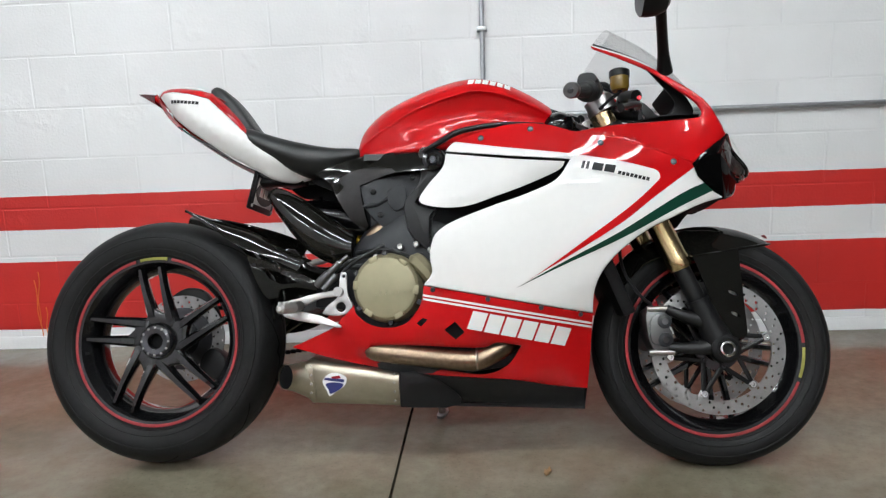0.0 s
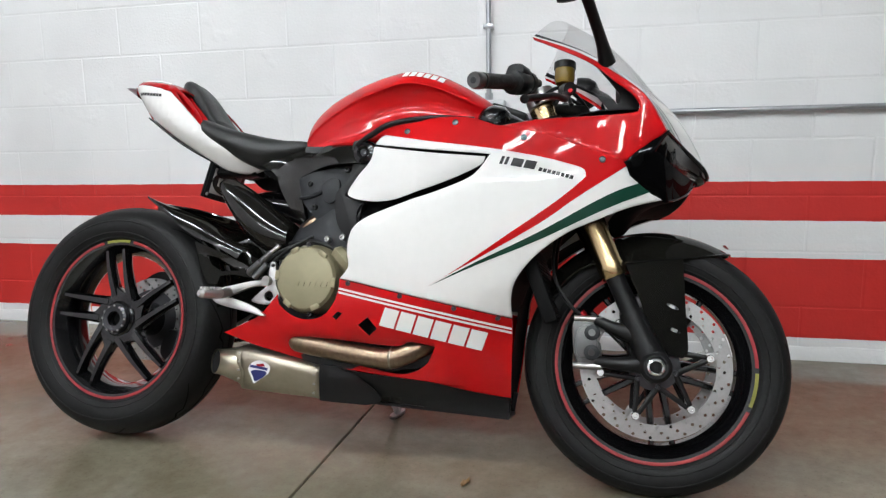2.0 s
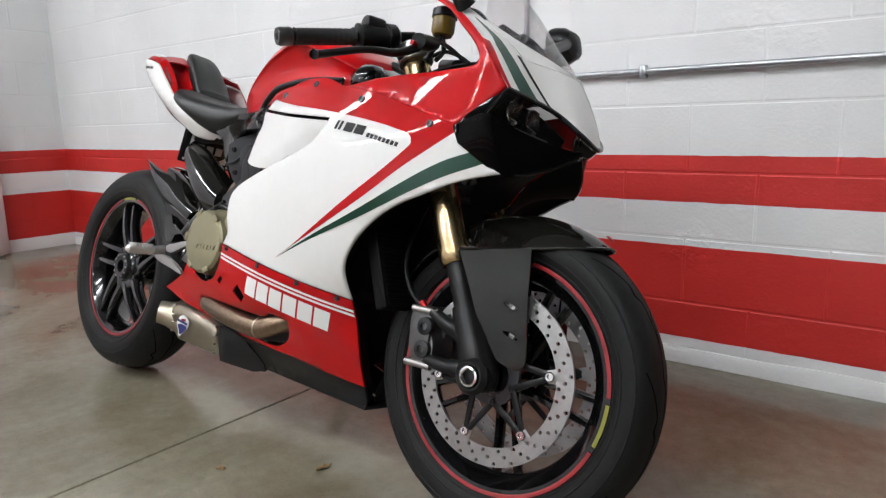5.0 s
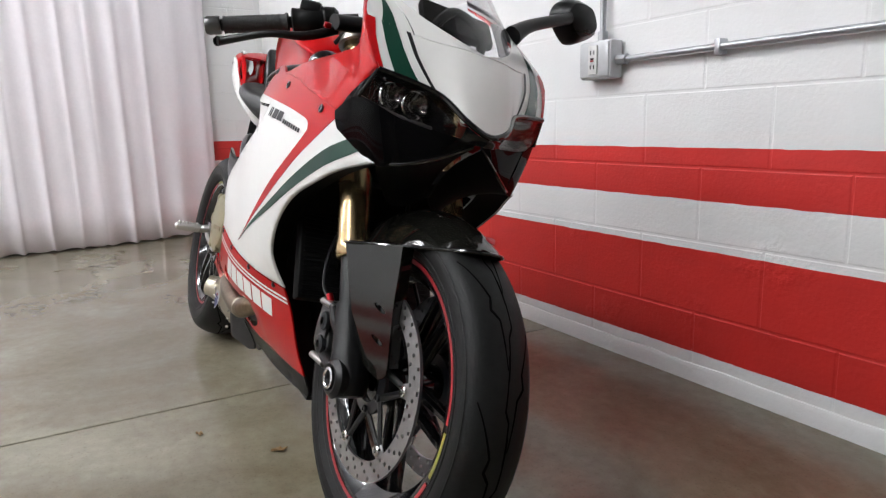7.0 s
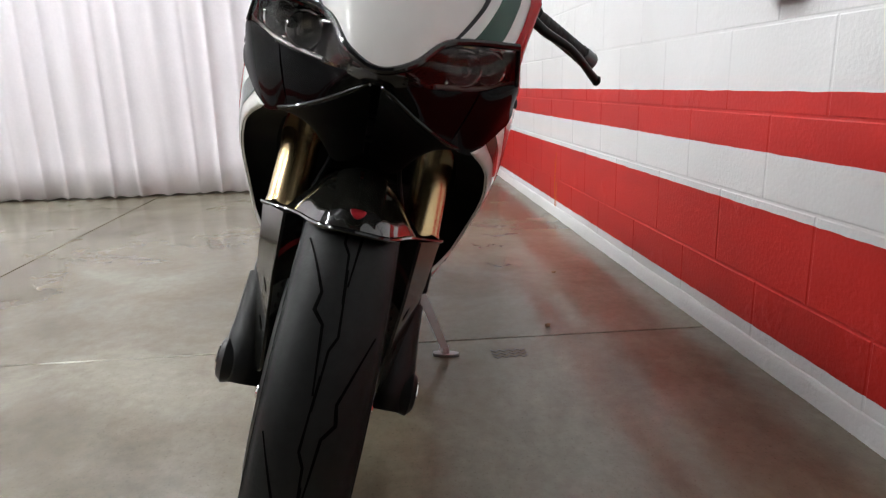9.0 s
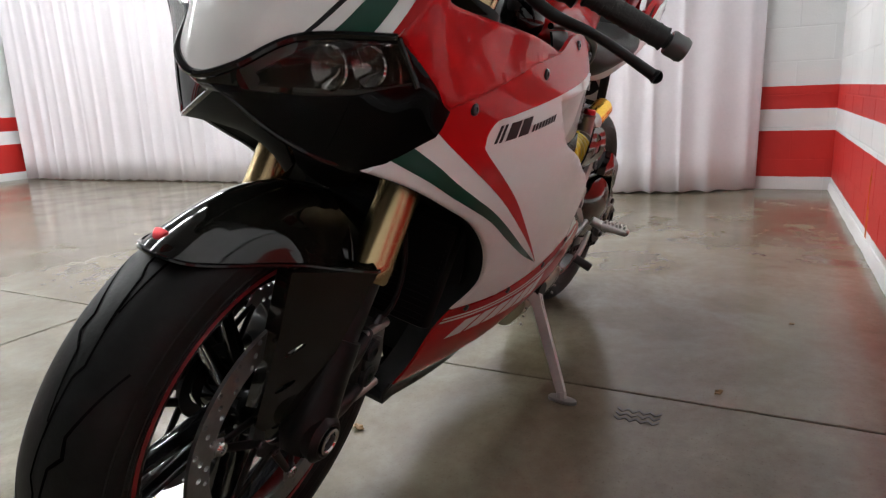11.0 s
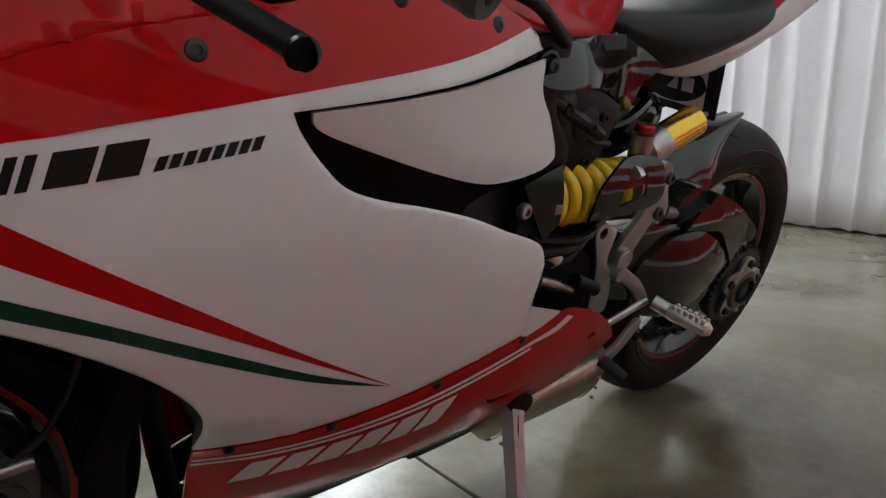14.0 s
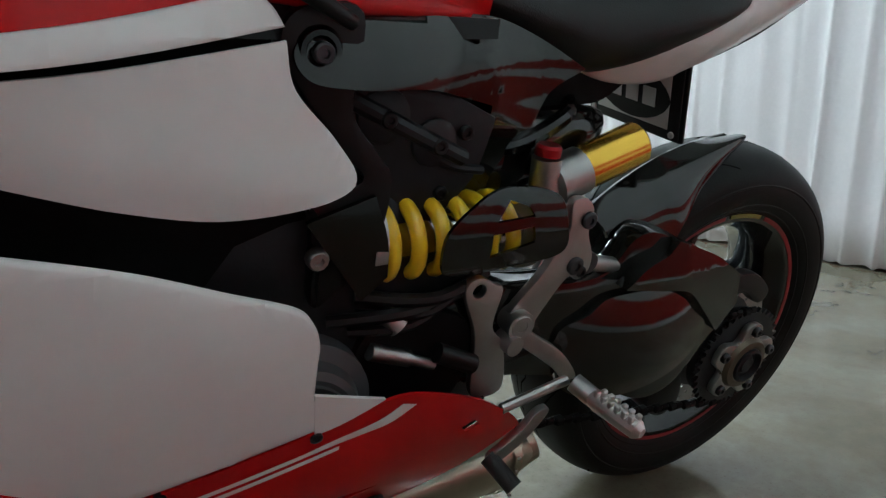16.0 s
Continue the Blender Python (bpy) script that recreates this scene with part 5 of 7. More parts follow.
# headlamps in a black face
for s in (-1, 1):
    top = [(1.540, s * 0.034, 0.746), (1.498, s * 0.076, 0.785), (1.476, s * 0.118, 0.794), (1.452, s * 0.166, 0.804)]
    mid = [(1.531, s * 0.030, 0.724), (1.500, s * 0.070, 0.727), (1.466, s * 0.130, 0.738), (1.424, s * 0.180, 0.758)]
    low = [(1.522, s * 0.008, 0.716), (1.500, s * 0.060, 0.684), (1.470, s * 0.105, 0.664), (1.442, s * 0.134, 0.660)]
    out = [(1.424, s * 0.182, 0.758), (1.363, s * 0.193, 0.733), (1.376, s * 0.188, 0.703), (1.442, s * 0.140, 0.656)]
    lamp_ob = part("headlamp", ruled([Vector(p) - Vector((0.035, 0, 0.004)) for p in top], [Vector(p) - Vector((0.035, 0, -0.004)) for p in mid], 6, 5, (-0.004, 0, 0), 0.003), GLOSSB, bike, "dark twin headlamp under a smoked lens")
    lens = part("lens", ruled(top, mid, 8, 6, (0.003, s * 0.001, 0.002), 0.002), LENS, lamp_ob, "smoked clear lens")
    lens.visible_shadow = False
    for u in (0.12, 0.47, 0.80):
        a_, b_ = Vector(top[1]).lerp(Vector(top[3]), u), Vector(mid[1]).lerp(Vector(mid[3]), u)
        part("lamp_divider", tube_bm([a_ - Vector((0.020, 0, 0.006)), a_.lerp(b_, 0.5) - Vector((0.028, 0, 0)), b_ - Vector((0.020, 0, -0.004))], 0.0028, 6), CHROME, lamp_ob, "bright divider inside the lamp")
    part("lamp_strip", tube_bm([Vector(p) - Vector((0.014, 0, -0.003)) for p in mid[1:]], 0.004, 8), ALU, lamp_ob, "grey light strip")
    for u, r in ((0.28, 0.022), (0.62, 0.020)):
        c = Vector(top[1]).lerp(Vector(top[3]), u).lerp(Vector(mid[1]).lerp(Vector(mid[3]), u), 0.55) - Vector((0.020, 0, 0))
        bm = turned_bm([(0, -0.006), (r * 0.55, 0.0), (r * 0.9, 0.010), (r, 0.012), (r * 1.08, 0.010)], 24, "x")
        part("reflector", moved(bm, Matrix.Translation(c)), CHROME, lamp_ob, "chromed lamp reflector")
    rim = [Vector(p) + Vector((0.001, 0, -0.002)) for p in (rows_a[0][16:] if s > 0 else rows_a[0][:17])]
    part("lamp_trim", tube_bm(rim, 0.0048, 8, 1), GLOSSB, lamp_ob, "gloss black frame of the lamp")
    part("lamp_trim", tube_bm([top[3], mid[3]], 0.0035, 8), GLOSSB, lamp_ob)
    part("intake_face", ruled([Vector((1.538, s * 0.004, 0.722))] + [Vector(p) - Vector((0.001, 0, 0.0)) for p in mid[1:]], low, 8, 6, (0.001, 0, 0), 0.003), DEEPB, bike, "gloss black face below the headlamp")
    part("intake_cheek", ruled([mid[2], mid[3], out[1]], [low[2], out[3], out[2]], 8, 6, (0.001, s * 0.002, 0), 0.003), DEEPB, bike, "gloss black cheek beside the intake")
    part("cheek_strip", ruled([(1.450, s * 0.166, 0.807), (1.398, s * 0.184, 0.764), (1.352, s * 0.187, 0.733)], [(1.449, s * 0.164, 0.799), (1.424, s * 0.180, 0.757), (1.362, s * 0.191, 0.731)], 6, 4, (0.001, s * 0.001, 0), 0.003), DEEPB, bike, "gloss black strip beside the headlamp")
    part("intake_edge", tube_bm(low, 0.0032, 8), GLOSSB, bike)
    part("intake_lip", ruled([(1.476, s * 0.090, 0.674), (1.455, s * 0.112, 0.668), (1.430, s * 0.139, 0.655)], [(1.470, s * 0.104, 0.681), (1.440, s * 0.134, 0.684), (1.409, s * 0.158, 0.684)], 4, 3, (0.001, 0, 0), 0.002), GLOSSB, bike, "gloss black corner facet of the intake")
    part("bridge_wing", ruled([(1.552, 0, 0.729), (1.545, s * 0.018, 0.733), (1.534, s * 0.036, 0.744)], [(1.536, 0, 0.716), (1.530, s * 0.020, 0.718), (1.524, s * 0.036, 0.722)], 4, 3, (0.004, 0, 0), 0.002), GLOSSB, bike, "gloss black bridge between the headlamps")
    part("intake_shroud", ruled([Vector(p) for p in low], [(1.38, s * 0.004, 0.62), (1.36, s * 0.03, 0.60), (1.34, s * 0.05, 0.60), (1.33, s * 0.062, 0.62)], 8, 5, (-0.02, 0, 0.01), 0.003), DARKIN, bike, "black inner shroud under the nose")

# cockpit
part("dash_tray", ruled([(1.40, -0.14, 0.865), (1.42, 0, 0.865), (1.40, 0.14, 0.865)], [(1.22, -0.15, 0.845), (1.20, 0, 0.840), (1.22, 0.15, 0.845)], 6, 4, (0, 0, 0.01), 0.003), DARKIN, bike)
part("instrument", moved(box_bm((-0.008, -0.075, -0.028), (0.012, 0.075, 0.034), 0.008), pose(1.362, 0, 0.935, 0, -35, 0)), DARKIN, bike, "black instrument housing")
part("nose_frame", tube_bm([(1.30, -0.07, 0.83), (1.38, -0.05, 0.92), (1.36, 0, 0.96), (1.38, 0.05, 0.92), (1.30, 0.07, 0.83)], 0.009, 10), SATINB, bike)
for s in (-1, 1):
    a, b = (Vector((1.160, -0.112, 0.944)), Vector((1.070, -0.356, 0.867))) if s < 0 else (Vector((1.150, 0.112, 0.938)), Vector((1.050, 0.354, 0.854)))
    d = (b - a).normalized()
    part("clip_on", moved(tube_bm([a, b], 0.011, 14, smooth=False), STEER @ STEER.inverted()), SATINB, bike)
    clamp = turned_bm([(0.028, -0.018), (0.036, -0.018), (0.036, 0.018), (0.028, 0.018)], 24, "z", closed=True)
    part("bar_clamp", moved(clamp, Matrix.Translation(a + Vector((0.008, -s * 0.002, -0.040))) @ AXIS_D.to_track_quat("Z", "Y").to_matrix().to_4x4()), ALU, bike)
    g = part("grip", tube_bm([a.lerp(b, q) for q in (0.50, 0.51, 0.53, 0.94, 0.955)], [0.0165, 0.0185, 0.0155, 0.0158, 0.0172], 20, smooth=False), GRIP, bike, "black rubber handlebar grip")
    for k in range(9):
        q = 0.56 + k * 0.042
        part("grip_rib", tube_bm([a.lerp(b, q), a.lerp(b, q + 0.012)], 0.0163, 18, smooth=False), GRIP, g)
    part("bar_end", tube_bm([b - d * 0.006, b - d * 0.002, b + d * 0.010, b + d * 0.016, b + d * 0.022], [0.0165, 0.0178, 0.0172, 0.0178, 0.0155], 24, smooth=False), CALI, g, "machined aluminium bar end")
    part("bar_end_screw", moved(bolt(b + d * 0.0215, d, 0.007, 0.002), Matrix.Identity(4)), BOLT, g)
    sw = Vector(a.lerp(b, 0.31))
    switch = part("switch_pod", tube_bm([a.lerp(b, q) for q in (0.14, 0.17, 0.24, 0.255, 0.27, 0.40, 0.43, 0.47, 0.48)], [0.017, 0.025, 0.027, 0.0245, 0.027, 0.028, 0.025, 0.027, 0.022], 16, smooth=False), SATINB, bike, "black handlebar switch pod")
    part("pod_hump", moved(slab([(-0.022, 0.010), (0.020, 0.012), (0.018, 0.034), (-0.004, 0.040), (-0.020, 0.034)], -0.020, 0.020, 0.006), Matrix.Translation(Vector(a.lerp(b, 0.36))) @ Matrix.Rotation(radians(s * 22), 4, "Z")), SATINB, switch)
    for dz, dx, mt in ((0.018, -0.020, SATINB), (0.004, -0.028, BOLT), (-0.010, -0.026, REDAN if s < 0 else BOLT), (0.024, 0.004, SATINB)):
        part("switch_button", box_bm(sw + Vector((dx - 0.007, -0.007, dz - 0.004)), sw + Vector((dx + 0.007, 0.007, dz + 0.006)), 0.002), mt, switch)
    piv = Vector((1.232, s * 0.175, 0.893))
    tip = Vector((1.167, -0.366, 0.821)) if s < 0 else Vector((1.146, 0.364, 0.810))
    part("lever", tube_bm([piv, piv.lerp(tip, 0.3) + Vector((0.022, 0, -0.008)), piv.lerp(tip, 0.62) + Vector((0.026, 0, 0.002)), tip - (tip - piv).normalized() * 0.012, tip], [0.009, 0.008, 0.0065, 0.0075, 0.0095], 12), SATINB, bike, "black hand lever")
    part("master_cylinder", tube_bm([piv + Vector((0.01, s * 0.01, 0.01)), piv + Vector((-0.004, -s * 0.03, 0.02)), piv + Vector((-0.01, -s * 0.06, 0.03))], [0.015, 0.016, 0.013], 14), SATINB, bike, "black radial brake cylinder")
    part("lever_adjuster", moved(turned_bm([(0, -0.006), (0.005, -0.006), (0.006, 0), (0.005, 0.006), (0, 0.006)], 10, "y"), Matrix.Translation(piv + Vector((0.012, s * 0.022, 0)))), REDAN, bike)
res = Vector((1.221, -0.095, 0.965))
pot = part("brake_reservoir", moved(turned_bm([(0, -0.018), (0.020, -0.018), (0.024, -0.010), (0.024, 0.018), (0, 0.018)], 28, "z"), Matrix.Translation(res)), FLUID, bike, "translucent reservoir with amber fluid")
part("lid", moved(turned_bm([(0, 0.036), (0.022, 0.036), (0.026, 0.033), (0.0265, 0.018), (0.023, 0.016), (0, 0.016)], 28, "z"), Matrix.Translation(res)), SATINB, pot, "black screw lid")
part("reservoir_bracket", tube_bm([res - Vector((0, 0, 0.018)), res - Vector((0.005, 0.012, 0.045)), res - Vector((0.02, 0.02, 0.075))], 0.006, 8), BOLT, bike)
part("reservoir_hose", tube_bm([res - Vector((0.0, 0.0, 0.018)), res - Vector((-0.01, 0.0, 0.05)), res - Vector((-0.02, 0.03, 0.08))], 0.005, 8), SATINB, bike)
res2 = Vector((1.215, 0.10, 0.935))
pot = part("clutch_reservoir", moved(turned_bm([(0, -0.016), (0.014, -0.016), (0.016, 0.016), (0, 0.016)], 20, "z"), Matrix.Translation(res2)), FLUID, bike, "small translucent clutch reservoir")
part("lid", moved(turned_bm([(0, 0.027), (0.016, 0.027), (0.018, 0.014), (0, 0.014)], 20, "z"), Matrix.Translation(res2)), SATINB, pot)
part("steering_damper", tube_bm([(1.20, -0.05, 0.90), (1.27, -0.09, 0.88)], 0.014, 14, smooth=False), SATINB, bike)
for k in range(4):
    part("cable", tube_bm([(1.16, -0.15 + k * 0.05, 0.885), (1.22, -0.12 + k * 0.05, 0.93 - k * 0.008), (1.28, -0.06 + k * 0.02, 0.88), (1.26, -0.03, 0.80)], 0.0045, 8), SATINB, bike)
for s in (-1, 1):
    part("air_box_side", loft_bm([[Vector((x, s * y, z)) for y, z in ((0.05, 0.79), (0.05, 0.90 - k), (0.12 - k, 0.885 - k), (0.145 - k, 0.84), (0.14, 0.79))] for x, k in ((1.02, 0.0), (1.08, 0.005), (1.14, 0.03))]), GLOSSB, bike, "gloss black air box corner")
for s in (-1, 1):
    dome = turned_bm([(0, -0.040), (0.020, -0.037), (0.034, -0.024), (0.040, 0.0), (0.034, 0.026), (0.022, 0.036), (0, 0.038)], 24, "x", (1.062, s * 0.128, 0.848))
    part("air_box_dome", dome, GLOSSB, bike, "gloss black rounded corner cover", 60)
part("ignition_cover", moved(box_bm((-0.05, -0.05, -0.012), (0.05, 0.05, 0.012), 0.01), pose(1.08, 0, 0.90, 0, 20, 0)), SATINB, bike)

for s in (-1, 1):
    panel = [(1.285, 0.990, 1), (1.336, 0.970), (1.392, 0.890), (1.380, 0.858, 1), (1.320, 0.856, 1), (1.350, 0.897), (1.330, 0.935)]
    part("cockpit_panel", sheet(panel, lambda x, z: 0.118, s, 0, 0.004), SATINB, bike, "black inner panel behind the screen")
# mirrors
for s in (-1, 1):
    stem = tube_bm([(1.320, s * 0.150, 0.972), (1.307, s * 0.195, 1.008), (1.281, s * 0.29, 1.056), (1.276, s * 0.308, 1.066)], [0.020, 0.0135, 0.0125, 0.014], 14)
    mr = part("mirror", stem, SATINB, bike, "black stalk mirror with built-in indicator")
    rings = []
    for k, (dx, sc) in enumerate(((0.030, 0.25), (0.022, 0.72), (0.006, 0.95), (-0.012, 1.0), (-0.022, 0.97))):
        cx, cy, cz = 1.250 + 1.25 * dx, 0.345, 1.072
        ring = [(-0.052, 0.0), (-0.045, 0.030), (-0.02, 0.046), (0.03, 0.044), (0.056, 0.012), (0.058, -0.012), (0.030, -0.036), (0.002, -0.046), (-0.03, -0.026)]
        rings.append([Vector((cx, s * (cy + y * sc), cz + z * sc)) for y, z in spline(ring, 3, True)])
    part("shell", loft_bm(rings), SATINB, mr, "black mirror shell")
    ring = [(-0.046, 0.0), (-0.04, 0.026), (-0.018, 0.041), (0.028, 0.039), (0.050, 0.010), (0.051, -0.010), (0.027, -0.031), (0.002, -0.041), (-0.026, -0.022)]
    g = loft_bm([[Vector((1.258 + dx, s * (0.345 + y), 1.072 + z)) for y, z in spline(ring, 3, True)] for dx in (-0.0225, -0.0235)])
    part("mirror_glass", g, CHROME, mr, "silvered mirror glass")
    ind = [Vector((1.2785 - 0.0005 * k - 0.006 * abs(k - 3) / 3, s * (0.325 + 0.011 * k), 1.047 + 0.002 * k)) for k in range(7)]
    part("indicator", tube_bm(ind, [0.003, 0.006, 0.0075, 0.008, 0.0075, 0.006, 0.003], 8), LENS, mr, "clear indicator strip")

# tank
TANK = [(0.532, 0.800, 0.842, 0.045, 0.820), (0.556, 0.795, 0.890, 0.085, 0.835), (0.615, 0.795, 0.938, 0.118, 0.868), (0.70, 0.795, 0.972, 0.147, 0.905),
        (0.78, 0.800, 0.993, 0.170, 0.925), (0.85, 0.805, 0.999, 0.182, 0.937), (0.92, 0.812, 0.985, 0.180, 0.925), (0.99, 0.820, 0.950, 0.172, 0.898), (1.035, 0.828, 0.922, 0.150, 0.880), (1.045, 0.835, 0.915, 0.135, 0.876)]
TANK_D = spline(TANK, 6)


def tank_half(x, zb, zt, w, zm):
    h = zm - zb
    q = max(0, 1 - abs(x - 0.85) / 0.24)
    waist = 0.040 * q * q * (3 - 2 * q)
    return [(0, zb), (w * 0.86, zb), (w * 0.93 - waist * 0.3, zb + 0.25 * h), (w * 0.965 - waist * 0.7, zb + 0.62 * h), (w * 0.99 - waist * 0.25, zm - 0.010), (w, zm), (w * 0.80, zm + 0.62 * (zt - zm)), (w * 0.40, zt - 0.06 * (zt - zm)), (0, zt)]


rings = [ring_x(st[0], tank_half(*st), 4) for st in TANK_D]
tank = part("fuel_tank", loft_bm(rings), RED, bike, "glossy red fuel tank", 70)
part("filler_cap", moved(turned_bm([(0, 0.008), (0.030, 0.008), (0.036, 0.003), (0.038, -0.006)], 32, "z"), pose(0.86, 0, 0.999, 0, 6, 0)), BOLT, tank, "round dark filler cap")


def on_tank(x, frac):
    """A place on the tank's right shoulder: frac 0 at the widest line, 1 at the top."""
    st = [float(np.interp(x, [t[0] for t in TANK_D], [t[i] for t in TANK_D])) for i in range(5)]
    pts = spline(tank_half(*st), 4)[20:]
    i = frac * (len(pts) - 1)
    p = pts[int(i)] * (1 - i % 1) + pts[min(int(i) + 1, len(pts) - 1)] * (i % 1)
    return Vector((x, -p[0], p[1]))


for s in (-1, 1):
    for k in range(6):
        xa, xb = 0.835 + k * 0.018, 0.835 + k * 0.018 + 0.014
        bm = bmesh.new()
        q = [on_tank(xa, 0.16), on_tank(xb, 0.16), on_tank(xb + 0.003, 0.30), on_tank(xa + 0.003, 0.30)]
        lift = (q[1] - q[0]).cross(q[3] - q[0]).normalized()
        lift = lift if lift.y < 0 else -lift
        bm.faces.new([bm.verts.new(p + lift * 0.0015) for p in q])
        if s > 0:
            bm.transform(MIRROR)
        part("lettering_bar", bm, WHITE, tank, "white slanted bar")
# black trim between tank and fairing
for s in (-1, 1):
    trim = tube_bm([(0.72, s * 0.150, 0.792), (0.766, s * 0.168, 0.813), (0.822, s * 0.178, 0.836), (0.92, s * 0.170, 0.850), (1.02, s * 0.165, 0.846)], [0.006, 0.007, 0.007, 0.006, 0.005], 12)
    part("tank_trim", trim, SATINB, bike, "black trim below the tank")
    part("tank_apron", sheet([(0.56, 0.802, 1), (0.70, 0.800), (0.78, 0.818), (0.90, 0.842), (1.03, 0.838, 1), (1.03, 0.80, 1), (0.80, 0.775), (0.56, 0.785, 1)], lambda x, z: half_width(x, z) - 0.03, s, 0, 0.004), SATINB, bike)

# seat
SEATS = [(0.235, 0.845, 0.893, 0.110), (0.265, 0.818, 0.884, 0.140), (0.33, 0.784, 0.862, 0.138), (0.41, 0.754, 0.846, 0.110), (0.47, 0.772, 0.838, 0.084), (0.525, 0.792, 0.835, 0.070), (0.555, 0.803, 0.830, 0.050)]
rings = []
for x, zb, zt, w in spline(SEATS, 5):
    h = zt - zb
    rings.append(ring_x(x, [(0, zb), (w * 0.66, zb), (w * 0.92, zb + 0.25 * h), (w, zb + 0.5 * h), (w * 0.88, zb + 0.86 * h), (w * 0.45, zt - 0.002), (0, zt - 0.004)], 4))
part("rider_seat", loft_bm(rings), SEAT, bike, "black vinyl rider seat", 60)
PAD = [(0.115, 1.002, 1.022, 0.034), (0.135, 0.985, 1.026, 0.046), (0.165, 0.955, 1.006, 0.052), (0.20, 0.905, 0.968, 0.056), (0.235, 0.875, 0.918, 0.058), (0.25, 0.872, 0.900, 0.054)]
rings = []
for x, zb, zt, w in spline(PAD, 5):
    h = zt - zb
    rings.append(ring_x(x, [(0, zb), (w * 0.9, zb), (w, zb + 0.4 * h), (w * 0.9, zb + 0.85 * h), (w * 0.5, zt), (0, zt)], 4))
part("pillion_pad", loft_bm(rings), SEAT, bike, "black pillion pad", 60)

# tail: white side panels, red top and ducts
TAIL_W = list(zip(*spline([(-0.12, 0.030), (-0.06, 0.062), (-0.02, 0.092), (0.05, 0.134), (0.10, 0.144), (0.16, 0.148), (0.25, 0.142), (0.33, 0.122), (0.43, 0.074), (0.55, 0.06)], 8)))
TAIL_L = list(zip(*spline([(-0.08, 1.01), (-0.01, 0.965), (0.057, 0.904), (0.105, 0.867), (0.184, 0.818), (0.27, 0.771), (0.32, 0.750), (0.42, 0.740)], 8)))
def tail_y(x, z):
    """Half-width of the tail, drawn in along its lower edge."""
    base = float(np.interp(x, TAIL_W[0], TAIL_W[1]))
    low = float(np.interp(x, TAIL_L[0], TAIL_L[1]))
    d = low + 0.045 - z
    return base - 0.48 * (d + math.sqrt(d * d + 0.0001))


tail_white = [(-0.009, 0.987, 1), (0.040, 0.983), (0.097, 0.972), (0.158, 0.954, 1), (0.210, 0.905), (0.257, 0.858), (0.289, 0.825), (0.364, 0.784), (0.425, 0.760, 1), (0.369, 0.742), (0.316, 0.747), (0.276, 0.768), (0.190, 0.818), (0.112, 0.867), (0.064, 0.904), (0.030, 0.936), (0.004, 0.968)]
tail_red = [(-0.022, 0.995, 1), (0.030, 0.996), (0.100, 0.988), (0.160, 0.974, 1), (0.203, 0.936), (0.248, 0.882), (0.264, 0.846, 1), (0.257, 0.860), (0.210, 0.907), (0.158, 0.956, 1), (0.097, 0.974), (0.040, 0.985), (-0.009, 0.989)]
duct_hole = [(0.168, 0.957), (0.194, 0.934), (0.236, 0.890), (0.226, 0.892), (0.188, 0.931)]
top_edge = lambda x: float(np.interp(x, (-0.009, 0.040, 0.097, 0.158, 0.210, 0.257), (0.987, 0.983, 0.972, 0.954, 0.905, 0.858)))
rim_y = lambda x, z: tail_y(x, z) - 0.004 - 0.8 * max(0, z - top_edge(x))
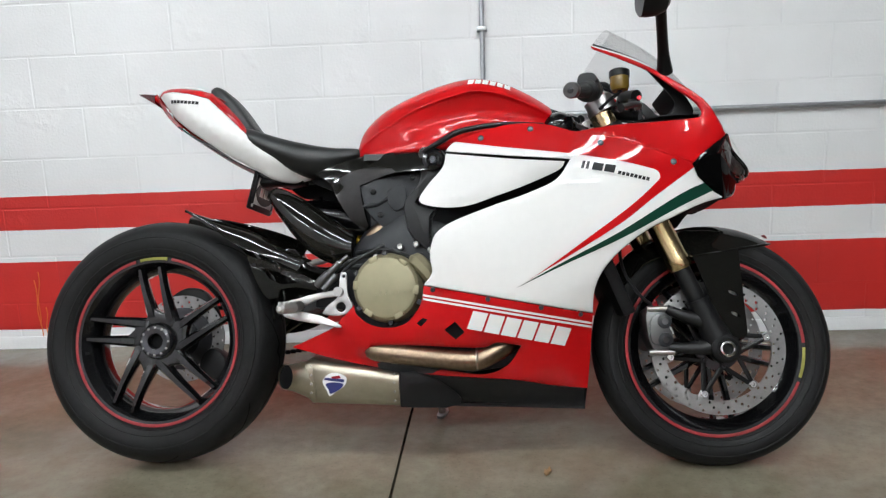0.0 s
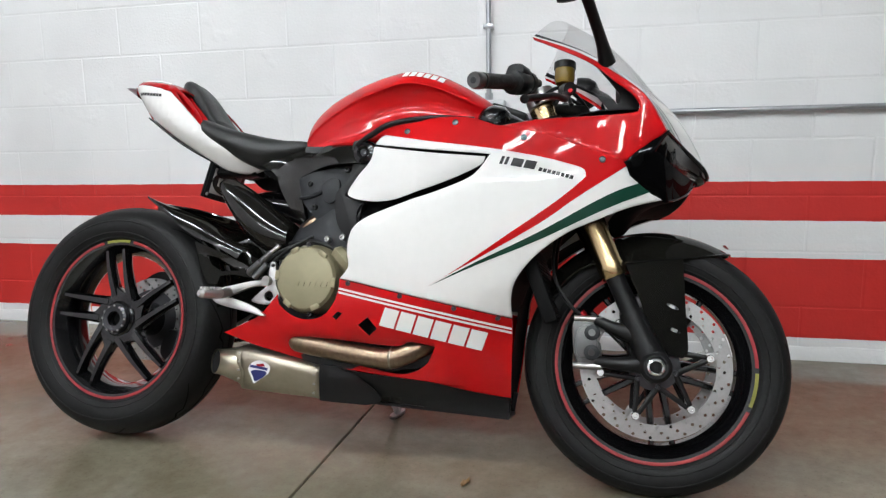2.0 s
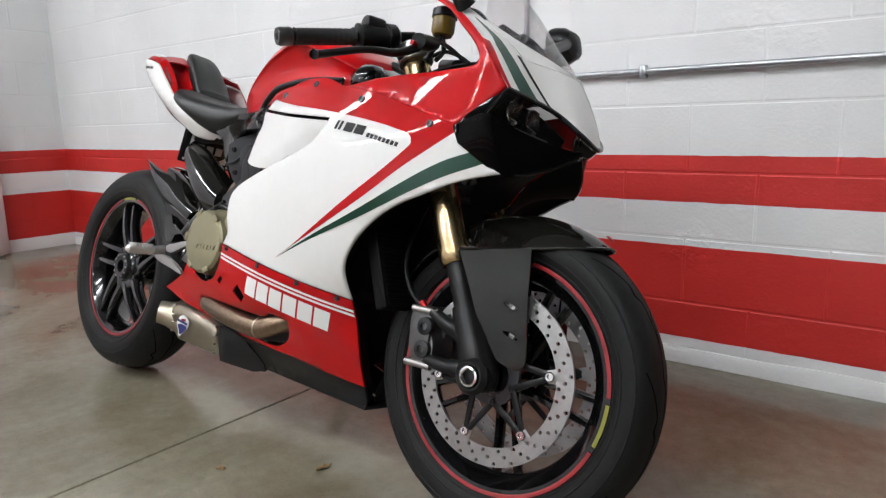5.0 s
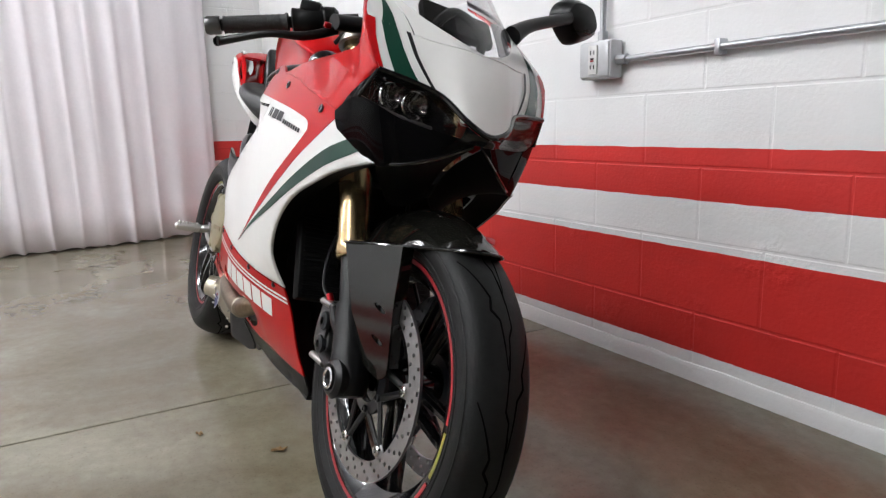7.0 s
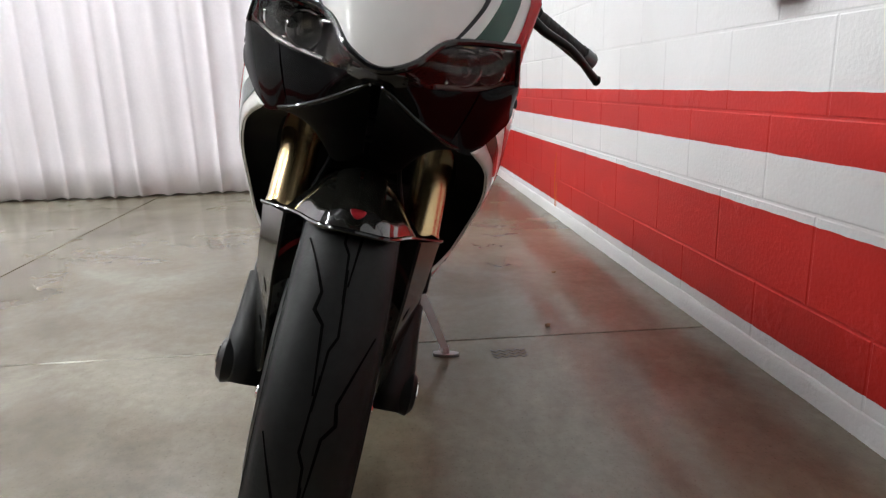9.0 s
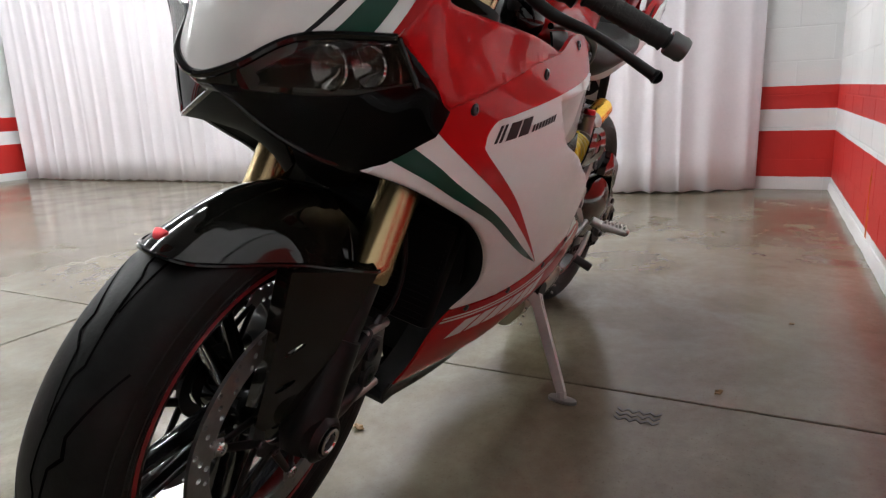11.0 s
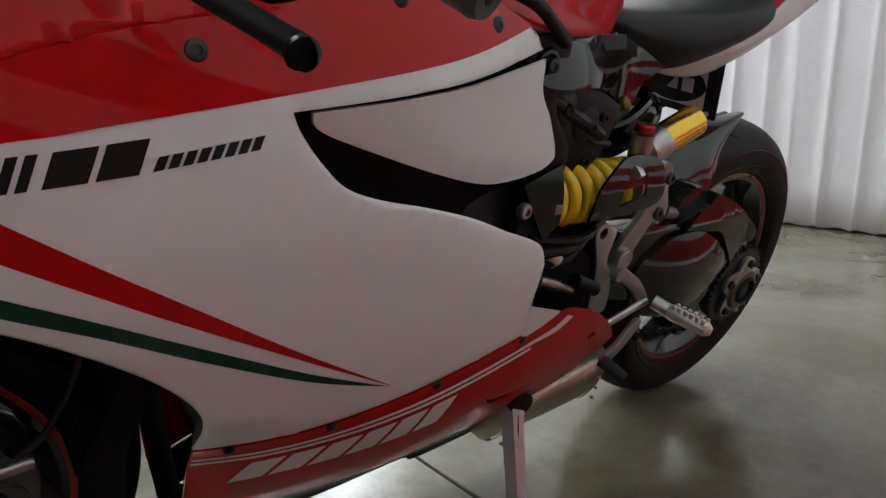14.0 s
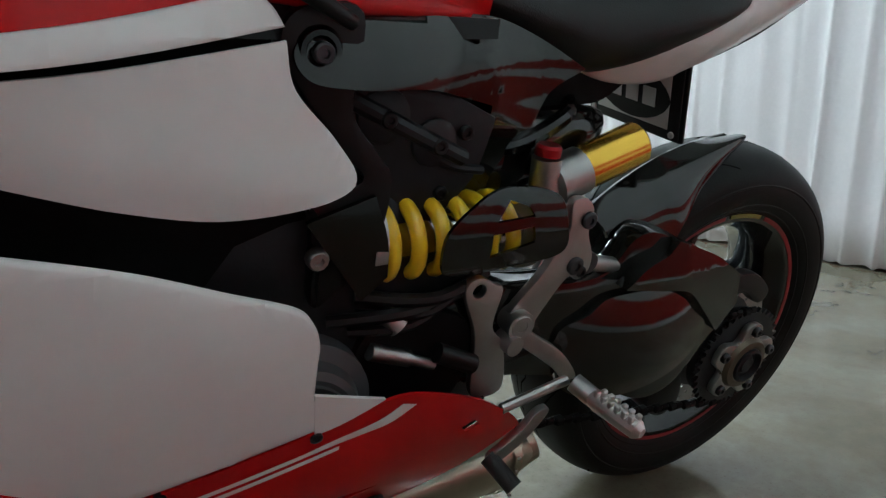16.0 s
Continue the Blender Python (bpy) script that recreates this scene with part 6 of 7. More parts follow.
for s in (-1, 1):
    tp = part("tail_panel", sheet(tail_white, tail_y, s, 0, 0.004, soft=0.003), WHITE, bike, "white tail side panel", 60)
    part("tail_edge", sheet(tail_red, rim_y, s, 0, 0.004, [duct_hole]), RED, bike, "red upper tail edge with duct", 60)
    part("tail_edge_low", sheet([(0.057, 0.902, 1), (0.020, 0.934), (-0.010, 0.968), (-0.030, 1.004, 1), (-0.038, 1.001, 1), (-0.020, 0.958), (0.010, 0.925), (0.050, 0.893, 1)], lambda x, z: tail_y(x, z) - 0.006, s, 0, 0.006), RED, bike)
    for k in range(8):
        u = k / 8
        x, z = 0.048 + 0.086 * u, 0.951 - 0.012 * u
        part("lettering_bar", sheet([(x, z, 1), (x + 0.009, z - 0.001, 1), (x + 0.010, z + 0.007, 1), (x + 0.001, z + 0.008, 1)], tail_y, s, 0.0009, 0), DECAL, tp, "small black bar")
    part("tail_line", sheet([(-0.050, 1.006, 1), (0.020, 1.003), (0.100, 0.997), (0.134, 0.989, 1), (0.134, 0.985, 1), (0.100, 0.992), (0.020, 0.998), (-0.050, 1.003, 1)], lambda x, z: rim_y(x, z) - 0.003, s, 0, 0.006), WHITE, bike, "white upper edge of the tail", 60)
    ty = lambda x, z, d: s * (tail_y(x, z) - d)
    part("tail_deck", ruled([(-0.06, ty(-0.06, 1.004, 0.016), 0.999), (0.04, ty(0.04, 0.990, 0.026), 0.994), (0.105, ty(0.105, 0.985, 0.026), 0.985), (0.160, ty(0.160, 0.965, 0.022), 0.967)], [(-0.06, s * 0.010, 1.014), (0.04, s * 0.030, 1.016), (0.105, s * 0.040, 1.008), (0.165, s * 0.050, 0.975)], 6, 4, (0, 0, 0.004), 0.004), RED, bike, "red top of the tail over the duct", 60)
    part("duct_scoop", ruled([(0.03, ty(0.03, 0.945, 0.020), 0.945), (0.12, ty(0.12, 0.90, 0.020), 0.908), (0.20, ty(0.20, 0.868, 0.016), 0.872), (0.255, ty(0.255, 0.846, 0.012), 0.846)], [(0.03, s * 0.045, 0.955), (0.12, s * 0.058, 0.920), (0.20, s * 0.064, 0.884), (0.245, s * 0.070, 0.868)], 6, 5, (0, 0, -0.018), 0.004), RED, bike, "red hollow duct through the tail", 60)
    part("duct_wall", ruled([(0.0, s * 0.045, 0.99), (0.10, s * 0.056, 0.98), (0.165, s * 0.060, 0.955), (0.225, s * 0.064, 0.900)], [(0.0, s * 0.045, 0.955), (0.10, s * 0.058, 0.915), (0.18, s * 0.063, 0.880), (0.225, s * 0.067, 0.865)], 6, 3, (0, s * 0.004, 0), 0.003), RED, bike, "red inner wall of the duct", 60)
TAILB = [(-0.055, 0.993, 1.012, 0.028), (-0.01, 0.970, 1.010, 0.038), (0.08, 0.925, 1.004, 0.048), (0.14, 0.88, 0.985, 0.054), (0.20, 0.84, 0.918, 0.060), (0.23, 0.83, 0.870, 0.066), (0.32, 0.775, 0.79, 0.070)]
rings = []
for x, zb, zt, w in spline(TAILB, 4):
    rings.append(ring_x(x, [(0, zb), (w * 0.8, zb + 0.004), (w, zb + 0.5 * (zt - zb)), (w * 0.9, zt - 0.004), (0, zt)], 3))
part("tail_body", loft_bm(rings), RED, bike, "red tail hump behind the pad", 60)
rings = [ring_x(x, [(0, zb), (w * 0.8, zb + 0.002), (w, (zb + zt) / 2), (w * 0.8, zt - 0.001), (0, zt)], 2) for x, zb, zt, w in ((-0.112, 1.021, 1.025, 0.004), (-0.09, 1.008, 1.022, 0.016), (-0.05, 0.984, 1.014, 0.032))]
part("tail_lamp", loft_bm(rings), TAILRED, bike, "dark red pointed tail lamp", 50)
part("tail_underside", ruled([(0.05, -0.088, 0.902), (0.18, -0.095, 0.817), (0.31, -0.075, 0.752)], [(0.05, 0.088, 0.902), (0.18, 0.095, 0.817), (0.31, 0.075, 0.752)], 6, 4, (0, 0, -0.006), 0.004), SATINB, bike)

# plate on its bracket
PLATE = pose(0.256, 0, 0.724, 0, 14, 0)
plate = part("plate_bracket", moved(box_bm((-0.006, -0.088, -0.052), (0.0, 0.088, 0.052), 0.004), PLATE), SATINB, bike, "black plate holder under the tail")
part("plate", moved(box_bm((0.0005, -0.084, -0.048), (0.0035, 0.084, 0.048), 0.0015), PLATE), DECAL, plate, "black plate with a pale field")
part("plate_field", moved(box_bm((0.0030, -0.066, -0.036), (0.0042, 0.066, 0.036), 0.0003), PLATE), PLATEW, plate, "pale field of the plate")
lens_o = [(0.067, 0.0)] + [(0.067 * math.cos(radians(a)), 0.034 * math.sin(radians(a)) ** 1.15) for a in range(15, 180, 15)]
lens_o += [(-0.067, 0.0)] + [(-y, -z) for y, z in lens_o[1:]]
part("plate_lens", moved(slab([(y, z, 1) for y, z in lens_o], -0.0052, -0.0040, 0), PLATE @ Matrix.Rotation(radians(90), 4, "Z")), DECAL, plate, "black lens shape on the plate")
for k in range(3):
    part("plate_bar", moved(box_bm((0.0051, -0.041 + k * 0.031, -0.012), (0.0062, -0.019 + k * 0.031, 0.012)), PLATE), PLATEW, plate, "pale bar")
for y in (-0.074, 0.074):
    part("plate_bolt", moved(rod_bm((0.003, y, -0.041), (0.006, y, -0.041), 0.0045, 10), PLATE), PLATEW, plate, "pale bolt head")
mount = [ring_x(x, [(0, zb), (w * 0.9, zb + 0.004), (w, (zb + zt) / 2), (w * 0.8, zt), (0, zt)], 2) for x, zb, zt, w in ((0.262, 0.738, 0.758, 0.046), (0.300, 0.738, 0.764, 0.050), (0.345, 0.736, 0.767, 0.046), (0.385, 0.738, 0.768, 0.040))]
part("plate_mount", moved(loft_bm(mount), Matrix.Translation((0, -0.030, 0)) @ Matrix.Scale(0.6, 4, (0, 1, 0))), SATINB, bike, "black mount between tail and plate", 50)
part("plate_arm", tube_bm([(0.29, 0, 0.77), (0.26, 0, 0.755), (0.245, 0, 0.74)], 0.012, 10), SATINB, bike)

# engine and frame
ENG = [(0.50, 0.30, 0.52, 0.09), (0.56, 0.26, 0.60, 0.125), (0.66, 0.24, 0.66, 0.135), (0.80, 0.24, 0.64, 0.13), (0.95, 0.26, 0.56, 0.12), (1.06, 0.30, 0.50, 0.10)]
rings = [ring_x(x, [(0, zb), (w * 0.9, zb), (w, zb + 0.3 * (zt - zb)), (w, zb + 0.8 * (zt - zb)), (w * 0.8, zt), (0, zt)], 2) for x, zb, zt, w in ENG]
engine = part("engine_block", loft_bm(rings), ENGINE, bike, "dark grey engine cases")
HEAD = [(0.555, 0.60, 0.735, 0.075), (0.575, 0.59, 0.750, 0.095), (0.66, 0.57, 0.758, 0.104), (0.74, 0.56, 0.755, 0.100), (0.78, 0.58, 0.74, 0.085)]
rings = [ring_x(x, [(0, zb), (w * 0.9, zb), (w, zb + 0.12), (w * 0.96, zt - 0.02), (w * 0.85, zt), (0, zt)], 2) for x, zb, zt, w in HEAD]
head = part("cylinder_head", loft_bm(rings), ENGINE, bike, "dark grey rear cylinder head")
for s in (-1, 1):
    cover = slab([(0.554, 0.714, 1), (0.598, 0.733, 1), (0.705, 0.750, 1), (0.711, 0.721), (0.684, 0.688, 1), (0.669, 0.662, 1), (0.683, 0.602, 1), (0.639, 0.584, 1), (0.591, 0.627, 1), (0.567, 0.659)], 0, 0.022, 0.004)
    lug_plate = slab([(0.629, 0.700), (0.652, 0.714), (0.671, 0.707), (0.674, 0.662, 1), (0.651, 0.647, 1), (0.633, 0.657), (0.624, 0.686)], 0, 0.007, 0.002)
    if s > 0:
        for x, z, r in ((0.674, 0.714, 0.026), (0.620, 0.690, 0.024)):
            part("cam_dome", moved(turned_bm([(0.0, 0.129), (r * 0.75, 0.1285), (r * 0.95, 0.126), (r, 0.120)], 28), Matrix.Translation((x, 0, z))), ENGINE, head, "round swelling over a cam")
            part("head_bolt", bolt((x, 0.134, z), (0, 1, 0), 0.008, 0.005), SATINB, head)
        part("cover_bar", tube_bm([(0.708, 0.127, 0.729), (0.674, 0.129, 0.714), (0.620, 0.129, 0.690), (0.588, 0.126, 0.676)], 0.0085, 10), ENGINE, head, "cast bar across the cam cover")
    else:
        part("cover_lug", moved(lug_plate, Matrix.Translation((0, s * 0.1265 - 0.0035, 0))), ENGINE, head, "raised lug on the cam cover")
    part("head_cover", moved(cover, Matrix.Translation((0, s * 0.112 - 0.011, 0))), ENGINE, head, "bolted cam cover")
    part("cover_rib", tube_bm([(0.562, s * 0.123, 0.662), (0.60, s * 0.124, 0.668), (0.636, s * 0.124, 0.688)], 0.005, 8), ENGINE, head)
    for x, z in ((0.690, 0.735), (0.634, 0.697), (0.606, 0.640), (0.668, 0.610), (0.588, 0.700))[2 if s > 0 else 0:]:
        part("head_bolt", bolt((x, s * 0.124, z), (0, s, 0), 0.0075, 0.005), SATINB, head)
# clutch cover on the right
CC = Vector((0.632, 0, 0.453))
clutch = part("clutch_cover", moved(turned_bm([(0, -0.205), (0.066, -0.205), (0.072, -0.203), (0.078, -0.196), (0.080, -0.180), (0.085, -0.172), (0.087, -0.120)], 56), Matrix.Translation(CC)), CLUTCH, engine, "olive bronze round clutch cover", 30)
for k in range(6):
    part("cover_bolt", moved(bolt(polar(0.085, 60 * k + 35, -0.176), (0, -1, 0), 0.007, 0.006), Matrix.Translation(CC)), BOLT, clutch)
for k in range(6):
    part("cover_notch", moved(box_bm((0.066, -0.206, -0.012), (0.0805, -0.194, 0.012), 0.004), Matrix.Translation(CC) @ Matrix.Rotation(radians(60 * k + 5), 4, "Y")), CLUTCH, clutch)
for b in word(-0.022, -0.016, 0.066, -0.014, 0.011, 6, 0.003, 0.2):
    part("lettering_bar", moved(slab(b, -0.2068, -0.2045, 0), Matrix.Translation(CC - Vector((0.005, 0, 0.003)))), CLUTCH, clutch, "raised bar in the cover")
part("water_pump", tube_bm([(0.70, -0.13, 0.505), (0.705, -0.17, 0.515), (0.73, -0.175, 0.49), (0.745, -0.16, 0.46)], [0.026, 0.022, 0.020, 0.016], 8), CLUTCH, engine, "olive bronze pump housing")
for x, z in ((0.66, 0.555), (0.70, 0.56), (0.735, 0.545), (0.60, 0.53)):
    part("case_bolt", bolt((x, -0.150, z), (0, -1, 0), 0.008, 0.008), ALU, engine)
# left engine cover
part("alternator_cover", moved(turned_bm([(0, 0.175), (0.055, 0.175), (0.062, 0.170), (0.066, 0.158), (0.080, 0.152), (0.084, 0.10)], 48), Matrix.Translation((0.75, 0, 0.43))), GREYC, engine, "grey round alternator cover")
for rr in (0.020, 0.034, 0.048):
    part("cover_ring", moved(turned_bm([(rr - 0.0025, 0.1745), (rr - 0.001, 0.178), (rr + 0.001, 0.178), (rr + 0.0025, 0.1745)], 48), Matrix.Translation((0.75, 0, 0.43))), GREYC, engine)
part("sprocket_cover", slab([(0.56, 0.50), (0.62, 0.52), (0.68, 0.50), (0.69, 0.42), (0.65, 0.38), (0.58, 0.39), (0.55, 0.44)], 0.12, 0.145, 0.008), DARKIN, engine, "black front sprocket cover")
rngw = random.Random(8)
for k in range(9):
    s = 1 if k % 2 else -1
    p0 = (0.72 - rngw.random() * 0.05, s * (0.13 + 0.01 * rngw.random()), 0.50 + 0.05 * rngw.random())
    p2 = (0.52 + rngw.random() * 0.06, s * (0.12 + 0.02 * rngw.random()), 0.46 + 0.10 * rngw.random())
    pm = ((p0[0] + p2[0]) / 2, s * 0.155, (p0[2] + p2[2]) / 2 + 0.03 * (rngw.random() - 0.3))
    part("hose", tube_bm([p0, pm, p2], 0.005 + 0.003 * rngw.random(), 8), SATINB, engine)
for p, q, r, mt in (((0.675, 0.150, 0.487), (0.63, 0.150, 0.470), 0.009, ALU), ((0.63, 0.150, 0.470), (0.60, 0.152, 0.458), 0.006, ALU), ((0.60, 0.155, 0.475), (0.555, 0.16, 0.455), 0.011, SATINB), ((0.66, 0.14, 0.525), (0.645, 0.15, 0.51), 0.012, ALU)):
    part("fitting", rod_bm(p, q, r, 12), mt, engine)

# frame covers in carbon from seat to tank
sub = [(0.422, 0.759, 1), (0.498, 0.790), (0.564, 0.803), (0.655, 0.799), (0.716, 0.794), (0.752, 0.784), (0.766, 0.766), (0.752, 0.748), (0.711, 0.744), (0.644, 0.743), (0.592, 0.732), (0.549, 0.721, 1), (0.556, 0.674), (0.570, 0.614, 1), (0.556, 0.602, 1), (0.516, 0.642), (0.485, 0.692), (0.463, 0.734)]
def sub_y(x, z):
    t = min(max((x - 0.47) / 0.25, 0), 1)
    return 0.066 + 0.082 * t * t * (3 - 2 * t) + 0.25 * max(0, z - 0.73) * (1 - t) + 0.02 * math.sin(min(max((z - 0.60) / 0.2, 0), 1) * math.pi) - 0.22 * (z - 0.772 + math.sqrt((z - 0.772) ** 2 + 0.0003))


for s in (-1, 1):
    fc = part("frame_cover", sheet(sub, sub_y, s, 0, 0.03, (), 0.012), CARBON, bike, "glossy carbon frame cover below the seat", 60)
    tray = [(0.585, 0.615, 1), (0.545, 0.645), (0.490, 0.684), (0.430, 0.708), (0.360, 0.716), (0.320, 0.744, 1), (0.396, 0.757), (0.471, 0.765), (0.56, 0.785, 1), (0.62, 0.70, 1)] if s > 0 else [(0.585, 0.615, 1), (0.535, 0.655), (0.475, 0.712), (0.415, 0.740), (0.400, 0.757, 1), (0.471, 0.765), (0.56, 0.785, 1), (0.62, 0.70, 1)]
    part("under_tray", sheet(tray, lambda x, z: 0.046 + 0.10 * max(0, x - 0.42), s, 0, 0.004), DARKIN, bike, "black tray under the seat", 60)
    boss = turned_bm([(0.009, 0.000), (0.012, 0.005), (0.016, 0.005), (0.019, 0.0), (0.020, -0.04)], 32) if s > 0 else turned_bm([(0.010, -0.012), (0.016, -0.016), (0.026, -0.012), (0.030, 0.0), (0.030, 0.04)], 32)
    part("frame_boss", moved(boss, Matrix.Translation((0.745, s * 0.150, 0.770))), GLOSSB, fc, "black round frame boss")
    part("frame_bolt", bolt((0.745, s * 0.160, 0.770), (0, s, 0), 0.0085, 0.004), BOLT, fc, "dark frame bolt")
    arm = slab([(0.71, 0.80), (0.76, 0.80), (0.775, 0.77), (0.745, 0.72), (0.722, 0.690), (0.700, 0.664), (0.750, 0.648), (0.738, 0.622), (0.738, 0.546), (0.712, 0.558), (0.680, 0.595), (0.670, 0.660), (0.684, 0.686), (0.712, 0.725)], 0, 0.03, 0.006)
    part("frame_arm", moved(arm, Matrix.Translation((0, s * 0.135 - 0.015, 0))), SATINB, bike, "satin black frame arm")

# radiators behind the front wheel
rad = part("radiator", moved(box_bm((-0.016, -0.150, -0.13), (0.016, 0.150, 0.13), 0.006), pose(1.165, 0, 0.50, 0, -22, 0)), DARKIN, bike, "dark finned radiator behind the front wheel")
for k in range(26):
    part("fin", moved(box_bm((0.0165, -0.142, -0.122 + k * 0.0096), (0.0185, 0.142, -0.119 + k * 0.0096)), pose(1.165, 0, 0.50, 0, -22, 0)), DARKIN, rad)
part("oil_cooler", moved(box_bm((-0.014, -0.080, -0.07), (0.014, 0.080, 0.07), 0.006), pose(1.065, 0, 0.30, 0, 12, 0)), DARKIN, bike, "dark oil cooler")
part("inner_bulkhead", ruled([(1.26, -0.17, 0.64), (1.24, 0, 0.66), (1.26, 0.17, 0.64)], [(1.10, -0.14, 0.40), (1.09, 0, 0.40), (1.10, 0.14, 0.40)], 6, 4, (-0.03, 0, 0), 0.004), DARKIN, bike)
part("belly_bulkhead", ruled([(1.07, -0.12, 0.42), (1.06, 0, 0.42), (1.07, 0.12, 0.42)], [(1.03, -0.006, 0.165), (1.03, 0, 0.160), (1.03, 0.006, 0.165)], 6, 4, (-0.02, 0, 0), 0.004), DARKIN, bike)

# exhausts
for s in (-1, 1):
    body = []
    for x, y0, zt, zb in ((0.392, 0.118, 0.262, 0.188), (0.425, 0.132, 0.279, 0.166), (0.53, 0.134, 0.266, 0.162), (0.65, 0.130, 0.247, 0.158)):
        body.append([Vector((x, s * y, z)) for y, z in spline([(0.030, zt - 0.004), (y0 * 0.8, zt), (y0, zt - 0.015), (y0 * 0.96, (zt + zb) / 2), (y0 * 0.78, zb + 0.008), (y0 * 0.6, zb), (0.030, zb + 0.004)], 3, True)])
    muf = part("silencer", loft_bm(body), TITAN, bike, "brushed titanium silencer below the engine", 50)
    if s < 0:
        part("silencer_tip", tube_bm([(0.430, s * 0.075, 0.222), (0.405, s * 0.096, 0.229), (0.380, s * 0.122, 0.234), (0.366, s * 0.140, 0.236)], [0.050, 0.044, 0.034, 0.031], 28, caps=False), TITAN, muf, "round outlet tip", 60)
        part("outlet_bore", tube_bm([(0.395, s * 0.103, 0.230), (0.3675, s * 0.138, 0.2358)], [0.024, 0.0290], 24, smooth=False), DARKIN, muf)
    else:
        part("silencer_tip", tube_bm([(0.42, s * 0.085, 0.230), (0.395, s * 0.087, 0.238), (0.378, s * 0.088, 0.244)], [0.038, 0.032, 0.030], 28, caps=False), TITAN, muf, "round outlet tip", 60)
    for x in (0.430, 0.640):
        band_r = []
        for dx in (-0.006, 0.006):
            zt, zb = (0.2795, 0.165) if x < 0.5 else (0.250, 0.157)
            band_r.append([Vector((x + dx, s * y, z)) for y, z in spline([(0.108, zt), (0.1345, zt - 0.015), (0.130, (zt + zb) / 2), (0.106, zb + 0.008), (0.08, zb)], 4)])
        part("silencer_band", loft_bm(band_r, False, False), TITAN, muf, "riveted end band")
        for k in range(4):
            z = 0.262 - 0.022 * k - (0.02 if x > 0.5 else 0)
            part("rivet", bolt((x, s * (0.1345 - 0.07 * max(0, 0.225 - z)), z), (0, s, 0), 0.003, 0.002), ALU, muf)
    if s < 0:
        part("heat_shield", sheet([(0.652, 0.246, 1), (0.72, 0.238), (0.79, 0.190), (0.80, 0.165), (0.765, 0.153, 1), (0.652, 0.158, 1)], lambda x, z: 0.128 - 0.25 * max(0, 0.215 - z) - 0.22 * max(0, x - 0.67), s, 0.003, 0.004), SATINB, muf, "black heat shield")
stick = [(0.460, 0.225), (0.476, 0.243), (0.498, 0.245), (0.520, 0.233), (0.516, 0.215), (0.498, 0.201), (0.478, 0.189), (0.470, 0.203)]
sy = lambda x, z: 0.1365 - 0.05 * max(0.0, 0.225 - z)
part("sticker", sheet(stick, sy, -1, 0.001, 0), WHITE, bike, "white and blue shield sticker on the silencer")
part("sticker_field", sheet([(0.468, 0.217), (0.483, 0.222), (0.511, 0.219), (0.506, 0.207), (0.481, 0.194), (0.475, 0.205)], sy, -1, 0.002, 0), BLUE, bike)
part("sticker_band", sheet([(0.482, 0.236, 1), (0.502, 0.239, 1), (0.507, 0.232, 1), (0.484, 0.230, 1)], sy, -1, 0.002, 0), REDAN, bike)
part("sticker_band", sheet([(0.464, 0.228, 1), (0.514, 0.222, 1), (0.515, 0.229, 1), (0.466, 0.234, 1)], sy, -1, 0.0022, 0), BLUE, bike)
part("exhaust_pipe", tube_bm([(0.585, -0.120, 0.300), (0.60, -0.135, 0.297), (0.70, -0.150, 0.286), (0.79, -0.153, 0.277), (0.840, -0.150, 0.275), (0.875, -0.145, 0.287), (0.91, -0.13, 0.305), (0.95, -0.10, 0.33)], [0.020, 0.0245, 0.0255, 0.0255, 0.0255, 0.025, 0.025, 0.025], 24), BRONZE, bike, "heat-tinted header pipe in the fairing opening")
part("pipe_weld", turned_bm([(0.0262, -0.003), (0.0275, 0), (0.0262, 0.003)], 28, "x", (0.845, -0.1495, 0.2768)), TITAN, bike)
part("pipe_well", sheet([(0.55, 0.27, 1), (0.56, 0.33, 1), (0.97, 0.33, 1), (0.97, 0.25, 1), (0.86, 0.22, 1)], lambda x, z: half_width(x, z) - 0.070, -1, 0, 0.003), DARKIN, bike, "dark well behind the header pipe")

